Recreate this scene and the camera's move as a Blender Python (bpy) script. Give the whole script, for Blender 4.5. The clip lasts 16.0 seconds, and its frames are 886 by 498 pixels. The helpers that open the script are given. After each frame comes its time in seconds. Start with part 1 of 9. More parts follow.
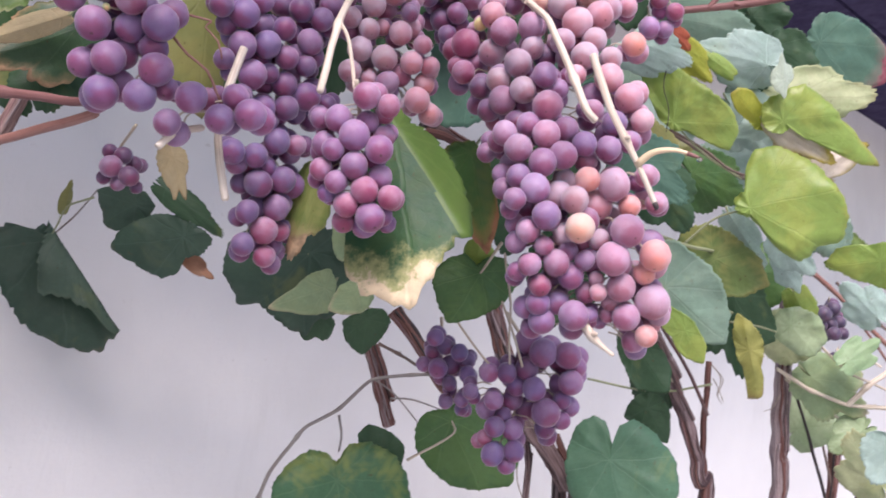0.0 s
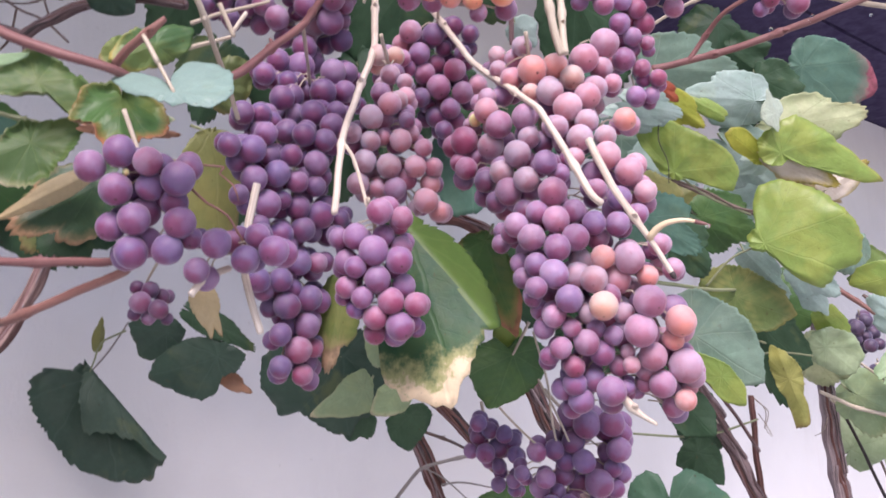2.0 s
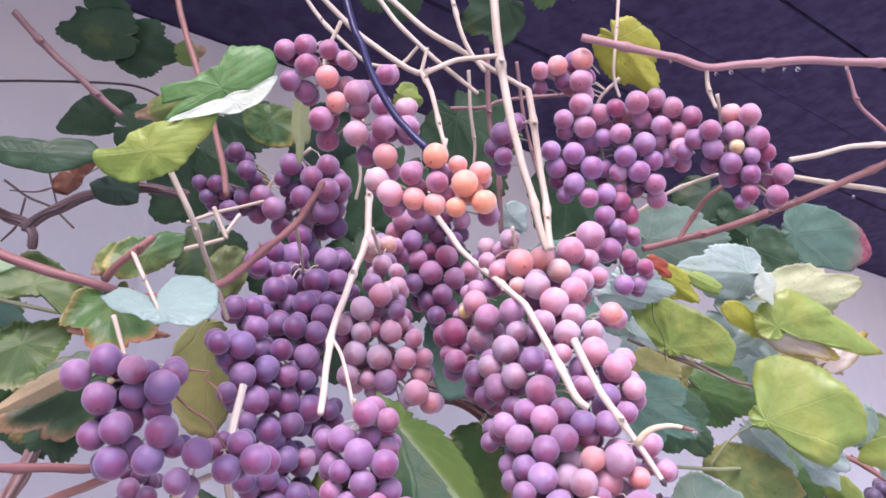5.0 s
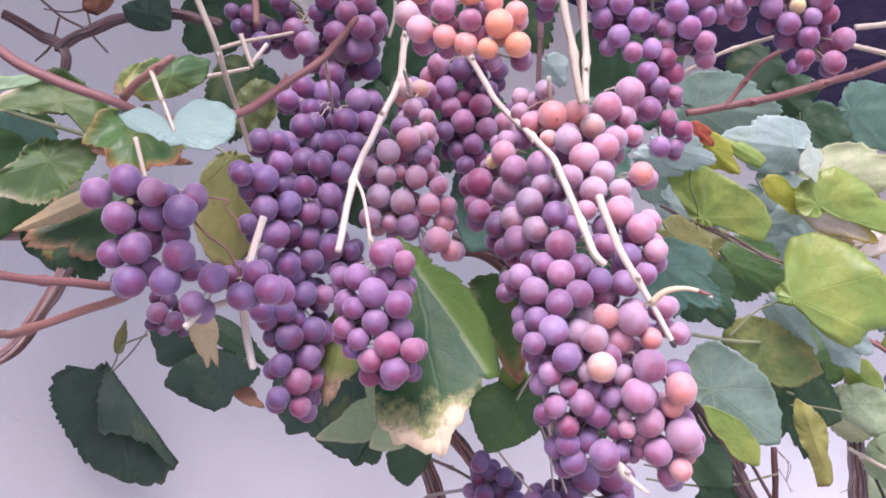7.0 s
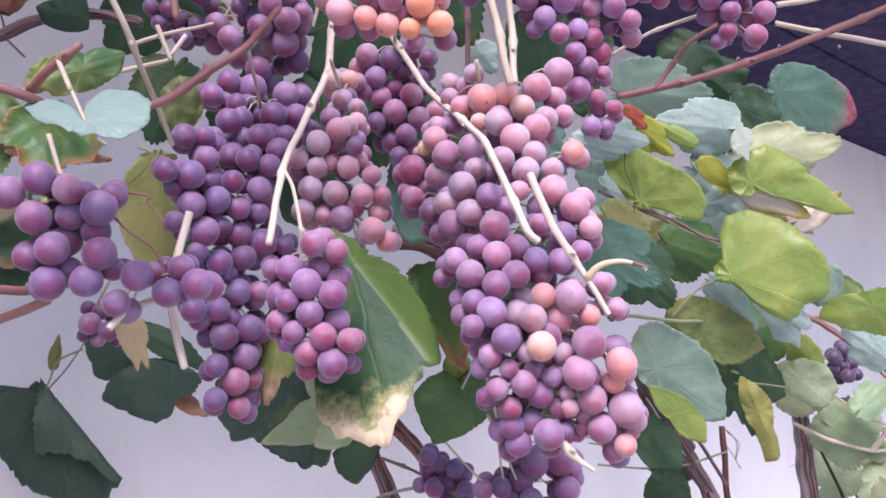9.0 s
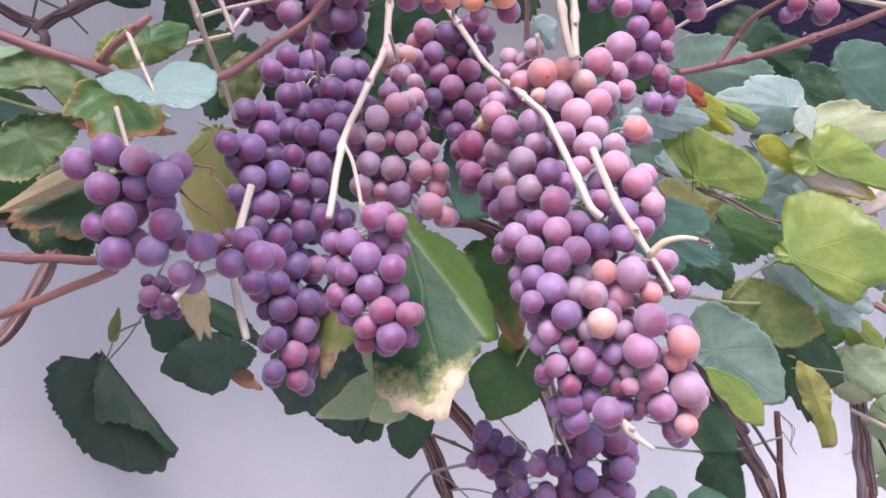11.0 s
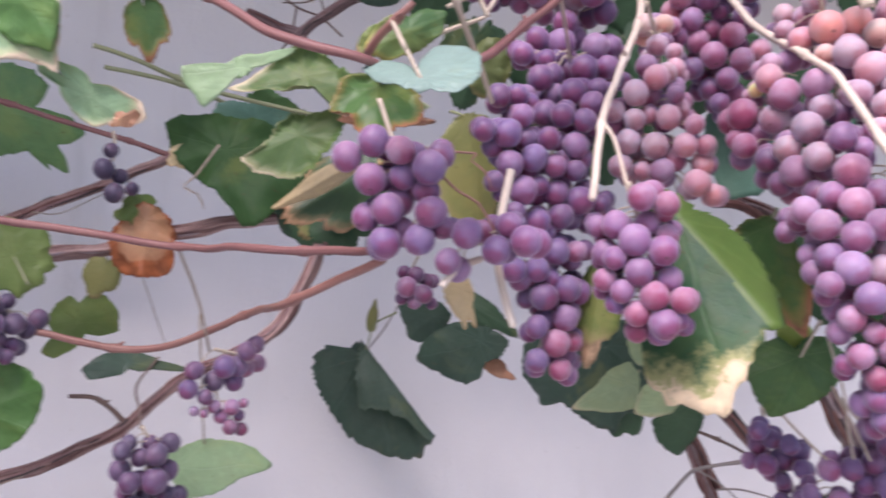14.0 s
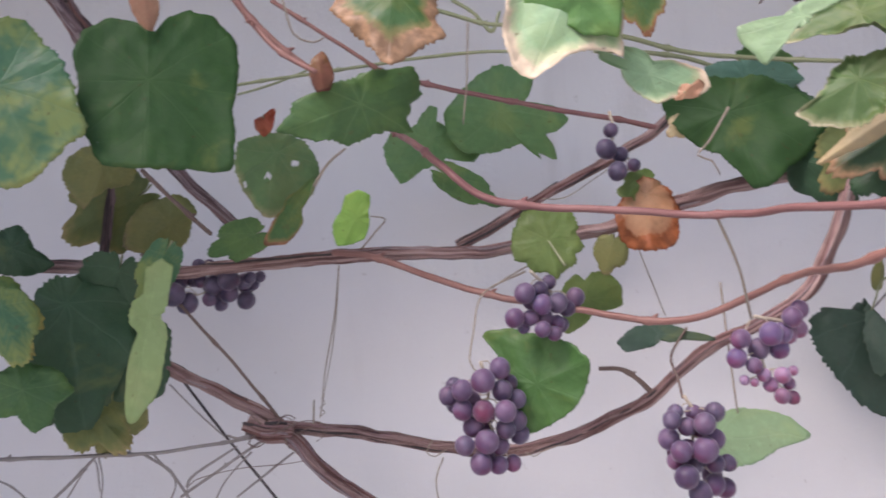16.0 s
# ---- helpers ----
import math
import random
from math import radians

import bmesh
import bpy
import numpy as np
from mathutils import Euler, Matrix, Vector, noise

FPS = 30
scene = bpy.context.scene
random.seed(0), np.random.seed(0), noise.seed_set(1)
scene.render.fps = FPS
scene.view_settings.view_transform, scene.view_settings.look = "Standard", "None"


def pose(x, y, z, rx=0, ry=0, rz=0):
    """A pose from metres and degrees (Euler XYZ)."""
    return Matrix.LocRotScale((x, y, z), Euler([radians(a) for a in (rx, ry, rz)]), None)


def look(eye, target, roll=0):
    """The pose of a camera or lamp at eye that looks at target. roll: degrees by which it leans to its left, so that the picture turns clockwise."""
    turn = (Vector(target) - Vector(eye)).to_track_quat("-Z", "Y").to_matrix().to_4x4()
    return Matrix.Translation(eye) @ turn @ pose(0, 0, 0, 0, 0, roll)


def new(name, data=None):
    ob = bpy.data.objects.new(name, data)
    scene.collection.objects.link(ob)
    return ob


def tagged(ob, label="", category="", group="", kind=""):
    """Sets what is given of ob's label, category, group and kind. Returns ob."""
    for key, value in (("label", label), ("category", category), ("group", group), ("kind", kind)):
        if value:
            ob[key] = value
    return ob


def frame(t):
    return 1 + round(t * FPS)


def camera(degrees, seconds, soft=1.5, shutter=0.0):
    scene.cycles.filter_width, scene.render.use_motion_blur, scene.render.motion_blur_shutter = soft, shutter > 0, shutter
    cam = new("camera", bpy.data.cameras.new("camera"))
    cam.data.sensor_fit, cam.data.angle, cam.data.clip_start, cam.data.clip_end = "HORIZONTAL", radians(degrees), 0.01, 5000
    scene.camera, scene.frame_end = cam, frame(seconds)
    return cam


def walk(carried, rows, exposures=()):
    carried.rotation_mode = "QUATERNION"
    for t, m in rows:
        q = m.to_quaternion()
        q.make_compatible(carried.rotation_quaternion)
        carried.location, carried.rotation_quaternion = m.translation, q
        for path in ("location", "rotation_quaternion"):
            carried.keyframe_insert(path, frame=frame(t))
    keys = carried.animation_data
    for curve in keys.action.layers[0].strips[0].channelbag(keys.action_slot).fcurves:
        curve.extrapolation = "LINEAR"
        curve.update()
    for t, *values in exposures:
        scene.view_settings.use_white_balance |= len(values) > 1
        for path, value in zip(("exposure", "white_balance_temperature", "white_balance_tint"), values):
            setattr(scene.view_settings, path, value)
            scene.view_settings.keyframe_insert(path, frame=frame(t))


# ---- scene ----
cam = camera(55.34, 16.0, soft=1.7, shutter=0.5)
# seconds, eye, yaw, pitch, roll
ROWS = [
    (0.0, -0.0085, -0.0015, 1.6032, -41.86, 7.39, 5.18),
    (0.5, -0.0064, -0.0051, 1.6021, -39.75, 6.50, 4.06),
    (1.0, -0.0164, -0.0064, 1.6012, -39.94, 6.99, 2.15),
    (1.5, -0.0197, -0.0090, 1.6130, -39.45, 9.25, 0.12),
    (2.0, -0.0230, -0.0117, 1.6219, -40.62, 11.41, -3.55),
    (2.5, -0.0277, -0.0166, 1.6288, -40.32, 13.06, -7.48),
    (3.0, -0.0265, -0.0187, 1.6435, -39.91, 15.12, -10.56),
    (3.5, -0.0246, -0.0207, 1.6463, -38.78, 15.51, -9.36),
    (4.0, -0.0206, -0.0188, 1.6438, -40.00, 18.12, -6.96),
    (4.2, -0.0216, -0.0215, 1.6445, -40.80, 19.47, -6.88),
    (4.9, -0.0190, -0.0277, 1.6485, -40.80, 21.08, -4.43),
    (5.6, -0.0123, -0.0331, 1.6533, -38.67, 19.68, -0.87),
    (6.3, -0.0077, -0.0331, 1.6514, -37.22, 16.08, 1.35),
    (6.5, -0.0079, -0.0320, 1.6479, -37.06, 14.15, 1.92),
    (7.0, -0.0033, -0.0265, 1.6443, -37.34, 11.80, 1.12),
    (7.5, 0.0005, -0.0224, 1.6412, -37.22, 11.04, 0.80),
    (8.0, 0.0048, -0.0245, 1.6396, -38.50, 10.90, 0.09),
    (8.2, 0.0062, -0.0241, 1.6389, -39.60, 11.69, -1.02),
    (9.0, 0.0091, -0.0244, 1.6351, -40.81, 12.17, -2.41),
    (9.8, 0.0087, -0.0240, 1.6310, -39.87, 11.46, -2.18),
    (10.5, 0.0067, -0.0219, 1.6302, -38.60, 11.04, -1.55),
    (11.0, 0.0046, -0.0177, 1.6321, -37.66, 11.04, -1.13),
    (11.5, 0.0012, -0.0184, 1.6321, -36.68, 11.19, -0.40),
    (12.0, -0.0038, -0.0206, 1.6315, -35.19, 11.53, 0.55),
    (12.5, 0.0014, -0.0217, 1.6320, -36.50, 12.27, 0.88),
    (13.0, 0.0037, -0.0151, 1.6342, -31.66, 12.11, -0.26),
    (13.5, 0.0140, -0.0008, 1.6314, -28.74, 10.98, 0.20),
    (14.0, -0.0003, 0.0081, 1.6326, -21.83, 10.57, 0.16),
    (14.5, -0.0189, 0.0075, 1.6316, -16.32, 10.12, 0.33),
    (15.0, -0.0415, 0.0153, 1.6301, -7.88, 9.16, -1.33),
    (15.5, -0.0713, 0.0301, 1.6300, 0.33, 8.63, -2.83),
    (16.0, -0.0936, 0.0286, 1.6332, 4.19, 8.80, -1.14),
]
walk(cam, [(t, pose(x, y, z, 90 + pitch, 0, yaw) @ pose(0, 0, 0, 0, 0, roll)) for t, x, y, z, yaw, pitch, roll in ROWS],
     exposures=[(0, 0.22, 6820, 22), (2, 0.22, 6740, 26), (4, 0.45, 6440, 37), (7, 0.31, 6420, 34), (11, 0.22, 6400, 29), (13, 0.29, 6580, 29), (14.5, 0.28, 6790, 25), (16, 0.36, 6960, 23)])
# ---- end of camera ----
EAVE_Z = 2.40

# ---- world and light ----
world = bpy.data.worlds.new("overcast")
scene.world = world
world.use_nodes = True
wn = world.node_tree.nodes
sky = wn.new("ShaderNodeTexSky")
sky.sky_type, sky.sun_disc = "NISHITA", False
sky.sun_elevation, sky.sun_rotation = radians(46), radians(221)
sky.air_density, sky.dust_density, sky.ozone_density = 1.2, 1.2, 1.5
wn["Background"].inputs["Strength"].default_value = 0.17
world.node_tree.links.new(sky.outputs["Color"], wn["Background"].inputs["Color"])

sun_data = bpy.data.lights.new("sun", "SUN")
sun_data.energy, sun_data.angle, sun_data.color = 3.8, radians(28), (1.0, 0.97, 0.96)
sun = new("sun", sun_data)
sun.matrix_world = look((-1.5, -1.7, 4.6), (0.3, 0.4, 1.7))


# ---- materials ----
class Nodes:
    """A material's node tree, with short calls for the nodes that are used here."""

    def __init__(self, name):
        self.mat = bpy.data.materials.new(name)
        self.mat.use_nodes = True
        self.tree = self.mat.node_tree
        self.bsdf = self.tree.nodes["Principled BSDF"]
        self.out = self.tree.nodes["Material Output"]

    def put(self, socket, value):
        if isinstance(value, bpy.types.NodeSocket):
            self.tree.links.new(value, socket)
        elif hasattr(socket.default_value, "__len__") and not hasattr(value, "__len__"):
            socket.default_value = (value,) * len(socket.default_value)
        elif hasattr(value, "__len__") and len(value) == 3 and len(socket.default_value) == 4:
            socket.default_value = (*value, 1.0)
        else:
            socket.default_value = value

    def math(self, op, a, b=0.0, c=0.0):
        n = self.tree.nodes.new("ShaderNodeMath")
        n.operation = op
        for i, v in enumerate((a, b, c)):
            self.put(n.inputs[i], v)
        return n.outputs[0]

    def mix(self, fac, a, b, mode="MIX"):
        n = self.tree.nodes.new("ShaderNodeMix")
        n.data_type, n.blend_type = "RGBA", mode
        self.put(n.inputs["Factor"], fac)
        self.put(n.inputs[6], a)
        self.put(n.inputs[7], b)
        return n.outputs[2]

    def noise(self, scale, vec=None, detail=4.0, rough=0.55, dist=0.0):
        n = self.tree.nodes.new("ShaderNodeTexNoise")
        n.inputs["Scale"].default_value, n.inputs["Detail"].default_value = scale, detail
        n.inputs["Roughness"].default_value, n.inputs["Distortion"].default_value = rough, dist
        if vec is not None:
            self.put(n.inputs["Vector"], vec)
        return n.outputs["Fac"]

    def ramp(self, value, low, high):
        n = self.tree.nodes.new("ShaderNodeMapRange")
        n.interpolation_type = "SMOOTHSTEP"
        self.put(n.inputs["Value"], value)
        n.inputs["From Min"].default_value, n.inputs["From Max"].default_value = low, high
        return n.outputs["Result"]

    def coords(self, kind="Object"):
        return self.tree.nodes.new("ShaderNodeTexCoord").outputs[kind]

    def place(self):
        return self.tree.nodes.new("ShaderNodeNewGeometry").outputs["Position"]

    def scaled(self, vec, scale):
        n = self.tree.nodes.new("ShaderNodeMapping")
        n.inputs["Scale"].default_value = scale
        self.put(n.inputs["Vector"], vec)
        return n.outputs["Vector"]

    def uv(self, name):
        n = self.tree.nodes.new("ShaderNodeUVMap")
        n.uv_map = name
        s = self.tree.nodes.new("ShaderNodeSeparateXYZ")
        self.put(s.inputs[0], n.outputs[0])
        return s.outputs[0], s.outputs[1]

    def bump(self, height, strength, distance):
        n = self.tree.nodes.new("ShaderNodeBump")
        n.inputs["Strength"].default_value, n.inputs["Distance"].default_value = strength, distance
        self.put(n.inputs["Height"], height)
        self.put(self.bsdf.inputs["Normal"], n.outputs[0])
        return n.outputs[0]

    def set(self, **values):
        for key, value in values.items():
            self.put(self.bsdf.inputs[key.replace("_", " ")], value)
        return self


def grape_material():
    m = Nodes("grape_skin")
    info = m.tree.nodes.new("ShaderNodeObjectInfo")
    obj = m.coords()
    shift = m.tree.nodes.new("ShaderNodeVectorMath")
    shift.operation = "ADD"
    m.put(shift.inputs[0], obj)
    comb = m.tree.nodes.new("ShaderNodeCombineXYZ")
    for i in range(3):
        m.put(comb.inputs[i], m.math("MULTIPLY", info.outputs["Random"], 37.0 + 11 * i))
    m.put(shift.inputs[1], comb.outputs[0])
    p = shift.outputs[0]
    skin = info.outputs["Color"]
    # warmer, clearer skin on one cheek: wine red on dark berries, straw pink on pale ones
    parts = m.tree.nodes.new("ShaderNodeSeparateColor")
    m.put(parts.inputs[0], skin)
    cheek = m.mix(m.ramp(parts.outputs[0], 0.36, 0.62), (0.26, 0.035, 0.09), (0.70, 0.26, 0.19))
    skin = m.mix(m.math("MULTIPLY", m.ramp(m.noise(0.45, p, 1.0), 0.45, 0.78), 0.26), skin, cheek)
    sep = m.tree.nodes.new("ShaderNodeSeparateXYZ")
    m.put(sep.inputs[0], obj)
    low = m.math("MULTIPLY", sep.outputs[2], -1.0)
    patch = m.ramp(m.math("ADD", low, m.math("MULTIPLY", m.math("SUBTRACT", m.noise(1.6, p, 2.0), 0.5), 0.6)), 0.52, 0.95)
    skin = m.mix(m.math("MULTIPLY", patch, m.math("MULTIPLY", m.ramp(parts.outputs[0], 0.03, 0.14), 0.46)), skin, cheek)
    # powdery bloom, thin and even, rubbed off in spots
    # its rise towards the stalk paints light from above into the skin
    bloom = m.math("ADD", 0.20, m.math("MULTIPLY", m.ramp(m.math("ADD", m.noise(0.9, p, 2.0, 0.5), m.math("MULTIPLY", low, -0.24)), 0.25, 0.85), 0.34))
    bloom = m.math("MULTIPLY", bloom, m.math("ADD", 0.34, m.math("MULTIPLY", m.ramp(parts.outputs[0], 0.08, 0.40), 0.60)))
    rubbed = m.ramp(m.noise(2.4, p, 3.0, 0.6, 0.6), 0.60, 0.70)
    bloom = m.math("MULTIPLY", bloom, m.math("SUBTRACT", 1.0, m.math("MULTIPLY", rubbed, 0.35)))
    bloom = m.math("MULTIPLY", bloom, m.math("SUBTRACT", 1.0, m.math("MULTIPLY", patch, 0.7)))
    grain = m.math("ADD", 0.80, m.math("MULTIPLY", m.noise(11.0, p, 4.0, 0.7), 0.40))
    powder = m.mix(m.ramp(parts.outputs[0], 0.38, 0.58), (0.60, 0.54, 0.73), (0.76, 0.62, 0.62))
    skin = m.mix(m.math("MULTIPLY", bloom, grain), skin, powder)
    dots = m.ramp(m.noise(16.0, p, 2.0), 0.69, 0.74)
    skin = m.mix(m.math("MULTIPLY", dots, 0.28), skin, (0.13, 0.05, 0.06))
    # the dry scar at the berry's end
    scar = m.ramp(low, 1.045, 1.07)
    skin = m.mix(m.math("MULTIPLY", scar, 0.85), skin, (0.09, 0.045, 0.04))
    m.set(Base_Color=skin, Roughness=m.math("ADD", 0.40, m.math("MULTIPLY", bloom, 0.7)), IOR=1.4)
    m.set(Subsurface_Weight=0.4, Subsurface_Scale=0.004, Specular_IOR_Level=0.42, Coat_Weight=0.12, Coat_Roughness=0.30, Sheen_Weight=0.32, Sheen_Roughness=0.4, Sheen_Tint=(0.93, 0.86, 1.0, 1.0))
    m.bsdf.inputs["Subsurface Radius"].default_value = (1.0, 0.45, 0.45)
    m.bump(m.noise(9.0, p, 5.0, 0.6), 0.11, 0.06)
    return m.mat


def leaf_material(name, top, spots, rim, rim_from, vein, spot_amount=0.35, gloss=0.34, vein_amount=0.22, through_light=0.3, shine=0.42, edge=1.0, tip=0.2, rag=0.45, ribbing=1.0, mould=0.55):
    """A vine leaf's face: green with paler veins, blotches between them, and a withered rim from rim_from (0 centre, 1 edge)."""
    m = Nodes("leaf_" + name)
    u, v = m.uv("leaf")
    r, tone = m.uv("rim")
    stray = m.noise(28.0, m.place(), 2.0)
    u = m.math("ADD", u, m.math("MULTIPLY", m.math("SUBTRACT", stray, 0.5), 0.13))
    v = m.math("ADD", v, m.math("MULTIPLY", m.math("SUBTRACT", m.noise(31.0, m.place(), 2.0), 0.5), 0.13))
    x = m.math("ABSOLUTE", u)
    near, along = 9.0, 0.0
    for degrees in (0, 42, 84, 128):
        s, c = math.sin(radians(degrees)), math.cos(radians(degrees))
        far = m.math("ABSOLUTE", m.math("SUBTRACT", m.math("MULTIPLY", x, c), m.math("MULTIPLY", v, s)))
        run = m.math("ADD", m.math("MULTIPLY", x, s), m.math("MULTIPLY", v, c))
        far = m.math("ADD", far, m.math("MULTIPLY", m.math("LESS_THAN", run, 0.0), 5.0))
        closer = m.math("LESS_THAN", far, near)
        along = m.math("ADD", m.math("MULTIPLY", run, closer), m.math("MULTIPLY", along, m.math("SUBTRACT", 1.0, closer)))
        near = m.math("MINIMUM", far, near)
    main = m.math("SUBTRACT", 1.0, m.ramp(near, 0.003, 0.015))
    sway = m.math("MULTIPLY", m.noise(55.0, m.place(), 2.0), 0.10)
    ribs = m.math("ABSOLUTE", m.math("SINE", m.math("MULTIPLY", m.math("ADD", sway, m.math("SUBTRACT", along, m.math("MULTIPLY", near, 0.85))), 21.0)))
    side = m.math("SUBTRACT", 1.0, m.ramp(ribs, 0.02, 0.16))
    where = m.place()
    cells = m.tree.nodes.new("ShaderNodeTexVoronoi")
    cells.feature = "DISTANCE_TO_EDGE"
    cells.inputs["Scale"].default_value = 190.0
    m.put(cells.inputs["Vector"], where)
    net = m.math("SUBTRACT", 1.0, m.ramp(cells.outputs["Distance"], 0.0, 0.16))
    veins = m.math("MAXIMUM", main, m.math("MAXIMUM", m.math("MULTIPLY", side, 0.30 * ribbing), m.math("MULTIPLY", net, 0.16)))
    fine = m.noise(160.0, where, 5.0, 0.65)
    wide = m.noise(34.0, where, 3.0)
    col = m.mix(m.math("MULTIPLY", m.ramp(wide, 0.32, 0.7), 0.40), top, [c * 0.62 for c in top])
    between = m.math("MULTIPLY", m.ramp(m.math("ADD", wide, m.math("MULTIPLY", ribs, 0.06)), 0.44, 0.68), spot_amount)
    col = m.mix(between, col, spots)
    col = m.mix(m.math("MULTIPLY", m.ramp(fine, 0.45, 0.75), 0.22), col, [min(1, c * 1.6) for c in top])
    col = m.mix(m.math("MULTIPLY", veins, vein_amount), col, vein)
    sick = m.ramp(m.noise(17.0, where, 4.0, 0.6, 0.5), 0.58, 0.72)
    col = m.mix(m.math("MULTIPLY", sick, 0.38), col, [0.6 * a + 0.4 * b for a, b in zip([min(1, c * 1.25) for c in top], (0.50, 0.46, 0.10))])
    scab = m.ramp(m.noise(75.0, where, 3.0, 0.6), 0.69, 0.74)
    col = m.mix(m.math("MULTIPLY", scab, 0.45), col, [0.5 * c + d for c, d in zip(top, (0.08, 0.04, 0.015))])
    ragged = m.math("ADD", m.math("MULTIPLY", r, edge), m.math("MULTIPLY", m.math("SUBTRACT", m.noise(60.0, where, 5.0, 0.7), 0.5), rag))
    ragged = m.math("ADD", ragged, m.math("MULTIPLY", tone, tip))
    dry = m.ramp(ragged, rim_from, rim_from + 0.10)
    fade = m.ramp(ragged, rim_from - 0.16, rim_from + 0.02)
    col = m.mix(m.math("MULTIPLY", fade, 0.6), col, [0.5 * (a + b) for a, b in zip(spots, rim)])
    blotch = m.mix(m.ramp(m.noise(90.0, where, 4.0), 0.4, 0.62), rim, [c * mould for c in rim])
    col = m.mix(dry, col, blotch)
    freckle = m.ramp(m.noise(240.0, where, 2.0), 0.70, 0.76)
    col = m.mix(m.math("MULTIPLY", freckle, 0.5), col, (0.10, 0.05, 0.02))
    m.set(Base_Color=col, Roughness=m.math("ADD", gloss, m.math("MULTIPLY", fine, 0.2)), Specular_IOR_Level=shine)
    height = m.math("ADD", m.math("MULTIPLY", veins, -0.6 * min(1.0, ribbing + 0.1)), m.math("ADD", m.math("MULTIPLY", ribs, 0.20 * ribbing), m.math("MULTIPLY", fine, 0.6)))
    normal = m.bump(height, 0.36, 0.0009)
    light = m.tree.nodes.new("ShaderNodeBsdfTranslucent")
    m.put(light.inputs["Color"], col)
    m.put(light.inputs["Normal"], normal)
    both = m.tree.nodes.new("ShaderNodeMixShader")
    both.inputs[0].default_value = through_light
    m.put(both.inputs[1], m.bsdf.outputs[0])
    m.put(both.inputs[2], light.outputs[0])
    m.put(m.out.inputs["Surface"], both.outputs[0])
    return m.mat


def wood_material(name, base, dark, light, grain, rough=0.65, depth=0.0006, streak=0.5):
    """Bark or dry wood, its grain drawn out along the stem."""
    m = Nodes("wood_" + name)
    u, v = m.uv("leaf")
    comb = m.tree.nodes.new("ShaderNodeCombineXYZ")
    m.put(comb.inputs[0], u)
    m.put(comb.inputs[1], v)
    strips = m.noise(grain, m.scaled(comb.outputs[0], (1.0, 0.035, 1.0)), 5.0, 0.7)
    where = m.place()
    spots = m.noise(120.0, where, 5.0, 0.6)
    wide = m.noise(22.0, where, 2.0)
    col = m.mix(m.math("MULTIPLY", m.ramp(strips, 0.42, 0.66), streak), base, light)
    col = m.mix(m.math("MULTIPLY", m.ramp(strips, 0.52, 0.36), streak), col, dark)
    col = m.mix(m.math("MULTIPLY", m.ramp(spots, 0.5, 0.75), 0.35), col, dark)
    col = m.mix(m.math("MULTIPLY", m.ramp(wide, 0.4, 0.7), 0.3), col, light)
    m.set(Base_Color=col, Roughness=rough, Specular_IOR_Level=0.3)
    m.bump(m.math("ADD", strips, m.math("MULTIPLY", spots, 0.4)), 0.7, depth)
    return m.mat


def wall_material():
    m = Nodes("white_plaster")
    where = m.place()
    cloud = m.noise(2.6, where, 4.0, 0.6)
    fine = m.noise(150.0, where, 6.0, 0.7)
    trowel = m.noise(14.0, m.scaled(where, (1.0, 1.0, 0.45)), 4.0, 0.6, 0.6)
    col = m.mix(m.ramp(cloud, 0.35, 0.7), (0.81, 0.80, 0.81), (0.74, 0.73, 0.74))
    stain = m.ramp(m.noise(5.0, m.scaled(where, (2.2, 1.0, 0.35)), 5.0, 0.65), 0.56, 0.78)
    col = m.mix(m.math("MULTIPLY", stain, 0.28), col, (0.50, 0.48, 0.46))
    dirt = m.ramp(m.noise(70.0, where, 3.0), 0.70, 0.78)
    col = m.mix(m.math("MULTIPLY", dirt, 0.22), col, (0.35, 0.31, 0.28))
    m.set(Base_Color=col, Roughness=0.85, Specular_IOR_Level=0.2)
    m.bump(m.math("ADD", m.math("MULTIPLY", trowel, 1.6), m.math("MULTIPLY", fine, 0.5)), 0.45, 0.004)
    return m.mat


def plain_material(name, a, b, scale, rough=0.8, bump=0.003, shine=0.25):
    m = Nodes(name)
    where = m.place()
    n = m.noise(scale, where, 6.0, 0.65)
    m.set(Base_Color=m.mix(m.ramp(n, 0.35, 0.65), a, b), Roughness=rough, Specular_IOR_Level=shine)
    m.bump(n, 0.5, bump)
    return m.mat


GRAPE = grape_material()
WALL = wall_material()
# violet tint and raised tone paint lens haze into the dark boards
EAVE = plain_material("dark_stained_hazy_boards", (0.042, 0.034, 0.078), (0.066, 0.056, 0.112), 30.0, 0.8, shine=0.04)
# ground is never in view; pale so it bounces light onto wall and grapes
GROUND = plain_material("pale_bounce_ground", (0.36, 0.35, 0.34), (0.46, 0.45, 0.43), 9.0)
WATER = Nodes("raindrop").set(Base_Color=(1, 1, 1), Roughness=0.02, IOR=1.33, Transmission_Weight=1.0).mat

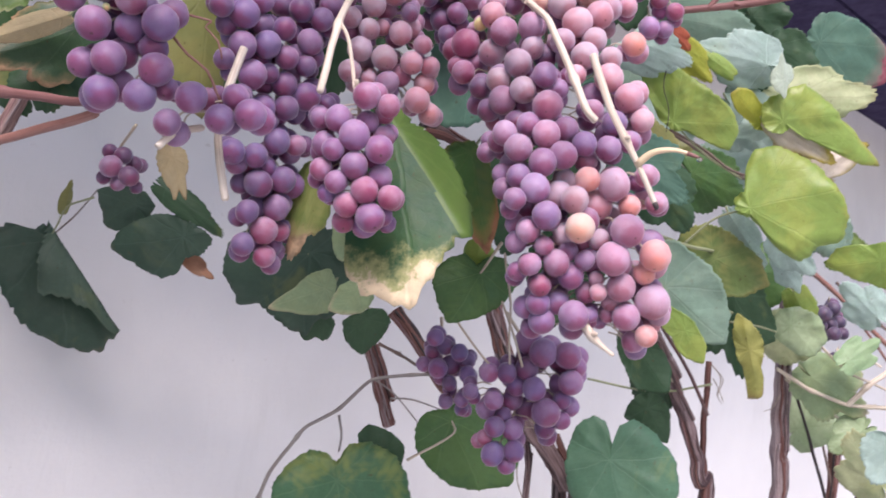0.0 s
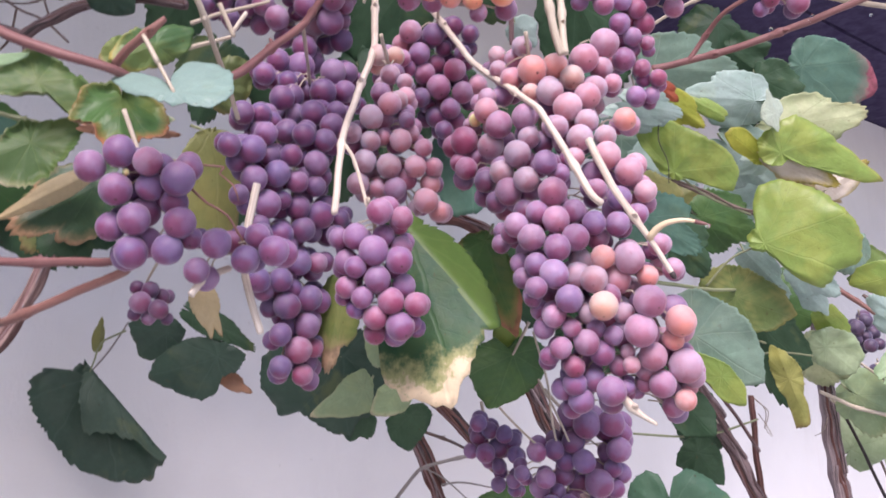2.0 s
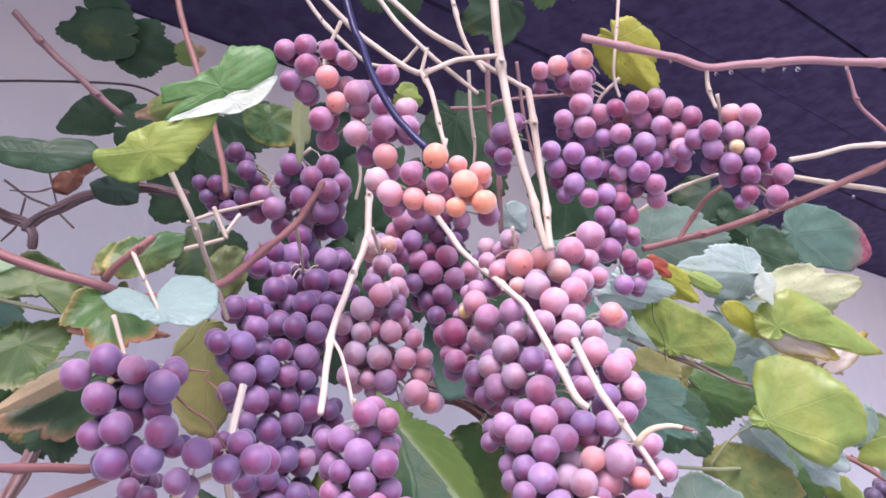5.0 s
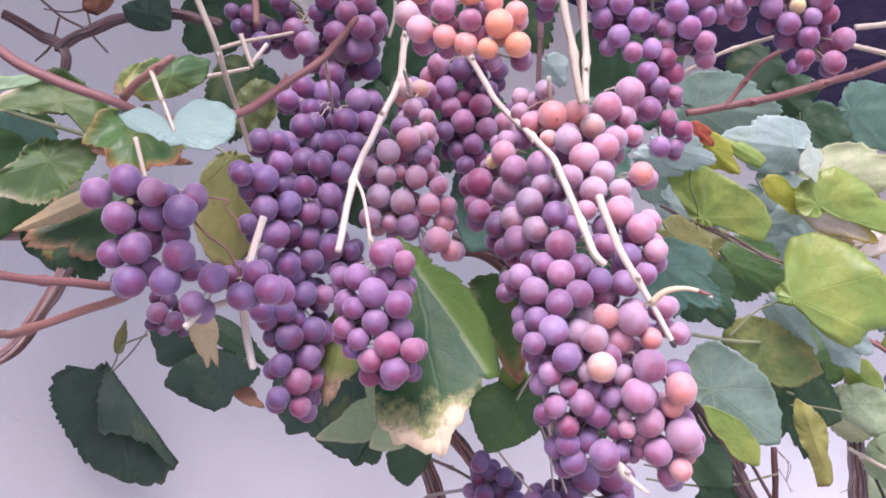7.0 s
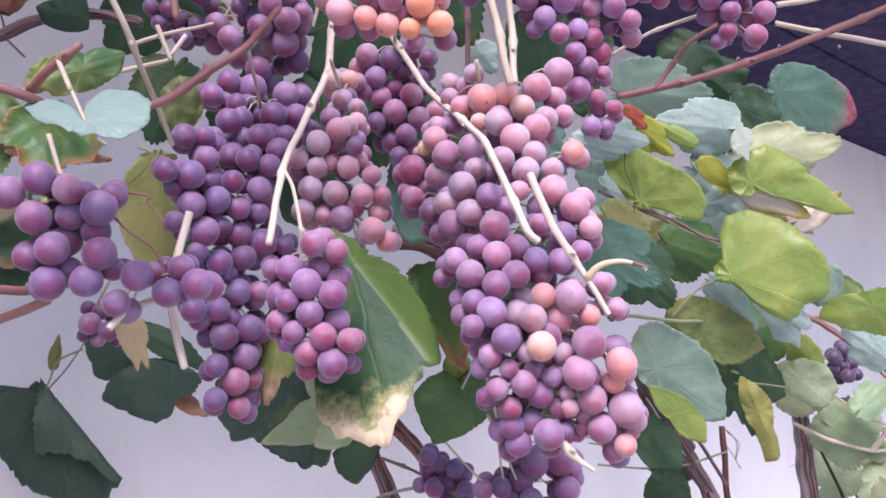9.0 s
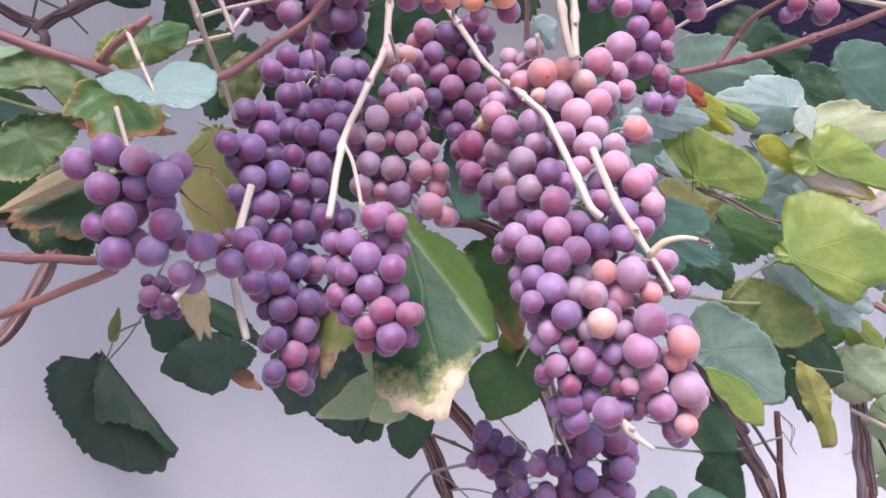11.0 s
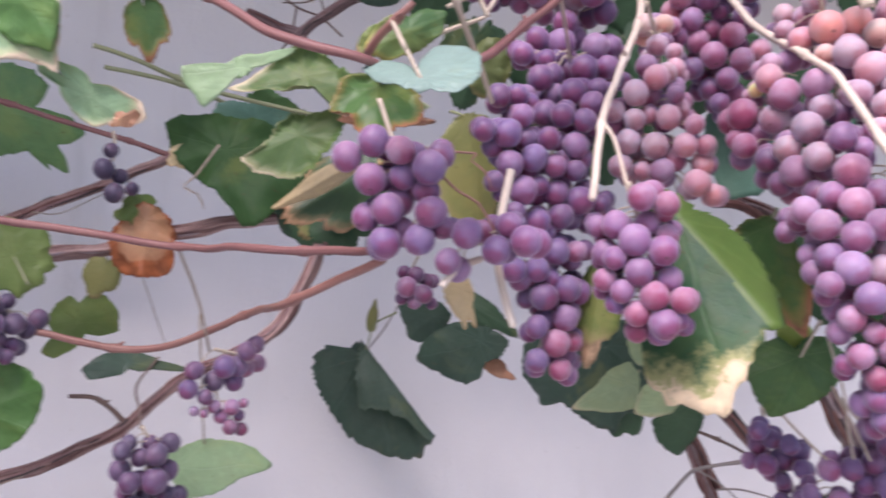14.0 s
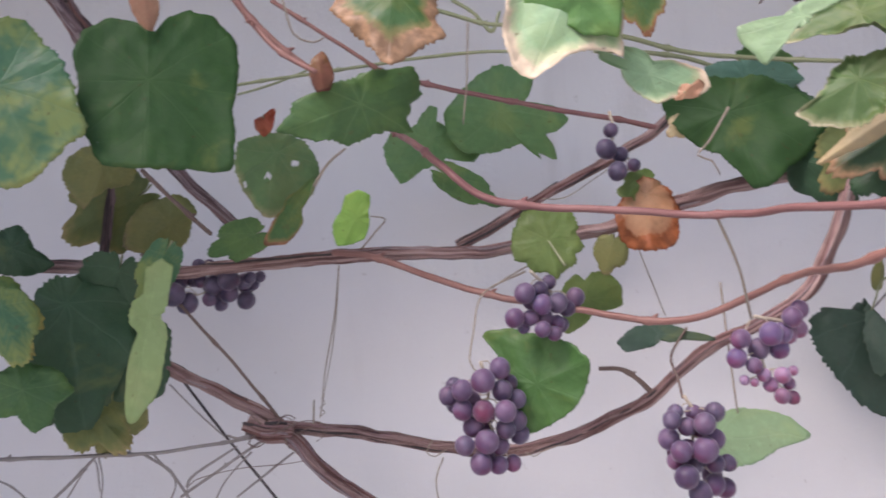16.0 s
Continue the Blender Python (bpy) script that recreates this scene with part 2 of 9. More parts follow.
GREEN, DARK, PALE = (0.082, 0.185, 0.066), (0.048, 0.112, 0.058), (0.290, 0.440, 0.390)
LEAVES = {
    # kind: (upper face, blotches, rim, where the rim begins, veins, blotch amount)
    "green": (GREEN, (0.162, 0.297, 0.081), (0.338, 0.297, 0.081), 1.5, (0.216, 0.351, 0.149), 0.4),
    "bright": ((0.075, 0.190, 0.052), (0.12, 0.25, 0.07), (0.25, 0.22, 0.06), 1.5, (0.13, 0.26, 0.10), 0.4),
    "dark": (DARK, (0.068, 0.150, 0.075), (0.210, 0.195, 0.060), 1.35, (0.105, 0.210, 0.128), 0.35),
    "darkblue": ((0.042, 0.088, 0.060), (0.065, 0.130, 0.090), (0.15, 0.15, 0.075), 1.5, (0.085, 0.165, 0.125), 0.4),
    "darktan": (DARK, (0.075, 0.165, 0.068), (0.561, 0.354, 0.207), 1.02, (0.105, 0.210, 0.105), 0.4),
    "darkbrown": (DARK, (0.075, 0.165, 0.075), (0.488, 0.171, 0.098), 1.22, (0.105, 0.210, 0.120), 0.4),
    "pale": (PALE, (0.370, 0.530, 0.480), (0.540, 0.648, 0.540), 1.6, (0.540, 0.691, 0.626), 0.3),
    "palewhite": ((0.43, 0.575, 0.530), (0.37, 0.55, 0.47), (0.50, 0.57, 0.40), 1.45, (0.58, 0.69, 0.66), 0.5),
    "palegreen": ((0.366, 0.537, 0.317), (0.464, 0.610, 0.366), (0.610, 0.610, 0.366), 1.5, (0.512, 0.659, 0.439), 0.3),
    "greenpale": ((0.149, 0.351, 0.095), (0.244, 0.439, 0.098), (0.756, 0.778, 0.605), 1.08, (0.366, 0.537, 0.195), 0.5),
    "sage": ((0.225, 0.355, 0.275), (0.290, 0.410, 0.320), (0.405, 0.405, 0.203), 1.5, (0.415, 0.537, 0.439), 0.4),
    "sagestrip": ((0.378, 0.459, 0.243), (0.390, 0.439, 0.220), (0.488, 0.427, 0.183), 1.4, (0.488, 0.537, 0.342), 0.4),
    "teal": ((0.121, 0.270, 0.203), (0.176, 0.338, 0.243), (0.270, 0.270, 0.135), 1.5, (0.243, 0.432, 0.324), 0.4),
    "yg": ((0.33, 0.48, 0.12), (0.52, 0.58, 0.14), (0.52, 0.42, 0.12), 1.28, (0.46, 0.56, 0.22), 0.5),
    "ygbig": ((0.32, 0.46, 0.10), (0.52, 0.57, 0.14), (0.52, 0.44, 0.12), 1.35, (0.46, 0.58, 0.20), 0.6),
    "yellow": ((0.520, 0.530, 0.090), (0.351, 0.459, 0.068), (0.549, 0.342, 0.073), 1.2, (0.297, 0.432, 0.081), 0.45),
    "deadyellow": ((0.45, 0.45, 0.14), (0.30, 0.32, 0.09), (0.36, 0.24, 0.10), 1.12, (0.24, 0.24, 0.08), 0.7),
    "olive": ((0.23, 0.25, 0.09), (0.33, 0.31, 0.11), (0.42, 0.33, 0.18), 1.15, (0.34, 0.34, 0.16), 0.5),
    "olivegreen": ((0.165, 0.255, 0.075), (0.243, 0.311, 0.095), (0.351, 0.297, 0.121), 1.25, (0.270, 0.351, 0.135), 0.4),
    "olivedark": ((0.165, 0.215, 0.082), (0.27, 0.29, 0.09), (0.459, 0.365, 0.162), 1.10, (0.25, 0.29, 0.12), 0.5),
    "mottled": ((0.080, 0.205, 0.105), (0.36, 0.42, 0.12), (0.634, 0.537, 0.195), 1.22, (0.22, 0.38, 0.20), 0.62),
    "veined": ((0.095, 0.215, 0.135), (0.13, 0.27, 0.16), (0.27, 0.27, 0.135), 1.6, (0.22, 0.37, 0.26), 0.3),
    "veinpale": ((0.50, 0.55, 0.33), (0.40, 0.50, 0.26), (0.52, 0.40, 0.22), 1.2, (0.19, 0.18, 0.10), 0.5),
    "holey": ((0.128, 0.247, 0.105), (0.216, 0.297, 0.121), (0.512, 0.464, 0.268), 1.1, (0.230, 0.338, 0.176), 0.5),
    "rimmed": ((0.100, 0.185, 0.066), (0.20, 0.26, 0.09), (0.72, 0.66, 0.46), 1.06, (0.36, 0.45, 0.17), 0.5),
    "paleedge": ((0.317, 0.439, 0.256), (0.403, 0.500, 0.268), (0.648, 0.594, 0.410), 1.12, (0.464, 0.561, 0.342), 0.4),
    "palerim": ((0.31, 0.50, 0.30), (0.42, 0.58, 0.28), (0.84, 0.70, 0.53), 0.98, (0.50, 0.66, 0.42), 0.4),
    "brownrim": ((0.083, 0.188, 0.060), (0.270, 0.297, 0.068), (0.45, 0.21, 0.11), 0.99, (0.203, 0.324, 0.121), 0.4),
    "yelrim": ((0.075, 0.180, 0.068), (0.270, 0.324, 0.081), (0.561, 0.488, 0.146), 1.05, (0.203, 0.324, 0.121), 0.4),
    "greentan": ((0.195, 0.285, 0.083), (0.405, 0.378, 0.135), (0.648, 0.454, 0.292), 0.80, (0.324, 0.378, 0.149), 0.5),
    "burnt": ((0.040, 0.118, 0.062), (0.40, 0.47, 0.06), (0.842, 0.700, 0.500), 1.08, (0.149, 0.284, 0.135), 0.06),
    "brown": ((0.260, 0.105, 0.070), (0.330, 0.170, 0.105), (0.170, 0.065, 0.045), 1.0, (0.297, 0.108, 0.054), 0.5),
    "rust": ((0.58, 0.31, 0.17), (0.66, 0.40, 0.24), (0.46, 0.15, 0.06), 0.82, (0.42, 0.28, 0.12), 0.6),
    "rustedge": ((0.52, 0.27, 0.17), (0.62, 0.40, 0.27), (0.40, 0.19, 0.11), 1.1, (0.46, 0.24, 0.14), 0.5),
    "red": ((0.50, 0.12, 0.07), (0.58, 0.22, 0.10), (0.34, 0.08, 0.05), 1.1, (0.42, 0.12, 0.07), 0.4),
    "slate": ((0.052, 0.104, 0.074), (0.085, 0.145, 0.105), (0.26, 0.19, 0.10), 1.30, (0.11, 0.185, 0.145), 0.4),
    "widerim": ((0.070, 0.170, 0.055), (0.240, 0.290, 0.070), (0.56, 0.34, 0.20), 0.74, (0.17, 0.29, 0.11), 0.3),
    "tan": ((0.626, 0.518, 0.302), (0.713, 0.605, 0.389), (0.512, 0.342, 0.171), 1.1, (0.561, 0.439, 0.220), 0.5),
    "slim": ((0.40, 0.53, 0.24), (0.52, 0.61, 0.28), (0.52, 0.50, 0.14), 1.35, (0.36, 0.48, 0.20), 0.5),
    "deep": ((0.042, 0.108, 0.036), (0.065, 0.150, 0.045), (0.20, 0.20, 0.06), 1.5, (0.10, 0.20, 0.08), 0.4),
    "fresh": ((0.118, 0.218, 0.052), (0.17, 0.27, 0.07), (0.35, 0.38, 0.10), 1.5, (0.26, 0.40, 0.12), 0.4),
    "mid": ((0.120, 0.285, 0.090), (0.17, 0.34, 0.10), (0.34, 0.38, 0.10), 1.35, (0.20, 0.38, 0.15), 0.4),
    "soft": ((0.150, 0.315, 0.125), (0.23, 0.40, 0.15), (0.34, 0.38, 0.10), 1.35, (0.24, 0.40, 0.19), 0.5),
    "lime": ((0.200, 0.390, 0.075), (0.27, 0.45, 0.09), (0.35, 0.38, 0.10), 1.5, (0.30, 0.48, 0.14), 0.4),
    "speckle": ((0.150, 0.225, 0.070), (0.36, 0.36, 0.12), (0.40, 0.30, 0.13), 1.2, (0.26, 0.33, 0.14), 0.75),
    "veingreen": ((0.42, 0.53, 0.33), (0.34, 0.48, 0.26), (0.50, 0.46, 0.24), 1.3, (0.16, 0.24, 0.11), 0.5),
    "bleached": ((0.80, 0.72, 0.65), (0.56, 0.47, 0.28), (0.55, 0.45, 0.10), 1.0, (0.56, 0.48, 0.36), 0.4),
    "tealred": ((0.120, 0.250, 0.190), (0.16, 0.30, 0.21), (0.46, 0.14, 0.19), 1.12, (0.22, 0.38, 0.28), 0.4),
    "sliver": ((0.520, 0.620, 0.520), (0.670, 0.756, 0.562), (0.648, 0.648, 0.432), 1.5, (0.713, 0.778, 0.648), 0.4),
}
LEAF_MATERIALS = {}
LEAF_EXTRA = {"palerim": {"mould": 0.76}, "rimmed": {"mould": 0.85, "vein_amount": 0.10, "shine": 0.28, "ribbing": 0.6}, "brownrim": {"vein_amount": 0.14}, "burnt": {"edge": 0.34, "tip": 1.0, "rag": 0.75, "mould": 0.86, "shine": 0.26}, "deep": {"vein_amount": 0.14, "gloss": 0.46, "shine": 0.24}, "dark": {"vein_amount": 0.18}, "fresh": {"vein_amount": 0.12, "ribbing": 0.15}, "sagestrip": {"ribbing": 0.2}, "brown": {"ribbing": 0.25, "vein_amount": 0.15}, "darkbrown": {"edge": 0.4, "tip": 0.9}, "greentan": {"edge": 0.3, "tip": 0.9}, "tealred": {"edge": 0.45, "tip": 0.75}, "yg": {"through_light": 0.42, "vein_amount": 0.14, "gloss": 0.30, "shine": 0.6},
              "ygbig": {"through_light": 0.42}, "yellow": {"through_light": 0.42}, "palegreen": {"through_light": 0.4}, "slim": {"through_light": 0.4}}
WOODS = {
    "red": wood_material("red_cane", (0.22, 0.102, 0.100), (0.13, 0.055, 0.058), (0.33, 0.18, 0.165), 7.0, 0.5, 0.0003, 0.4),
    "rust": wood_material("rust_cane", (0.26, 0.128, 0.110), (0.15, 0.066, 0.058), (0.37, 0.22, 0.185), 7.0, 0.5, 0.0003, 0.4),
    "mauve": wood_material("mauve_cane", (0.34, 0.19, 0.20), (0.20, 0.09, 0.11), (0.46, 0.30, 0.30), 7.0, 0.5, 0.0003, 0.4),
    "greyred": wood_material("grey_red_cane", (0.26, 0.15, 0.15), (0.13, 0.07, 0.08), (0.36, 0.24, 0.24), 8.0, 0.6, 0.0003, 0.5),
    "bark": wood_material("old_bark", (0.125, 0.078, 0.082), (0.035, 0.020, 0.024), (0.30, 0.22, 0.22), 12.0, 0.8, 0.0016, 0.85),
    "barkgrey": wood_material("pale_grey_bark", (0.25, 0.19, 0.20), (0.09, 0.062, 0.066), (0.42, 0.35, 0.36), 9.0, 0.8, 0.0016, 0.85),
    "barkred": wood_material("peeling_red_bark", (0.185, 0.098, 0.090), (0.060, 0.028, 0.028), (0.46, 0.34, 0.32), 9.0, 0.75, 0.0014, 0.8),
    "bark2": wood_material("red_bark", (0.15, 0.065, 0.058), (0.06, 0.025, 0.024), (0.25, 0.14, 0.12), 9.0, 0.75, 0.0012, 0.7),
    "cream": wood_material("cream_twig", (0.64, 0.55, 0.46), (0.40, 0.30, 0.23), (0.80, 0.74, 0.66), 7.0, 0.6, 0.0005, 0.7),
    "curl": wood_material("curled_scale", (0.74, 0.58, 0.38), (0.62, 0.34, 0.26), (0.84, 0.74, 0.54), 4.0, 0.5, 0.0003, 0.5),
    "straw": wood_material("straw_twig", (0.50, 0.43, 0.34), (0.29, 0.22, 0.17), (0.66, 0.60, 0.50), 7.0, 0.6, 0.0003, 0.55),
    "green": wood_material("green_stalk", (0.25, 0.28, 0.16), (0.15, 0.17, 0.09), (0.36, 0.38, 0.24), 6.0, 0.55, 0.0002, 0.4),
    "grey": wood_material("grey_twig", (0.27, 0.24, 0.23), (0.14, 0.12, 0.12), (0.40, 0.37, 0.35), 8.0, 0.75, 0.0004, 0.5),
    "twig": wood_material("brown_twig", (0.17, 0.12, 0.105), (0.08, 0.05, 0.045), (0.28, 0.21, 0.18), 8.0, 0.75, 0.0004, 0.5),
    "tendril": wood_material("tendril", (0.31, 0.26, 0.21), (0.18, 0.14, 0.11), (0.42, 0.37, 0.30), 5.0, 0.65, 0.0002, 0.4),
    "black": wood_material("black_runner", (0.05, 0.040, 0.042), (0.02, 0.016, 0.018), (0.10, 0.08, 0.08), 6.0, 0.6, 0.0002, 0.4),
    "cord": wood_material("navy_plastic", (0.020, 0.022, 0.075), (0.010, 0.010, 0.035), (0.05, 0.055, 0.13), 5.0, 0.35, 0.0003, 0.5),
}


# ---- builders ----
def mesh_object(name, bm, material, smooth=True, parent=None, label=""):
    data = bpy.data.meshes.new(name)
    bm.to_mesh(data)
    bm.free()
    for mat in material if isinstance(material, (list, tuple)) else [material]:
        data.materials.append(mat)
    if smooth:
        data.polygons.foreach_set("use_smooth", [True] * len(data.polygons))
    ob = new(name, data)
    ob.parent = parent
    if label:
        ob["label"] = label
    return ob


def block(name, low, high, material, kind="structure", label="", category=""):
    bm = bmesh.new()
    bmesh.ops.create_cube(bm, size=1.0)
    for v in bm.verts:
        v.co = Vector([a + (c + 0.5) * (b - a) for a, b, c in zip(low, high, v.co)])
    return tagged(mesh_object(name, bm, material, smooth=False), label, category, kind=kind)


def spline(points, step):
    """Points along a smooth line through the given ones, about step metres apart."""
    p = [Vector(q) for q in points]
    p = [p[0] * 2 - p[1], *p, p[-1] * 2 - p[-2]]
    out = []
    for a, b, c, d in zip(p, p[1:], p[2:], p[3:]):
        n = max(2, int((c - b).length / step))
        for i in range(n):
            t = i / n
            out.append(0.5 * (2 * b + (c - a) * t + (2 * a - 5 * b + 4 * c - d) * t * t + (3 * b - a - 3 * c + d) * t ** 3))
    return out + [p[-2]]


def kinked(points, step):
    """Points along straight runs from one joint to the next, each joint only a little rounded."""
    p = [Vector(q) for q in points]
    for _ in range(2):
        cut = [p[0]]
        for a, b in zip(p, p[1:]):
            k = min(0.25, 0.004 / max(0.001, (b - a).length))
            cut += [a.lerp(b, k), a.lerp(b, 1 - k)]
        p = cut + [p[-1]]
    out = []
    for a, b in zip(p, p[1:]):
        n = max(1, int((b - a).length / step))
        out += [a.lerp(b, i / n) for i in range(n) if (b - a).length > 1e-5]
    return out + [p[-1]]


def tube(bm, points, radii, sides=8, ragged=0.0, cap=True, rng=random):
    """Adds a tube along the points to bm, with a map that runs round and along it."""
    uv = bm.loops.layers.uv.get("leaf") or bm.loops.layers.uv.new("leaf")
    rings, length, side = [], [0.0], None
    for i, p in enumerate(points):
        ahead = (points[min(i + 1, len(points) - 1)] - points[max(i - 1, 0)]).normalized()
        if side is None:
            side = ahead.orthogonal().normalized()
        side = (side - ahead * side.dot(ahead)).normalized()
        up = ahead.cross(side)
        if i:
            length.append(length[-1] + (p - points[i - 1]).length)
        ring = []
        for k in range(sides):
            a = 2 * math.pi * k / sides
            r = radii[i] * (1 + (0.20 * math.sin(a * 4 + length[-1] * 18 + p.x * 6) + 0.12 * math.sin(a * 7 - length[-1] * 26) if ragged > 0.3 else 0.0)) * (1 + ragged * (noise.noise(Vector((math.cos(a) * 2, math.sin(a) * 2, length[-1] * 45)) + p * 3)))
            ring.append(bm.verts.new(p + (side * math.cos(a) + up * math.sin(a)) * r))
        rings.append(ring)
    for i in range(len(rings) - 1):
        for k in range(sides):
            j = (k + 1) % sides
            f = bm.faces.new((rings[i][k], rings[i][j], rings[i + 1][j], rings[i + 1][k]))
            for loop, (a, b) in zip(f.loops, ((k, i), (k + 1, i), (k + 1, i + 1), (k, i + 1))):
                loop[uv].uv = (a / sides, length[b] * 25)
    if cap:
        bm.faces.new(rings[0][::-1])
        bm.faces.new(rings[-1])


NAMES = {"bark": "old_vine", "barkred": "old_vine", "barkgrey": "old_vine", "bark2": "woody_vine", "cord": "tie_cord", "tendril": "tendril", "cream": "dry_twig", "straw": "dry_twig",
         "grey": "dead_twig", "twig": "dead_twig", "black": "runner", "curl": "bud_scale", "green": "green_shoot"}


def cane(kind, label, points, r0, r1, nodes=0, seed=0, end=""):
    """A cane, twig or stem through the points, radii in millimetres, with swollen nodes; old bark carries loose strips."""
    rng = random.Random(seed)
    thin = max(r0, r1) < 1.1
    rough = {"bark": 0.42, "bark2": 0.34, "barkred": 0.40, "barkgrey": 0.24, "grey": 0.25, "twig": 0.25, "cord": 0.04}.get(kind, 0.13)
    span = sum((Vector(b) - Vector(a)).length for a, b in zip(points, points[1:]))
    line = (kinked if kind in ("cream", "straw") or kind in ("grey", "twig") and nodes else spline)(points, 0.006 if span > 0.8 else 0.004 if thin else 0.0025)
    total = sum((b - a).length for a, b in zip(line, line[1:]))
    spots = [(i + rng.uniform(0.3, 0.7)) / nodes * total for i in range(nodes)]
    radii, run = [], 0.0
    for i, p in enumerate(line):
        run += (p - line[i - 1]).length if i else 0
        t = run / max(total, 1e-6)
        r = (r0 + (r1 - r0) * t) / 1000
        for s in spots if "bark" not in kind else ():
            r *= 1 + 0.38 * math.exp(-((run - s) / 0.0032) ** 2)
        radii.append(r)
    radii[-1] *= 0.75
    wob = 0.35 * (r0 + r1) / 2000
    line = [p + wob * Vector((noise.noise(p * 40), noise.noise(p * 40 + Vector((9, 0, 0))), noise.noise(p * 40 + Vector((0, 9, 0))))) for p in line]
    bm = bmesh.new()
    tube(bm, line, radii, 6 if thin else 22 if "bark" in kind else 10, rough, rng=rng)
    ob = mesh_object(NAMES.get(kind, "vine_cane"), bm, WOODS[kind])
    tagged(ob, label, {"tendril": "tendril", "cord": "cord", "curl": "bud scale"}.get(kind, "vine" if "bark" in kind else "twig" if kind in ("cream", "straw", "grey", "twig") else "cane"))
    if end:
        bm = bmesh.new()
        tube(bm, line[-3:] + [line[-1] + (line[-1] - line[-2]) * 0.8], [r * 1.06 + 0.0001 for r in radii[-3:]] + [radii[-1] * 0.3], 9, 0.2)
        mesh_object("cut_end", bm, WOODS[end], parent=ob, label="dark dried cut end")
    if "bark" in kind:
        count = 15 if max(r0, r1) > 5 else 10
        for s in range(count):
            turn, drift = 6.283 * (s + rng.random()) / count, rng.uniform(-9, 9)
            start = 0 if rng.random() < 0.6 else rng.randrange(0, max(1, len(line) // 2))
            stop = len(line) if rng.random() < 0.6 else rng.randrange(min(start + 8, len(line) - 1), len(line))
            pts, rad, run, side = [], [], 0.0, None
            for i in range(start, stop):
                ahead = (line[min(i + 1, len(line) - 1)] - line[max(i - 1, 0)]).normalized()
                side = (ahead.orthogonal() if side is None else side - ahead * side.dot(ahead)).normalized()
                up = ahead.cross(side)
                run += 0.0025
                t = turn + drift * run + 0.5 * noise.noise(Vector((run * 30, s * 3.1, seed)))
                out = radii[i] * (1.0 + 0.24 * noise.noise(Vector((run * 55, s * 7.7, seed * 2.0))))
                pts.append(line[i] + (side * math.cos(t) + up * math.sin(t)) * out)
                rad.append(radii[i] * (0.17 + 0.09 * noise.noise(Vector((run * 80, s * 2.3, seed)))) + 0.0002)
            if len(pts) < 4:
                continue
            bm = bmesh.new()
            tube(bm, pts, rad, 6, 0.25)
            mesh_object("bark_strand", bm, WOODS[rng.choice((kind, kind, "greyred", "bark2", "barkgrey", "black"))], parent=ob)
    elif kind not in ("cord", "curl") and not thin:
        for s in spots[: 2 if nodes < 4 else 3]:
            i = min(range(len(line) - 1), key=lambda k: abs(k / len(line) * total - s))
            ahead = (line[min(i + 2, len(line) - 1)] - line[max(i - 2, 0)]).normalized()
            way = (ahead.orthogonal().normalized() + 0.6 * ahead + Vector((0, -0.4, 0.2))).normalized()
            bm = bmesh.new()
            r = radii[i]
            tube(bm, [line[i] + way * r * k for k in (0.6, 1.2, 1.8, 2.3)], [r * 0.62, r * 0.55, r * 0.36, r * 0.1], 7, 0.15)
            mesh_object("bud", bm, WOODS[kind], parent=ob)
    return ob


def leaf_edge(angle, lobe, teeth, phase, back):
    """How far the leaf's edge lies from its stalk, the tip being at 1, by the angle from the tip (radians)."""
    a = abs(angle)
    r = 0.79 + 0.21 * math.exp(-(a / 0.46) ** 2)
    r += lobe * (0.13 * math.exp(-((a - 0.98) / 0.30) ** 2) + 0.06 * math.exp(-((a - 1.75) / 0.32) ** 2) - 0.09 * math.exp(-((a - 0.52) / 0.15) ** 2) - 0.07 * math.exp(-((a - 1.42) / 0.15) ** 2))
    behind = max(0.0, a - 1.35)
    r *= 1 - (1 - back) * min(1.0, behind / 0.9) * 0.9
    if a > 2.5:
        r *= max(0.12, 1.0 - ((a - 2.5) / 0.64) ** 1.5)
    saw = abs((angle * 6.3 + phase + 0.6 * math.sin(angle * 5 + phase)) % 1.0 - 0.35)
    return r * (1 + teeth * (0.5 - saw))


def lobe_reach(angle, lobes):
    """The edge of a leaf given by its lobes and hollows: pairs of degrees from the tip and reach, the tip being at 1."""
    d = math.degrees(angle)
    pairs = list(lobes)
    pairs = [(pairs[-1][0] - 360, pairs[-1][1]), *pairs, (pairs[0][0] + 360, pairs[0][1])]
    for (a0, r0), (a1, r1) in zip(pairs, pairs[1:]):
        if a0 <= d <= a1 and a1 > a0:
            t = (d - a0) / (a1 - a0)
            smooth = r0 + (r1 - r0) * (3 * t * t - 2 * t ** 3)
            if a1 - a0 > 130:
                return smooth
            chord = r0 * r1 * math.sin(radians(a1 - a0)) / (r0 * math.sin(radians(d - a0)) + r1 * math.sin(radians(a1 - d)))
            return 0.4 * smooth + 0.6 * chord
    return pairs[0][1]


PALER_BELOW = ("slate", "green", "bright", "dark", "deep", "mid", "burnt", "brownrim", "yelrim", "darktan", "olivegreen")


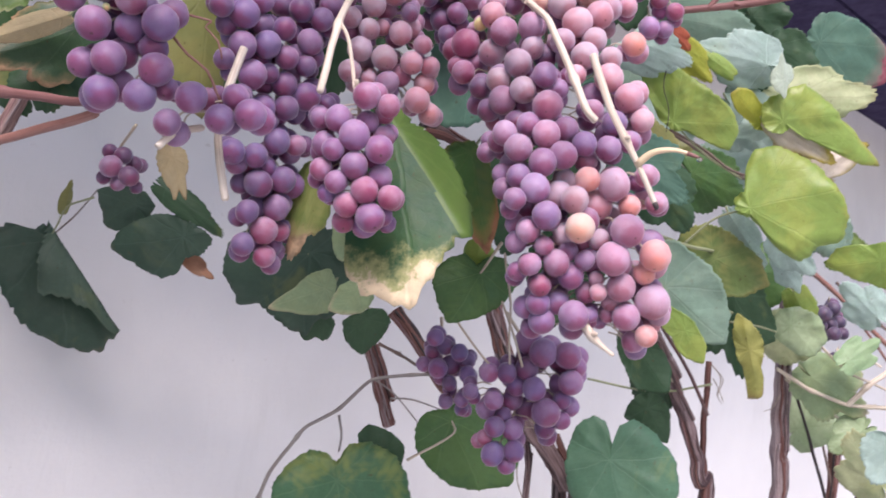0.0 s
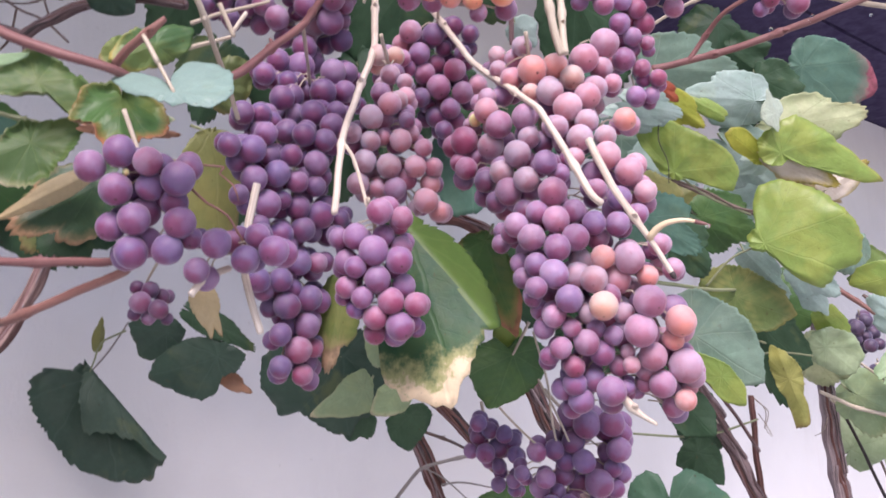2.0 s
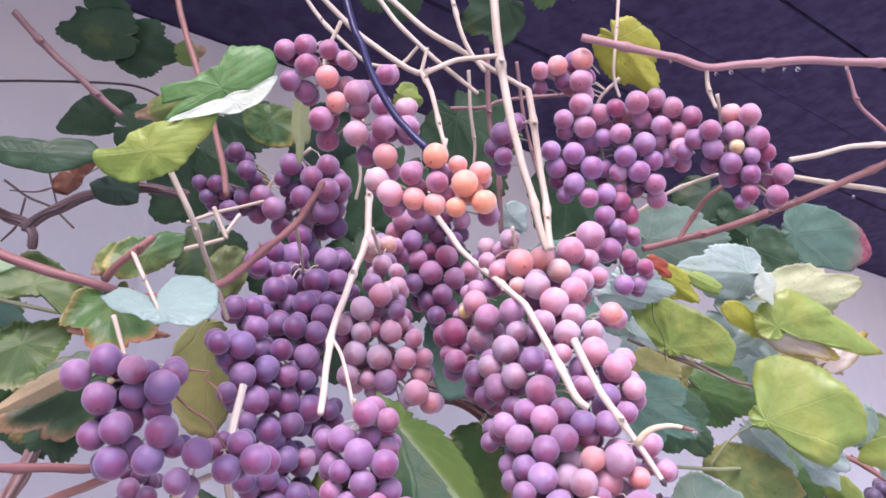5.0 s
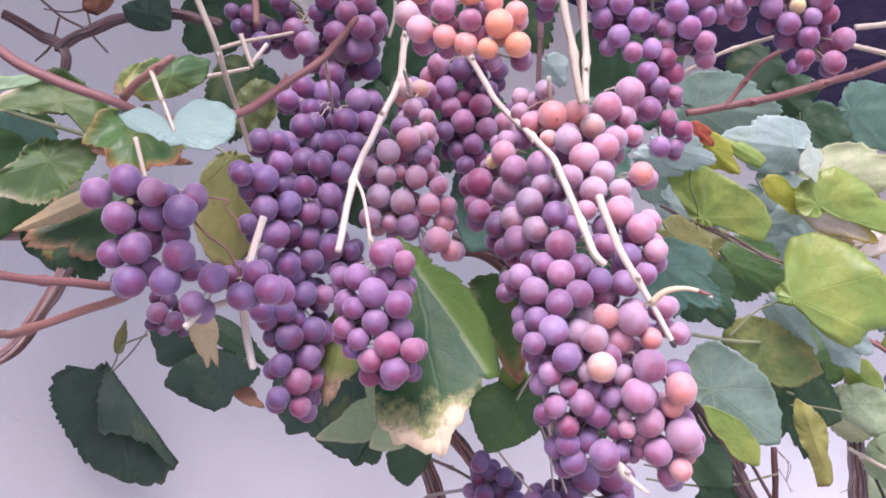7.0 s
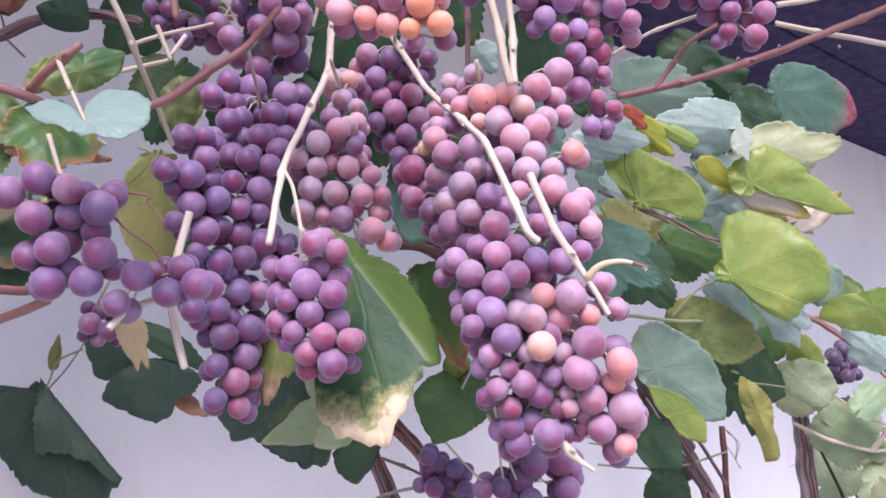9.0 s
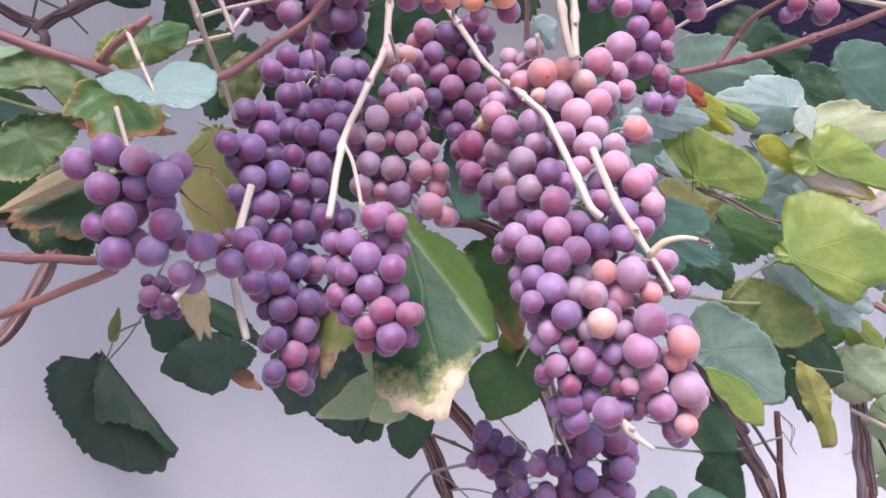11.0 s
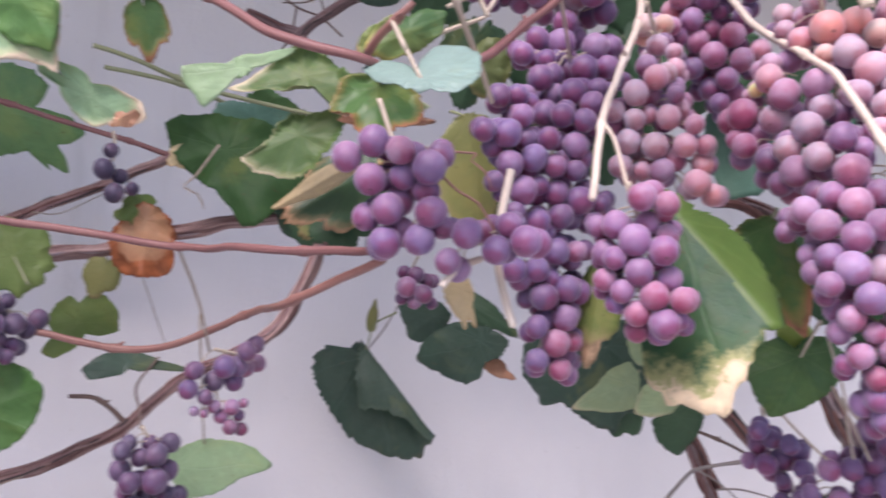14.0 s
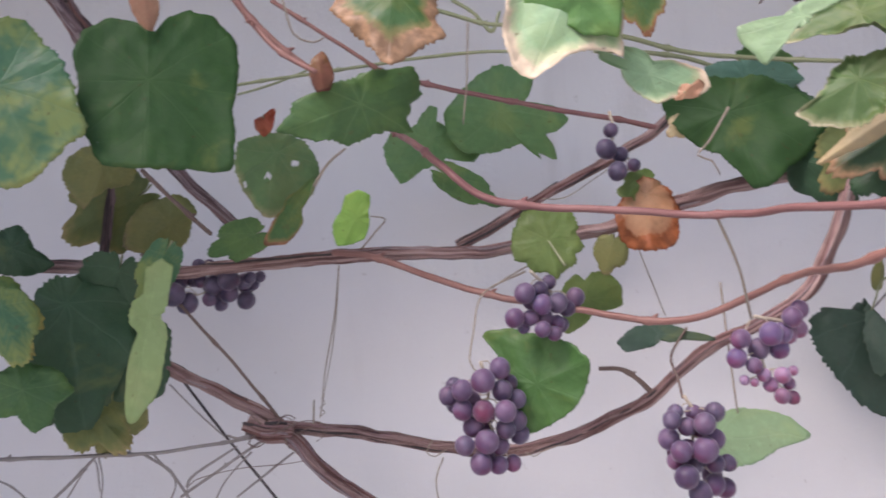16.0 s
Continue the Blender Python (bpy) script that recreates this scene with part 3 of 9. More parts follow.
def leaf_face(kind, below=False):
    """The material of a leaf's face; the lower face of the green kinds is paler and greyer."""
    below = below and kind in PALER_BELOW
    key = kind + "_below" if below else kind
    if key not in LEAF_MATERIALS:
        values = LEAVES[kind]
        if below:
            values = ([0.55 * a + 0.45 * b for a, b in zip(values[0], (0.20, 0.29, 0.21))], [0.6 * a + 0.4 * b for a, b in zip(values[1], (0.24, 0.33, 0.22))], *values[2:])
        LEAF_MATERIALS[key] = leaf_material(key, *values, **LEAF_EXTRA.get(kind, {}))
    return LEAF_MATERIALS[key]


def vine_leaf(kind, label, base, tip, facing, width, fold=12, cup=0.1, wave=0.05, back=0.35, stalk=(), seed=0, lobe=None, teeth=None, bow=0.0, lobes=(), flap=()):
    """A vine leaf from its stalk's end to its tip, in metres, bent along the midrib by fold degrees, hollowed by cup and rippled by wave.
    lobes shapes an uneven outline; flap = (degrees from the tip, distance, bend, radius, kind) turns over what lies past that crease."""
    rng = random.Random(seed)
    base, tip = Vector(base), Vector(tip)
    y = tip - base
    size = y.length
    y.normalize()
    z = Vector(facing)
    z = (z - y * z.dot(y)).normalized()
    x = y.cross(z)
    big = max(size, width) > 0.045
    spokes, rings = (168, 13) if big else (112, 10)
    phase, usual, saw = rng.uniform(0, 2), rng.uniform(0.5, 1.25), rng.uniform(0.07, 0.13)
    lobe, teeth = usual if lobe is None else lobe, saw if teeth is None else teeth
    lean, roll, uneven = rng.uniform(-0.06, 0.06), rng.uniform(-0.16, 0.10), rng.uniform(0.85, 1.15)
    if kind in ("palerim", "brownrim", "rimmed"):
        roll = 0.30
    outline, run, last = [], 0.0, None
    for k in range(spokes):
        a = -math.pi + 2 * math.pi * (k + 0.5) / spokes
        if lobes:
            # teeth follow one another along the edge, some five to eight millimetres apart
            e = lobe_reach(a, lobes)
            edge = Vector((math.sin(a), math.cos(a))) * e * size
            run += (edge - last).length if last else 0.0
            last = edge
            pitch = 0.0042 + 0.03 * size
            saw = (run / pitch + 0.35 * math.sin(run / pitch * 1.7 + phase)) % 1.0
            notch = saw / 0.7 if saw < 0.7 else (1 - saw) / 0.3
            outline.append((a, e * (1 + 0.03 * noise.noise(Vector((a * 7.0, seed * 1.9, 3)))) + 0.45 * teeth * (notch - 0.5)))
            continue
        e = leaf_edge(a, lobe, teeth, phase, back) * (1 + (0.03 if back > 1 else 0.10) * noise.noise(Vector((a * 1.6, seed * 3.7, 0))) + 0.035 * noise.noise(Vector((a * 9.0, seed * 1.9, 3))))
        outline.append((a + lean * math.sin(a), e))
    reach = max(abs(e * math.sin(a)) for a, e in outline)
    top_y = max(e * math.cos(a) for a, e in outline)
    sx, sy = (size, size) if lobes else (width / 2 / reach, size / top_y)
    broad = sx * reach
    eaten = {"holey": 0.44, "rimmed": 0.55}.get(kind, 0)
    tan_fold = math.tan(radians(fold))
    if flap:
        turn = radians(flap[0])
        out, bend, curve = Vector((math.sin(turn), math.cos(turn))), radians(flap[2]), flap[3]

    def where(a, e, f, lower):
        u, v = e * f * math.sin(a), e * f * math.cos(a)
        px, py = u * sx, v * sy
        px += bow * sy * 4 * max(0.0, v * (1 - v))
        h = abs(u * sx) * tan_fold * -(uneven if u > 0 else 2 - uneven)
        h -= cup * (v * v * sy * 0.55 + (abs(u) ** 2) * sx * 0.5)
        ripple = noise.noise(Vector((u * 2.6, v * 2.6, seed * 1.37)))
        h += wave * broad * 1.7 * (ripple * (0.3 + f * f) + 0.35 * min(1.0, sx / sy) * math.sin(a * 7 + seed) * f ** 4)
        if f > 0.7:
            h += roll * broad * ((f - 0.7) / 0.3) ** 2 * (0.5 + noise.noise(Vector((a * 1.1, seed * 0.9, 4.0))))
        h += 0.022 * broad * noise.noise(Vector((u * 6.5, v * 6.5, seed * 2.1))) * min(1.0, f * 1.6)
        # the blade swells between the main veins
        h += 0.030 * broad * min(1.0, sx / sy) ** 2 * (1 - abs(math.sin(a * 3.7 + 0.2))) * f
        lift, thick = 0.0, (0.00035 if lower else 0.0)
        if flap:
            past = px * out.x + py * out.y - flap[1]
            if past > 0:
                angle = min(past / curve, abs(bend))
                rest = past - curve * angle
                along = curve * math.sin(angle) + rest * math.cos(angle)
                lift = curve * (1 - math.cos(angle)) + rest * math.sin(angle)
                lift *= 1 if bend > 0 else -1
                px += out.x * (along - past)
                py += out.y * (along - past)
                h *= math.cos(angle)
                sign = 1 if bend > 0 else -1
                px += out.x * thick * math.sin(angle) * sign
                py += out.y * thick * math.sin(angle) * sign
                thick *= math.cos(angle)
        return base + x * px + y * py + z * (h + lift - thick), (u, v)

    bm = bmesh.new()
    uv, rim = bm.loops.layers.uv.new("leaf"), bm.loops.layers.uv.new("rim")
    sheets = []
    for lower in (False, True):
        grid = []
        for i in range(rings + 1):
            f = (i / rings) ** 0.85
            row = []
            for a, e in outline:
                p, q = where(a, e, f, lower)
                row.append((bm.verts.new(p), q, f))
                if i == 0:
                    row = row * spokes
                    break
            grid.append(row)
        sheets.append(grid)
        for i in range(rings):
            for k in range(spokes if lobes else spokes - 1):
                j = (k + 1) % spokes
                c = [grid[i][k], grid[i][j], grid[i + 1][j], grid[i + 1][k]]
                if i == 0:
                    c = c[1:]
                if lower:
                    c = c[::-1]
                q = sum((Vector(q) for _, q, _ in c), Vector((0, 0))) / len(c)
                if eaten and 2 < i < rings - 1 and noise.noise(Vector((q.x * 4.2, q.y * 4.2, seed * 1.7))) > eaten:
                    continue
                face = bm.faces.new([v for v, _, _ in c])
                past = bool(flap) and q.x * sx * out.x + q.y * sy * out.y > flap[1]
                face.material_index = int(lower) + 2 * int(past)
                for loop, (_, q, f) in zip(face.loops, c):
                    loop[uv].uv = q
                    loop[rim].uv = (f, q[1])
    up, low = sheets
    for k in range(spokes if lobes else spokes - 1):
        j = (k + 1) % spokes
        face = bm.faces.new([up[-1][k][0], up[-1][j][0], low[-1][j][0], low[-1][k][0]])
        for loop in face.loops:
            loop[uv].uv, loop[rim].uv = (0.5, 0.5), (1.0, 0.0)
    bmesh.ops.recalc_face_normals(bm, faces=bm.faces[:])
    turned = flap[4] if flap else kind
    ob = mesh_object("vine_leaf", bm, [leaf_face(kind), leaf_face(kind, True), leaf_face(turned), leaf_face(turned, True)][:4 if flap else 2])
    tagged(ob, label, "leaf")
    # the leaf's own stalk
    line = [base + y * 0.004 * size - z * 0.0006]
    line += [Vector(p) for p in stalk] or [base - y * size * 0.08 - z * size * 0.14, base - y * size * 0.12 - z * size * 0.34 + Vector((0, 0, 0.004))]
    bm = bmesh.new()
    run = spline(line, 0.003)
    tube(bm, run, [0.0008 + 0.0004 * i / len(run) for i in range(len(run))], 7, 0.1)
    mesh_object("petiole", bm, WOODS["straw" if kind in ("pale", "green", "mid") else "green"], parent=ob)
    return ob


def grape_meshes():
    """A few berries of radius 1, each a little uneven."""
    out = []
    for n in range(4):
        rng = random.Random(n + 50)
        bm = bmesh.new()
        bmesh.ops.create_uvsphere(bm, u_segments=24, v_segments=15, radius=1.0)
        for v in bm.verts:
            p = v.co.copy()
            v.co *= 1 + 0.035 * noise.noise(p * 1.3 + Vector((n * 5, 0, 0)))
            v.co.z *= 1.03 + 0.008 * n
            if p.z > 0.96:
                v.co.z -= 0.05 * (p.z - 0.96) / 0.04
            if p.z < -0.985:
                v.co.z -= 0.03
        data = bpy.data.meshes.new("grape")
        bm.to_mesh(data)
        bm.free()
        data.materials.append(GRAPE)
        data.polygons.foreach_set("use_smooth", [True] * len(data.polygons))
        out.append(data)
    return out


BERRIES = grape_meshes()
SKINS = {
    "p": (0.215, 0.085, 0.215), "v": (0.148, 0.085, 0.235), "d": (0.105, 0.052, 0.145), "r": (0.310, 0.088, 0.170), "k": (0.500, 0.215, 0.275),
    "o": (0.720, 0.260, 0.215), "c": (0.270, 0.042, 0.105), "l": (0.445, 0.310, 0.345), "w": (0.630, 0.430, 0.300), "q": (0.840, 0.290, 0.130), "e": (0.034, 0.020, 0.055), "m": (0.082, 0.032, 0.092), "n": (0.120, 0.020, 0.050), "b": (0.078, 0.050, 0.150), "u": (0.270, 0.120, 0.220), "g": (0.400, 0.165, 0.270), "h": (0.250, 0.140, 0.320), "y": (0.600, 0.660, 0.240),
}
BEHIND = Vector((0.55, 0.82, 0.05)).normalized()


def add_grape(bunch, centre, radius, letter, shared, rng):
    ob = new("grape", rng.choice(BERRIES))
    tint = SKINS[letter]
    j = rng.uniform(0.88, 1.12)
    tint = [c + (d - c) * (0.0 if letter in "yqc" else 0.28) for c, d in zip(tint, shared)]
    ob.color = (*[min(1, c * j * rng.uniform(0.95, 1.05)) for c in tint], 1)
    hang = Vector((rng.gauss(-0.45, 0.5), rng.gauss(-0.5, 0.5), -1)).normalized()
    turn = Vector((0, 0, -1)).rotation_difference(hang) @ Euler((0, 0, rng.uniform(0, 6.28))).to_quaternion()
    ob.parent = bunch
    ob.matrix_basis = Matrix.LocRotScale(centre, turn, (radius, radius, radius * rng.uniform(0.98, 1.04)))
    return ob


def grape_bunch(label, origin, top, *clusters, fill=1.0, seed=0):
    """A bunch at origin. Each cluster: skins by letter, and berries in tenths of a millimetre from origin (x, y, z, radius). Berries
    are packed in behind the given ones, and every berry has its little stalk to the rachis that runs from top."""
    rng = random.Random(seed)
    bunch = tagged(new("grape_bunch"), label, "grapes", "bunches on the vine")
    bunch.location = origin
    berries = []
    for skins, rows in clusters:
        for letter, (bx, by, bz, r) in zip(skins, rows):
            berries.append((Vector((bx, by, bz)) / 1e4, r / 1e4, letter))
    front = len(berries)
    if fill and front > 6:
        for layer in (1.1, 1.8, 2.6):
            for c, r, letter in berries[:front]:
                if r < 0.004:
                    continue
                for _ in range(6):
                    q = c + BEHIND * r * layer * rng.uniform(0.85, 1.15) + Vector((rng.uniform(-1, 1), rng.uniform(-0.3, 0.3), rng.uniform(-1, 1))) * r * 0.95
                    s = r * rng.uniform(0.85, 1.0)
                    if all((q - b).length > 0.80 * (s + e) for b, e, _ in berries) and len(berries) < front * (1 + fill):
                        berries.append((q, s, letter if letter in "demnbu" else rng.choice(letter + "pd") if letter not in "oykw" else rng.choice("rkp")))
    # berries of one bunch ripen alike
    shared = [sum(SKINS[k][i] for _, _, k in berries) / len(berries) for i in range(3)]
    for c, r, letter in berries:
        add_grape(bunch, c, r, letter, shared, rng)
    # rachis: from the top down through the middle of the bunch
    mid = sum((c for c, _, _ in berries), Vector()) / len(berries)
    depth = BEHIND * 0.006
    order = sorted(berries, key=lambda b: -b[0].z)
    third = max(1, len(order) // 3)
    knots = [Vector(top) / 1e4] + [sum((c for c, _, _ in order[i:i + third]), Vector()) / len(order[i:i + third]) + depth for i in range(0, len(order) - third // 2, third)]
    line = spline(knots, 0.003) if len(knots) > 1 else [Vector(top) / 1e4, mid]
    bm = bmesh.new()
    tube(bm, line, [0.0013 - 0.0006 * i / len(line) for i in range(len(line))], 7, 0.15)
    for c, r, _ in berries:
        root = min(line, key=lambda p: (p - c).length + 0.6 * abs(p.z - c.z - r))
        if (root - c).length > 0.026:
            root = c + (root - c).normalized() * 0.016 + BEHIND * 0.006
        a = c + (root - c).normalized() * r * 0.9
        b = c + (root + Vector((0, 0, 0.5 * r)) - c) * 0.6
        tube(bm, [a, b, root], [0.0006, 0.00045, 0.0005], 5, 0.0, cap=False)
    mesh_object("rachis", bm, WOODS["straw"], parent=bunch, label="thin dry greenish-brown rachis with berry stalks")
    return bunch


# ---- setting ----
WALL_Y = 0.96
block("wall_north", (-4.0, WALL_Y, 0.0), (7.0, WALL_Y + 0.22, EAVE_Z), WALL, label="white plastered garden wall behind the vine", category="wall")
# out of view, added so the plaster dims towards negative x
block("shade_wall_west", (-0.92, -0.15, 0.0), (-0.72, WALL_Y - 0.004, EAVE_Z - 0.012), WALL, label="unseen plastered side wall added to shade the vine", category="wall")
bm = bmesh.new()
for px, py in ((-1, -1), (1, -1), (1, 1), (-1, 1)):
    bm.verts.new((px * 400, py * 400, 0))
bm.faces.new(bm.verts[:])
tagged(mesh_object("ground", bm, GROUND, smooth=False), "unseen grey ground kept pale to bounce light", "ground", kind="structure")
eave = tagged(new("eave"), "dark-stained boarded eave over the white wall", "eave", kind="structure")
# outer reach of the overhang is unseen, set to shade the upper wall
for i in range(6):
    y0 = WALL_Y + 0.20 - 0.148 * (i + 1)
    block("soffit_board", (-1.04, y0, EAVE_Z + 0.004 * (i % 2)), (7.0, y0 + 0.144, EAVE_Z + 0.022), EAVE, kind="").parent = eave
block("fascia", (-1.04, WALL_Y - 0.715, EAVE_Z - 0.01), (7.0, WALL_Y - 0.693, EAVE_Z + 0.16), EAVE, kind="").parent = eave
block("roof", (-1.04, WALL_Y - 0.735, EAVE_Z + 0.161), (7.0, WALL_Y + 3.0, EAVE_Z + 0.24), EAVE, kind="").parent = eave

# ---- bunches of grapes ----
grape_bunch("plump violet-purple grapes with pale bloom hanging low on the vine", (0.1370, 0.3750, 1.7280), (-168, 209, 569),
            ("vvpppvvrpvpvpppprpdp", [(-3, -73, 156, 83), (-234, 70, 300, 78), (-235, 114, 122, 80), (-154, 88, -24, 78), (20, -40, -52, 78), (-153, 125, -181, 80), (-16, 18, -177, 75), (-123, -3, 245, 70), (-340, 167, 237, 75), (-85, 66, 142, 71), (167, -127, -158, 73), (285, -198, -242, 70), (390, -287, -208, 75), (348, -204, -121, 64), (103, -47, -282, 63), (81, -5, 242, 70), (269, -68, -131, 57), (-223, 207, -43, 71), (23, 31, 68, 69), (108, 29, -107, 57)]),
            ("y", [(-203, 70, 200, 18)]), fill=0.7, seed=1)
grape_bunch("long dense bunch of dark purple and blue-violet grapes", (0.2430, 0.4370, 1.7750), (-158, -398, 877),
            ("vppvdpdddcvpppppdvpd", [(-402, -194, 92, 84), (-281, -134, -214, 85), (-377, -164, -79, 80), (-222, -159, -23, 79), (104, -108, -234, 89), (253, 311, 953, 96), (312, 133, 711, 94), (146, 1, 485, 86), (-100, -27, -800, 83), (0, 22, -1061, 83), (58, -26, -746, 81), (51, 1, -915, 81), (478, 251, 937, 93), (355, 428, 1165, 91), (98, 361, 977, 83), (-54, 277, 813, 77), (-356, 9, 393, 74), (-226, 20, 416, 72), (-278, -136, 227, 72), (-553, -210, 87, 69)]),
            ("ddpppvvvvvvcdddddpdp", [(-14, -140, 266, 75), (-72, -23, 310, 76), (229, -85, 389, 78), (55, -161, 82, 75), (-77, -145, -52, 70), (-170, -99, -380, 76), (-30, -64, -538, 77), (-154, -55, -649, 72), (-309, -66, -663, 74), (-135, -2, -973, 68), (-123, 29, -1163, 68), (39, 48, -1210, 66), (130, -47, 134, 80), (-16, -96, -335, 77), (-42, -91, -197, 77), (-20, 112, 594, 82), (289, 285, 755, 80), (482, 122, 746, 79), (91, 220, 773, 70), (622, 282, 979, 75)]),
            ("dddddddddrcdcdd", [(-232, -101, 101, 69), (-128, -173, 101, 70), (110, -181, 238, 72), (92, 129, 508, 68), (326, 2, 530, 69), (-472, -158, -186, 59), (-162, -110, -168, 59), (258, -104, -236, 58), (62, -137, -61, 64), (102, -60, -529, 64), (-145, 58, -675, 56), (-145, 99, -796, 63), (128, 54, -1045, 60), (586, 195, 714, 65), (-320, -118, -340, 61)]), fill=2.2, seed=2)
grape_bunch("compact bunch of rosy purple grapes on a dry stalk", (0.2400, 0.3490, 1.6990), (-74, -31, 416),
            ("prppcppcppccpprprpcp", [(-55, -39, 129, 80), (-44, -98, 331, 71), (57, -112, 72, 74), (-26, -25, -20, 71), (39, -46, -138, 71), (88, -51, -273, 77), (-104, 48, 219, 69), (53, -163, 292, 59), (-135, 162, 229, 58), (33, -17, 223, 61), (148, -124, -163, 65), (-6, 39, -217, 66), (-83, 42, -112, 59), (-125, 34, 48, 59), (-131, 114, -48, 60), (-108, 143, 95, 67), (121, -60, 161, 58), (130, -45, -52, 66), (41, 114, -291, 61), (199, -9, -244, 55)]),
            ("v", [(-66, 132, -158, 51)]), fill=0.9, seed=3)
grape_bunch("loose bunch of greyish-lilac ripening grapes with greenish tint", (0.2990, 0.4040, 1.8050), (-167, -117, 618),
            ("klllkkkpllwwwllkkkkk", [(-77, -55, 186, 77), (-204, -21, 84, 76), (-92, -32, -228, 80), (-218, 57, -191, 76), (-44, -107, -71, 72), (43, -133, -238, 72), (113, -133, -456, 80), (-49, -29, -373, 72), (-294, 72, -13, 65), (-197, 10, -67, 65), (93, 269, 690, 72), (169, 382, 679, 73), (214, 233, 699, 68), (65, 110, 481, 69), (33, -3, 249, 67), (129, 35, 309, 65), (53, -76, 4, 66), (73, -184, -126, 58), (159, -172, -236, 62), (181, -104, -327, 66)]),
            ("kllpkdkl", [(238, -113, -512, 70), (-240, 107, -328, 72), (136, 43, 419, 58), (-69, 46, 300, 67), (-97, 15, -25, 51), (-23, -153, 52, 54), (-114, 69, -354, 58), (132, -11, -469, 55)]), fill=1.4, seed=4)
grape_bunch("bunch of reddish-purple grapes tucked behind a cream twig", (0.3600, 0.4240, 1.8730), (-200, -228, 380),
            ("rkcprrpdddkdpprdddd", [(-21, 18, -135, 88), (-215, 69, 267, 83), (62, -75, -19, 83), (-151, 59, 108, 79), (-88, 93, -18, 80), (120, -79, -185, 79), (59, -4, -294, 75), (33, 134, -317, 80), (-82, -27, 240, 83), (29, -127, 296, 75), (233, -129, -125, 71), (-119, 111, -207, 71), (-42, 111, 265, 73), (-214, 132, 4, 67), (11, 66, 70, 68), (33, 53, -446, 67), (131, -191, 235, 67), (31, -5, 171, 63), (97, -131, 98, 63)]), fill=1.4, seed=5)
grape_bunch("large heavy bunch of pink and coral grapes, dusty bloom", (0.3360, 0.2960, 1.7540), (-4, 202, 978),
            ("ookkkkwcrkllkkrrlguu", [(46, 220, 748, 90), (183, 157, 777, 80), (341, 46, 827, 91), (499, -1, 948, 92), (51, -28, 424, 85), (189, -69, 505, 80), (205, 44, 669, 75), (-148, 668, 390, 89), (-118, 379, 411, 82), (-101, 498, 545, 77), (48, -98, 212, 77), (-161, 204, 169, 79), (135, -207, 90, 79), (202, -299, -20, 81), (-212, 249, -54, 78), (-174, -54, -126, 83), (-202, 111, -16, 73), (-208, -90, -295, 75), (-379, 47, -314, 66), (-343, -23, -394, 74)]),
            ("phokklowgogokkpppvkr", [(-250, -117, -460, 74), (-303, -127, -607, 76), (-60, -265, -524, 65), (44, -356, -537, 82), (61, -240, -636, 84), (-137, -253, -646, 73), (153, -382, -633, 59), (-131, -294, -792, 77), (61, -444, -782, 86), (200, -524, -891, 80), (35, -388, -928, 86), (292, -243, 326, 68), (186, -454, -473, 62), (268, -468, -601, 59), (-156, -169, -405, 74), (-97, -124, -244, 68), (-226, 23, -232, 68), (-332, -32, -543, 65), (235, -371, -150, 62), (21, -201, -124, 62)]),
            ("pvllllwlkkkllllkyrll", [(-398, -80, -678, 58), (-276, -191, -747, 72), (-110, -122, -606, 75), (-93, -162, -813, 59), (42, -285, -825, 59), (34, 84, 553, 80), (-8, 198, 581, 54), (302, -46, 588, 75), (480, 30, 787, 71), (407, -99, 623, 58), (13, 371, 734, 70), (118, 356, 974, 64), (142, 460, 933, 62), (84, 546, 976, 59), (44, 507, 854, 58), (-45, 537, 652, 61), (-97, 605, 516, 43), (-110, 176, 398, 73), (-87, 170, 273, 66), (-38, -5, 290, 71)]),
            ("lllpldcppkpvvpprllk", [(119, -103, 326, 71), (168, -187, 217, 64), (-91, 490, 314, 83), (-45, 666, 289, 72), (-184, 321, 85, 73), (-195, 452, 63, 68), (-182, 628, 193, 70), (-154, 1, 62, 69), (-54, -15, 7, 57), (-14, -96, 86, 57), (-314, 150, -327, 62), (-48, -217, -326, 67), (107, -285, -183, 68), (156, -357, -285, 61), (52, -297, -338, 67), (37, -166, -392, 62), (-25, -82, -519, 68), (184, -234, -681, 67), (314, -269, 49, 64)]), fill=1.8, seed=6)
grape_bunch("wine-red and violet grapes with one coral berry", (0.3400, 0.2730, 1.6430), (-19, -62, 361),
            ("rrrrppcvpkkorgckkkvd", [(-338, 139, 283, 58), (-294, 144, 119, 58), (-189, 58, 141, 67), (-257, 91, 219, 49), (-78, -34, 167, 52), (-87, 44, 87, 70), (-206, 143, 21, 58), (-171, 178, -65, 65), (-63, 25, -117, 78), (98, -140, 49, 75), (243, -237, -10, 90), (255, -203, -186, 58), (286, -107, -214, 62), (152, -145, -98, 72), (151, -26, -88, 44), (12, -64, 12, 46), (16, -44, 83, 41), (134, -58, -19, 54), (-74, 130, -49, 65), (-122, 41, 209, 53)]),
            ("rvvkop", [(40, 36, 17, 59), (-119, 190, -152, 71), (41, 2, -103, 41), (346, -211, -67, 59), (192, -213, 131, 58), (-266, 254, 89, 54)]), fill=1.4, seed=7)
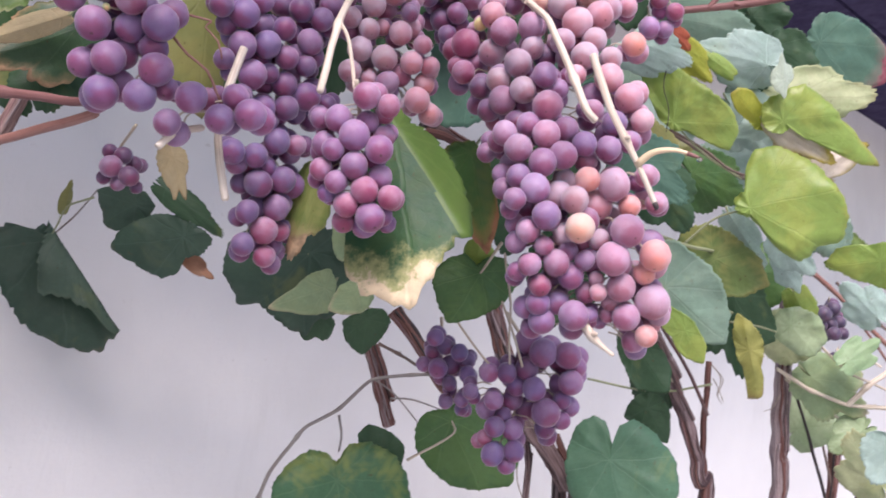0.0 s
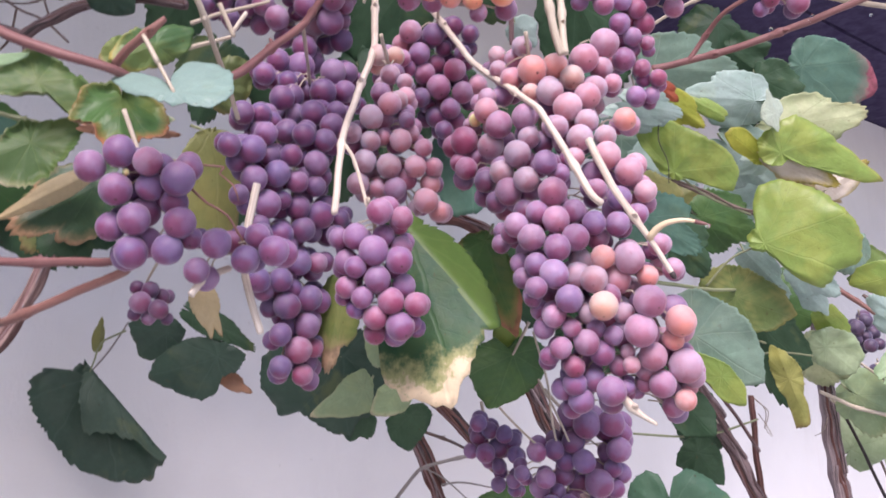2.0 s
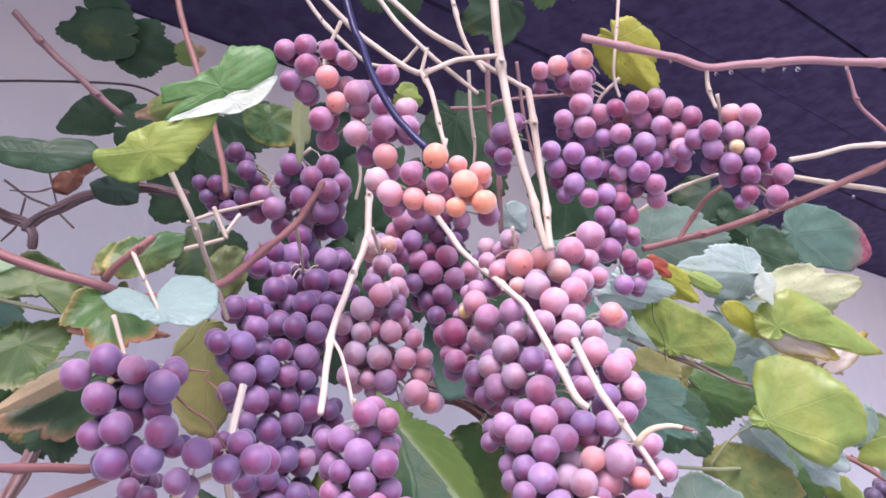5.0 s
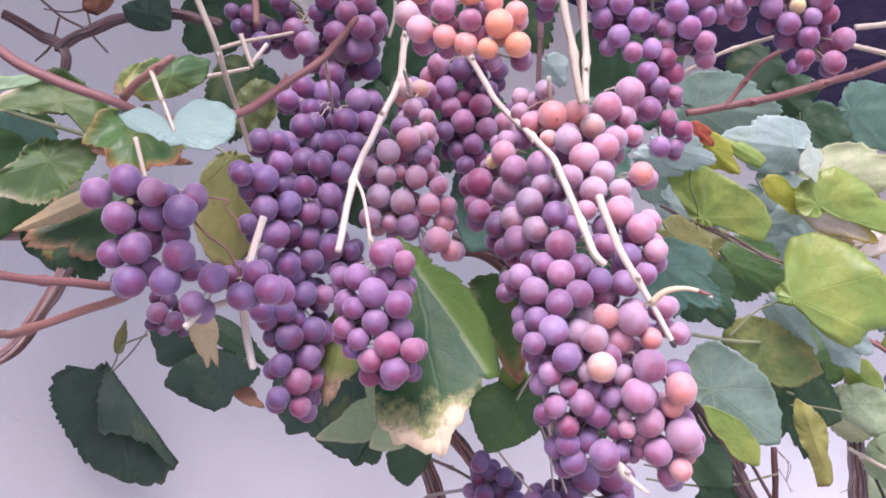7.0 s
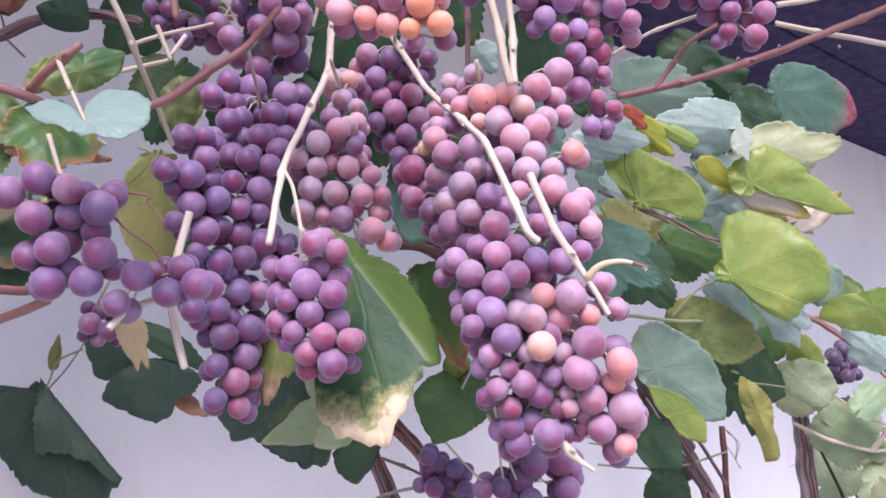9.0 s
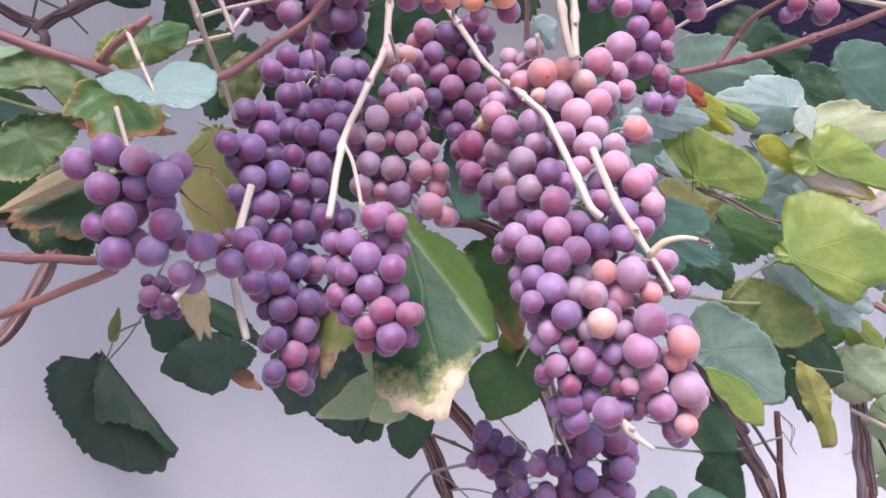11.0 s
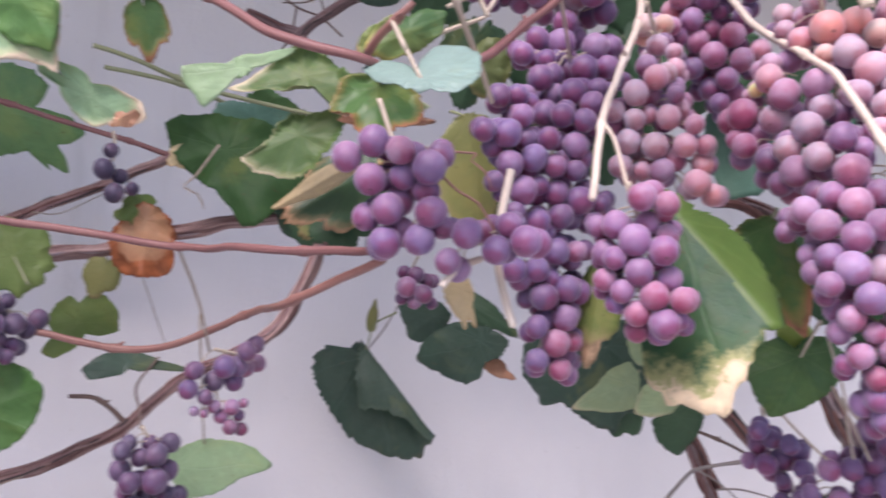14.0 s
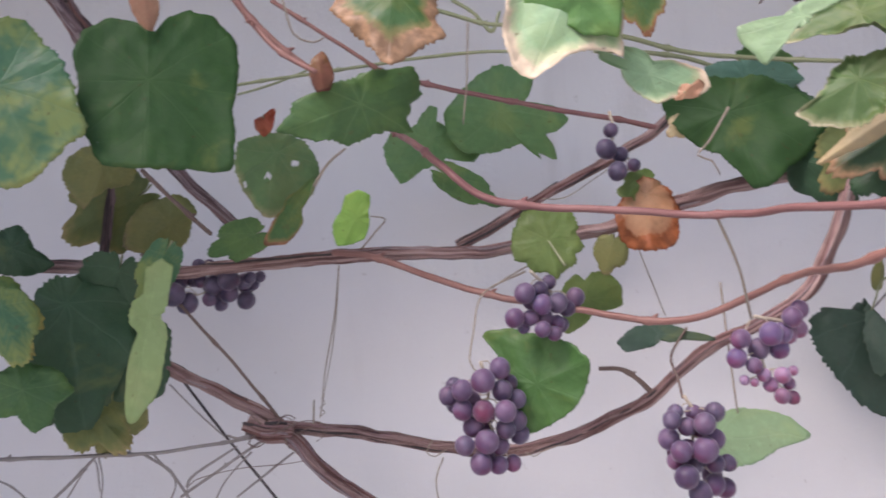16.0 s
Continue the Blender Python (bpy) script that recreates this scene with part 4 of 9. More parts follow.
grape_bunch("pendulous bunch of dusty violet grapes near the wall", (0.4180, 0.3810, 1.5790), (-133, 94, 591),
            ("ppppvdpdvppvpvvdppcd", [(18, -124, 342, 94), (144, -233, 339, 90), (186, -238, 163, 82), (95, -119, -48, 94), (12, -75, 101, 78), (-9, -16, 231, 79), (-229, 120, 182, 66), (-139, 40, 190, 66), (-24, 52, 107, 67), (25, 124, 10, 72), (-175, 106, 4, 66), (-141, 109, -170, 70), (-27, 54, -179, 71), (-123, 127, -349, 78), (-20, 31, -318, 70), (193, -167, 44, 63), (298, -155, 2, 64), (-13, 97, -417, 63), (-144, 191, -249, 55), (-297, 204, 48, 55)]),
            ("pdppd", [(274, -205, 269, 71), (175, -51, -156, 71), (231, -143, -93, 63), (-140, 206, -63, 67), (-45, 129, -93, 55)]), fill=1.2, seed=8)
grape_bunch("small tight bunch of little violet grapes", (0.4120, 0.4500, 1.5960), (-54, 66, 372),
            ("pvvdpvdpvpvdv", [(-83, 26, 4, 72), (48, 35, 32, 73), (-131, 27, 220, 64), (-29, 23, 165, 64), (-60, 123, 121, 61), (15, -83, 129, 64), (122, -59, 80, 65), (-125, 134, 23, 56), (-3, -1, -224, 55), (79, -76, -206, 55), (82, -113, -20, 60), (-3, -25, -95, 55), (134, -26, -273, 52)]), fill=1, seed=9)
grape_bunch("broad bunch of magenta-purple grapes draped over canes under the eave", (0.4000, 0.2820, 1.9030), (20, -166, 544),
            ("ookkkkggkcckhhghhhhg", [(-267, -96, 623, 74), (-386, 20, 595, 66), (-248, -48, 486, 78), (61, -241, 327, 78), (159, -325, 349, 66), (-181, 30, 194, 74), (154, -194, 247, 67), (211, -296, 168, 66), (248, -380, 280, 70), (357, -442, 212, 70), (-44, -138, 301, 62), (-75, -21, 301, 71), (145, -190, 64, 74), (60, -84, -6, 74), (10, -107, 136, 70), (-26, 8, 148, 63), (-208, 129, 33, 74), (-100, 82, -65, 78), (146, -109, -111, 74), (243, -153, -197, 70)]),
            ("hhhghcckcchppcgkkgkg", [(-328, 220, 61, 66), (-249, 259, -27, 71), (-173, 188, -158, 70), (-83, 155, -253, 66), (6, 79, -231, 66), (108, 44, -275, 63), (207, 70, -343, 71), (331, -329, 17, 70), (183, 108, -646, 58), (278, 57, -711, 58), (189, 181, -812, 66), (285, 129, -805, 55), (81, 169, -586, 78), (181, 41, -498, 47), (133, 56, -176, 47), (-471, 105, 570, 58), (-223, -1, 338, 78), (-297, 103, 252, 66), (326, -337, 140, 67), (270, -209, 114, 63)]),
            ("hghhppppp", [(225, -178, -37, 67), (91, 12, -78, 63), (-41, 130, 155, 72), (56, 103, -17, 64), (18, 123, -371, 70), (98, 93, -455, 62), (-600, 394, 190, 74), (-520, 352, 276, 63), (-566, 432, 47, 62)]), fill=1.4, seed=10)
grape_bunch("shoulder of crimson and purple grapes with one green berry", (0.4530, 0.2150, 1.8900), (-149, 29, 422),
            ("rccckorycpppcprpc", [(12, -94, 89, 75), (175, -126, -143, 68), (228, -18, -114, 65), (167, -60, -271, 68), (-49, -108, 231, 71), (-73, 1, 284, 65), (-228, 83, 154, 68), (-81, 8, 43, 49), (116, -72, 17, 65), (-93, 64, -55, 68), (-170, 124, 55, 68), (16, 5, -130, 64), (31, 44, -242, 56), (1, -34, -19, 56), (-97, -4, 144, 64), (-230, 202, 142, 65), (308, 60, -117, 55)]), fill=1.2, seed=11)
grape_bunch("cluster of rosy-orange grapes over a dark blue tie", (0.2120, 0.3150, 1.9070), (-2, 29, 495),
            ("korrlrroorrrrrppklk", [(41, -49, -16, 72), (-102, 29, 80, 66), (-202, 83, 149, 66), (-89, 121, -141, 69), (77, 20, -232, 72), (191, -90, -208, 69), (295, -175, -217, 66), (224, -46, -363, 69), (-37, 38, -59, 60), (-310, 134, 240, 60), (-219, 66, 263, 63), (-121, -22, 224, 57), (158, -117, -88, 60), (149, -183, 69, 57), (-259, 167, 74, 60), (-151, 185, 51, 64), (-39, -66, 166, 50), (31, 30, 71, 54), (274, -185, -109, 57)]), fill=1, seed=12)
grape_bunch("cluster of glowing orange and coral grapes", (0.2360, 0.2700, 1.8370), (111, 27, 309),
            ("qqqoorrkoloq", [(-31, -48, 134, 66), (107, -100, -10, 69), (199, -135, -106, 63), (193, -130, 63, 58), (73, -96, 90, 49), (-113, 58, 58, 60), (-3, -13, 6, 58), (-180, 158, -32, 66), (-81, 88, -65, 58), (-215, 223, 61, 64), (5, 30, -101, 58), (91, -34, -122, 52)]), fill=1, seed=13)
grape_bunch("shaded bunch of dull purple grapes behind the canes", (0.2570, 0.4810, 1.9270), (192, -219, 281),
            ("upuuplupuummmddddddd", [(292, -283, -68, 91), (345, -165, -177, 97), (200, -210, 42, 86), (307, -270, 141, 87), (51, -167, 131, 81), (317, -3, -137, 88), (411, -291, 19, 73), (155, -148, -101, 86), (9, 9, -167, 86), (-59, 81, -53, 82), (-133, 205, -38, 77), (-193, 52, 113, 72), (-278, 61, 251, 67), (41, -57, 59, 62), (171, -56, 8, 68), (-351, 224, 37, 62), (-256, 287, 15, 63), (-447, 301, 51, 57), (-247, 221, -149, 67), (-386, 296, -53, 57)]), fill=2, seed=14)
grape_bunch("five dark blue grapes on a thin stalk by the wall", (0.0000, 0.6990, 1.8100), (-47, 31, 369),
            ("eeeee", [(-92, -23, 41, 83), (-7, 10, -136, 78), (-51, -43, 189, 60), (126, 13, -89, 55), (29, 55, 11, 65)]), fill=0.25, seed=15)
grape_bunch("small bunch of dark blue and violet grapes", (-0.0720, 0.6360, 1.6810), (-38, -90, 273),
            ("bmemmmeeb", [(42, -47, 37, 72), (-79, -69, 119, 75), (155, 40, 54, 73), (-157, -48, -54, 72), (-43, 17, -52, 60), (41, -20, -137, 59), (33, 15, 153, 60), (64, 66, -52, 60), (-92, 88, -112, 47)]), fill=0.8, seed=16)
grape_bunch("bunch of purple and wine grapes hanging before the wall", (-0.1130, 0.6450, 1.6030), (-4, -9, 427),
            ("mmnmmemmemmeem", [(30, -20, -139, 88), (15, -87, 290, 88), (13, -54, 76, 80), (-137, -26, 85, 76), (169, -42, 73, 80), (149, -2, 219, 76), (-135, -88, 226, 75), (-67, 63, -35, 77), (165, 42, -54, 73), (-15, 17, -294, 80), (108, 94, -311, 68), (-239, 7, 186, 73), (-127, -28, -163, 72), (120, 106, -177, 69)]), fill=0.8, seed=17)
grape_bunch("narrow bunch of deep violet grapes with pale highlights", (0.0310, 0.6360, 1.5810), (-28, 23, 381),
            ("memeemmmeemme", [(79, -64, 17, 88), (-53, -46, -163, 85), (-86, -75, 9, 76), (80, -91, 192, 76), (44, 20, -280, 81), (163, 111, -236, 75), (-144, 39, 85, 75), (-23, 2, 170, 65), (-145, -112, 219, 64), (158, 14, -85, 65), (-105, 49, -66, 62), (39, 66, 259, 58), (19, 63, -103, 62)]), fill=0.8, seed=18)
grape_bunch("loose bunch of violet grapes ending in small unripe pink ones", (0.0750, 0.5960, 1.6400), (-47, 70, 308),
            ("bebbmmumunuumuuu", [(14, -59, 184, 77), (-40, 49, 94, 72), (-212, -52, 33, 66), (96, 67, 92, 68), (-183, -69, 155, 63), (152, -65, 289, 66), (176, 116, 181, 61), (-101, -36, -16, 52), (79, -13, -81, 55), (75, 7, -214, 52), (15, 40, -141, 49), (-36, -5, -78, 44), (134, 40, -136, 40), (-166, -27, -108, 33), (-101, -19, -124, 29), (159, 21, -53, 33)]), fill=0.25, seed=19)
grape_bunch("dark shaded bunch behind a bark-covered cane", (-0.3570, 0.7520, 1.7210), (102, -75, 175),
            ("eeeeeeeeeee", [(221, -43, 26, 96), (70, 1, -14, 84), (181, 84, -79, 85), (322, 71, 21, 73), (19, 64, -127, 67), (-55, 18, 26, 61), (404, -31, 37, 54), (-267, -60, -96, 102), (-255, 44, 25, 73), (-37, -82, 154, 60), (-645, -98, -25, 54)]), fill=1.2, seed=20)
grape_bunch("small dusty grey-purple bunch half hidden by leaves", (0.2410, 0.6730, 1.7300), (-30, -279, 326),
            ("ummmmumm", [(-88, -26, 9, 91), (35, -106, -53, 81), (7, -4, 122, 72), (-70, 89, 152, 62), (121, 42, 79, 68), (-2, 8, -108, 61), (-95, 81, -73, 56), (123, -65, -123, 51)]), fill=0.25, seed=21)
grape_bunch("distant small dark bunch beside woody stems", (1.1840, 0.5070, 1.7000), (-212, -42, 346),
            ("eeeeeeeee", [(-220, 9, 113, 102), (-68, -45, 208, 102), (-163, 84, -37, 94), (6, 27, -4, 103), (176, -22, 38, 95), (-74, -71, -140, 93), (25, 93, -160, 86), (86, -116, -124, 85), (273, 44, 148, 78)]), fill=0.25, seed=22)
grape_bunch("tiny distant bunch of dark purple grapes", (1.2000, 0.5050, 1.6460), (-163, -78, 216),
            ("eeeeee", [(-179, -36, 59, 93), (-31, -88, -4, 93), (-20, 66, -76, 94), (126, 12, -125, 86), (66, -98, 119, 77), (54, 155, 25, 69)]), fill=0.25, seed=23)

# ---- leaves ----
vine_leaf("pale", "small pale blue-green heart-shaped leaf, underside up", (0.1115, 0.3118, 1.7634), (0.1121, 0.3034, 1.7555), (-0.457, -0.629, 0.629), 0.0551, 3, 0.04, 0.01, 0.35, [(0.1042, 0.3286, 1.7949), (0.1076, 0.3197, 1.7784)], seed=1, teeth=0.01, lobes=[(-177, 0.58), (-163, 1.65), (-149, 2.77), (-133, 3.06), (-112, 2.71), (-82, 2.18), (-50, 1.99), (-30, 1.72), (0, 1.0), (111, 0.91), (137, 2.16), (150, 3.07), (161, 3.49), (169, 2.51), (175, 1.45)])
vine_leaf("rimmed", "green leaf with cream-coloured serrated margin", (0.0963, 0.4722, 1.7861), (0.0649, 0.4827, 1.7702), (-0.376, -0.917, 0.137), 0.0467, 7, 0.06, 0.04, 0.35, seed=2, teeth=0.1, lobes=[(-175, 0.77), (-154, 0.67), (-132, 0.58), (-112, 0.56), (-91, 0.65), (-71, 0.7), (-61, 0.77), (-47, 0.76), (-30, 0.79), (-17, 0.92), (-10, 0.93), (1, 1.0), (6, 0.64), (26, 0.44), (48, 0.39), (98, 0.35), (157, 0.45), (173, 0.72)])
vine_leaf("brownrim", "green leaf with rust-brown rolled edge", (0.1258, 0.4156, 1.7989), (0.1178, 0.3976, 1.7665), (-0.236, -0.823, 0.517), 0.0503, 10, 0.3, 0.1, 0.35, seed=3)
vine_leaf("darktan", "dark green leaf with a tan dried edge", (0.1467, 0.5137, 1.7795), (0.0990, 0.5335, 1.7484), (-0.418, -0.906, 0.067), 0.0552, 10, 0.12, 0.06, 0.35, seed=5)
vine_leaf("dark", "dark green shaded leaf", (0.1421, 0.5496, 1.7645), (0.1447, 0.5443, 1.7322), (-0.326, -0.937, 0.129), 0.0500, 10, 0.1, 0.05, 0.35, seed=6)
vine_leaf("olive", "olive-gold leaf between two bunches", (0.2138, 0.4954, 1.8190), (0.2230, 0.4972, 1.7409), (0.059, -0.998, -0.016), 0.0480, 6, 0.08, 0.06, 0.35, seed=7, teeth=0.06, lobes=[(-175, 0.05), (-84, 0.21), (-32, 0.49), (-13, 0.83), (0, 1.01), (12, 0.92), (22, 0.79), (34, 0.62), (53, 0.36), (76, 0.19)])
vine_leaf("yelrim", "dark green leaf with a cream-yellow frilled edge", (0.1303, 0.3804, 1.8162), (0.1094, 0.3861, 1.8061), (-0.192, -0.97, -0.149), 0.0329, 10, 0.15, 0.1, 0.35, seed=8, teeth=0.08, lobes=[(-165, 0.77), (-126, 0.47), (-61, 0.47), (-21, 0.83), (2, 1.01), (29, 0.72), (65, 0.54), (112, 0.36), (148, 0.68), (172, 0.95)])
vine_leaf("tan", "dry cream-tan shrivelled leaf", (0.1723, 0.4166, 1.6945), (0.1789, 0.4088, 1.6716), (-0.441, -0.88, 0.174), 0.0196, 10, 0.12, 0.08, 0.35, seed=9, teeth=0.06, lobes=[(-177, 0.43), (-107, 0.3), (-17, 0.48), (0, 1.02), (4, 0.69), (13, 0.93), (20, 0.68), (46, 0.44), (132, 0.37)])
vine_leaf("slate", "dark green leaf near the wall", (0.2945, 0.7665, 1.7197), (0.2791, 0.7973, 1.7018), (-0.684, -0.59, -0.428), 0.0607, 5, 0.08, 0.04, 0.35, seed=10, teeth=0.05, lobes=[(-147, 0.48), (-66, 0.49), (-18, 0.95), (-1, 1.06), (20, 0.99), (45, 1.04), (74, 0.61), (154, 0.39)])
vine_leaf("slate", "dark green leaf beside a rust-red lobe", (0.3250, 0.7240, 1.6926), (0.2758, 0.7660, 1.6770), (-0.612, -0.775, -0.155), 0.0636, 5, 0.08, 0.04, 0.35, seed=11, teeth=0.06, lobes=[(-165, 0.39), (-127, 0.35), (-86, 0.3), (-67, 0.56), (-51, 0.67), (-25, 0.76), (0, 1.02), (11, 0.91), (21, 0.74), (41, 0.53), (69, 0.34), (139, 0.21)])
vine_leaf("rustedge", "rust-red dry lobe of a shaded leaf", (0.3350, 0.7395, 1.6766), (0.3574, 0.7204, 1.6576), (-0.596, -0.797, 0.097), 0.0170, 10, 0.1, 0.08, 0.5, seed=12, lobe=0.6, teeth=0.06)
vine_leaf("dark", "narrow shaded leaf behind a pale stick", (0.3043, 0.7301, 1.7325), (0.3534, 0.7009, 1.6971), (-0.522, -0.853, -0.021), 0.0261, 10, 0.1, 0.05, 0.2, seed=13, lobe=0.3)
vine_leaf("dark", "ragged dark lobe below a pale underside", (0.4017, 0.6032, 1.6290), (0.3924, 0.6154, 1.6090), (-0.630, -0.758, -0.166), 0.0337, 10, 0.1, 0.06, 0.35, seed=14)
vine_leaf("burnt", "big green leaf with bleached cream burnt tip", (0.2890, 0.3813, 1.7335), (0.2832, 0.3434, 1.6276), (-0.731, -0.629, 0.265), 0.0953, 3, 0.05, 0.04, 0.35, seed=15, teeth=0.08, lobes=[(-172, 0.19), (-123, 0.14), (-94, 0.23), (-68, 0.34), (-50, 0.46), (-38, 0.59), (-28, 0.74), (-22, 0.7), (-13, 0.77), (-7, 0.87), (-3, 0.92), (0, 1.0), (7, 0.97), (15, 0.9), (23, 0.82), (28, 0.68), (33, 0.45), (44, 0.2), (163, 0.26)], flap=(-113, 0.0005, -40, 0.006, "fresh"))
vine_leaf("paleedge", "pale grey-green underside of a leaf", (0.3763, 0.5656, 1.6511), (0.3477, 0.6033, 1.6315), (-0.722, -0.658, -0.214), 0.0367, 4, 0.06, 0.04, 0.35, seed=17, teeth=0.03, lobes=[(-112, 0.23), (-76, 0.4), (-19, 0.65), (0, 1.02), (18, 0.5), (126, 0.33)])
vine_leaf("slate", "broad dark green leaf below the dark bunch", (0.3769, 0.5967, 1.6798), (0.3912, 0.6089, 1.6106), (-0.648, -0.716, -0.261), 0.1028, 6, 0.08, 0.05, 0.35, seed=18, teeth=0.07, lobes=[(-107, 0.55), (-66, 0.74), (-30, 0.79), (-8, 0.82), (0, 1.01), (25, 0.86), (43, 0.9), (50, 1.1), (72, 1.06), (90, 1.02), (107, 0.8), (152, 0.38)])
vine_leaf("greentan", "small leaf fading from green to tan", (0.2711, 0.4343, 1.7050), (0.2649, 0.4451, 1.6543), (-0.706, -0.705, -0.065), 0.0297, 15, 0.15, 0.06, 0.35, seed=19)
vine_leaf("paleedge", "pale cream-green leaf hanging down", (0.2782, 0.4037, 1.6765), (0.2883, 0.4041, 1.6435), (-0.652, -0.730, -0.207), 0.0234, 12, 0.1, 0.06, 0.35, seed=20)
vine_leaf("green", "dark green heart-shaped leaf with pale petiole", (0.3872, 0.4003, 1.6623), (0.3711, 0.4090, 1.6271), (-0.555, -0.831, 0.048), 0.0668, 4, 0.05, 0.03, 0.35, [(0.3870, 0.3826, 1.6825)], seed=21, teeth=0.05, lobes=[(-176, 0.4), (-149, 0.52), (-115, 0.7), (-87, 0.64), (-55, 0.66), (-18, 0.81), (0, 1.01), (16, 0.93), (38, 0.84), (56, 0.83), (77, 0.65), (113, 0.42), (128, 0.15)])
vine_leaf("yg", "tiny bright yellow-green leaf", (0.3904, 0.4091, 1.6689), (0.3866, 0.3996, 1.6930), (-0.656, -0.662, -0.363), 0.0213, 10, 0.1, 0.05, 0.35, seed=22)
vine_leaf("teal", "blue-green leaf behind the grapes", (0.3959, 0.4410, 1.8353), (0.3994, 0.4415, 1.7727), (-0.631, -0.775, -0.042), 0.0627, 5, 0.06, 0.04, 0.35, seed=23, teeth=0.05, lobes=[(-177, 0.14), (-86, 0.33), (-43, 0.6), (-17, 0.92), (0, 1.0), (15, 1.04), (30, 0.84), (50, 0.6), (76, 0.46), (100, 0.34)])
vine_leaf("brownrim", "dark leaf with red-brown scorched border", (0.3466, 0.3755, 1.7333), (0.3604, 0.3704, 1.6716), (-0.874, -0.46, -0.157), 0.0527, 8, 0.1, 0.06, 0.35, seed=24, teeth=0.07, lobes=[(-112, 0.11), (-53, 0.22), (-26, 0.44), (-12, 0.74), (0, 1.02), (8, 0.9), (16, 0.67), (34, 0.41), (71, 0.29), (106, 0.3), (135, 0.17)])
vine_leaf("teal", "blue-green leaf behind the pink bunch", (0.4984, 0.3665, 1.7645), (0.5409, 0.3410, 1.7351), (-0.639, -0.702, -0.314), 0.0581, 8, 0.08, 0.04, 0.35, seed=25)
vine_leaf("slate", "large dark green leaf against the white wall, one side folded over", (0.2580, 0.8801, 1.6866), (0.2844, 0.8626, 1.5811), (-0.27, -0.958, 0.091), 0.0798, 3, 0.06, 0.04, 0.35, [(0.2588, 0.8629, 1.7015), (0.2630, 0.8557, 1.7181), (0.2775, 0.8292, 1.7276)], seed=26, teeth=0.09, lobes=[(-108, 0.24), (-86, 0.44), (-74, 0.66), (-56, 0.63), (-39, 0.78), (-32, 1.03), (-20, 1.06), (-16, 1.13), (-8, 1.07), (0, 1.0), (11, 0.89), (24, 0.78), (39, 0.65), (59, 0.56), (81, 0.52), (105, 0.48), (123, 0.37), (131, 0.18)], flap=(-112, 0.0048, 168, 0.0025, "slate"))
vine_leaf("veined", "heart-shaped green leaf with raised veins", (0.6677, 0.4898, 1.5226), (0.6779, 0.4724, 1.4504), (-0.793, -0.609, 0.034), 0.1136, 5, 0.05, 0.03, 0.35, seed=27, teeth=0.04, lobes=[(-175, 0.49), (-162, 0.21), (-153, 0.46), (-137, 0.61), (-108, 0.68), (-77, 0.83), (-55, 0.93), (-27, 0.97), (0, 1.0), (29, 0.84), (55, 0.7), (86, 0.59), (118, 0.55), (151, 0.6), (171, 0.59)])
vine_leaf("mottled", "round green leaf with yellow mottling between veins", (0.4197, 0.5812, 1.4963), (0.4226, 0.5634, 1.4324), (-0.579, -0.792, 0.195), 0.1154, 6, 0.08, 0.05, 0.35, seed=28, teeth=0.06, lobes=[(-170, 0.26), (-156, 0.47), (-131, 0.65), (-106, 0.79), (-83, 0.91), (-69, 0.96), (-35, 0.99), (0, 1.0), (41, 0.88), (79, 0.85), (94, 0.8), (112, 0.67), (142, 0.53), (162, 0.39), (177, 0.24)])
vine_leaf("dark", "dark green leaf lobe behind", (0.4706, 0.5860, 1.5183), (0.4538, 0.6027, 1.5297), (-0.719, -0.693, -0.048), 0.0594, 6, 0.08, 0.05, 0.35, seed=29, teeth=0.06, lobes=[(-157, 0.8), (-72, 0.63), (0, 1.07), (26, 1.06), (75, 0.68), (136, 0.7)])
vine_leaf("green", "smooth mid-green leaf low on the vine", (0.4819, 0.5154, 1.5533), (0.4961, 0.4902, 1.5010), (-0.708, -0.692, 0.14), 0.0923, 5, 0.08, 0.04, 0.35, [(0.4732, 0.5048, 1.5431), (0.4461, 0.5263, 1.5201)], seed=30, teeth=0.05, lobes=[(-98, 0.5), (-59, 0.75), (-35, 1.07), (-21, 1.17), (-1, 1.01), (22, 0.88), (47, 0.72), (75, 0.63), (99, 0.54), (123, 0.44), (169, 0.21)])
vine_leaf("dark", "small dark green hanging leaf", (0.3567, 0.4796, 1.6264), (0.3579, 0.4836, 1.6011), (-0.604, -0.782, -0.153), 0.0369, 6, 0.08, 0.05, 0.35, seed=31, teeth=0.06, lobes=[(-129, 0.54), (-92, 0.66), (-27, 0.75), (0, 1.02), (33, 0.88), (75, 0.7), (132, 0.25)])
vine_leaf("paleedge", "pale leaf underside by the burnt leaf", (0.3252, 0.4506, 1.6440), (0.3196, 0.4621, 1.6266), (-0.749, -0.637, -0.181), 0.0321, 4, 0.06, 0.05, 0.35, seed=32, teeth=0.03, lobes=[(-172, 0.36), (-99, 0.55), (-46, 0.74), (-2, 0.99), (17, 1.2), (61, 0.63)])
vine_leaf("dark", "shaded leaf behind the woody stem", (0.7898, 0.5345, 1.5707), (0.8121, 0.5218, 1.5336), (-0.716, -0.669, -0.201), 0.0615, 6, 0.08, 0.05, 0.35, seed=33, teeth=0.05, lobes=[(-113, 0.43), (-45, 0.59), (-1, 1.01), (22, 0.7), (65, 0.56), (95, 0.59), (166, 0.4)])
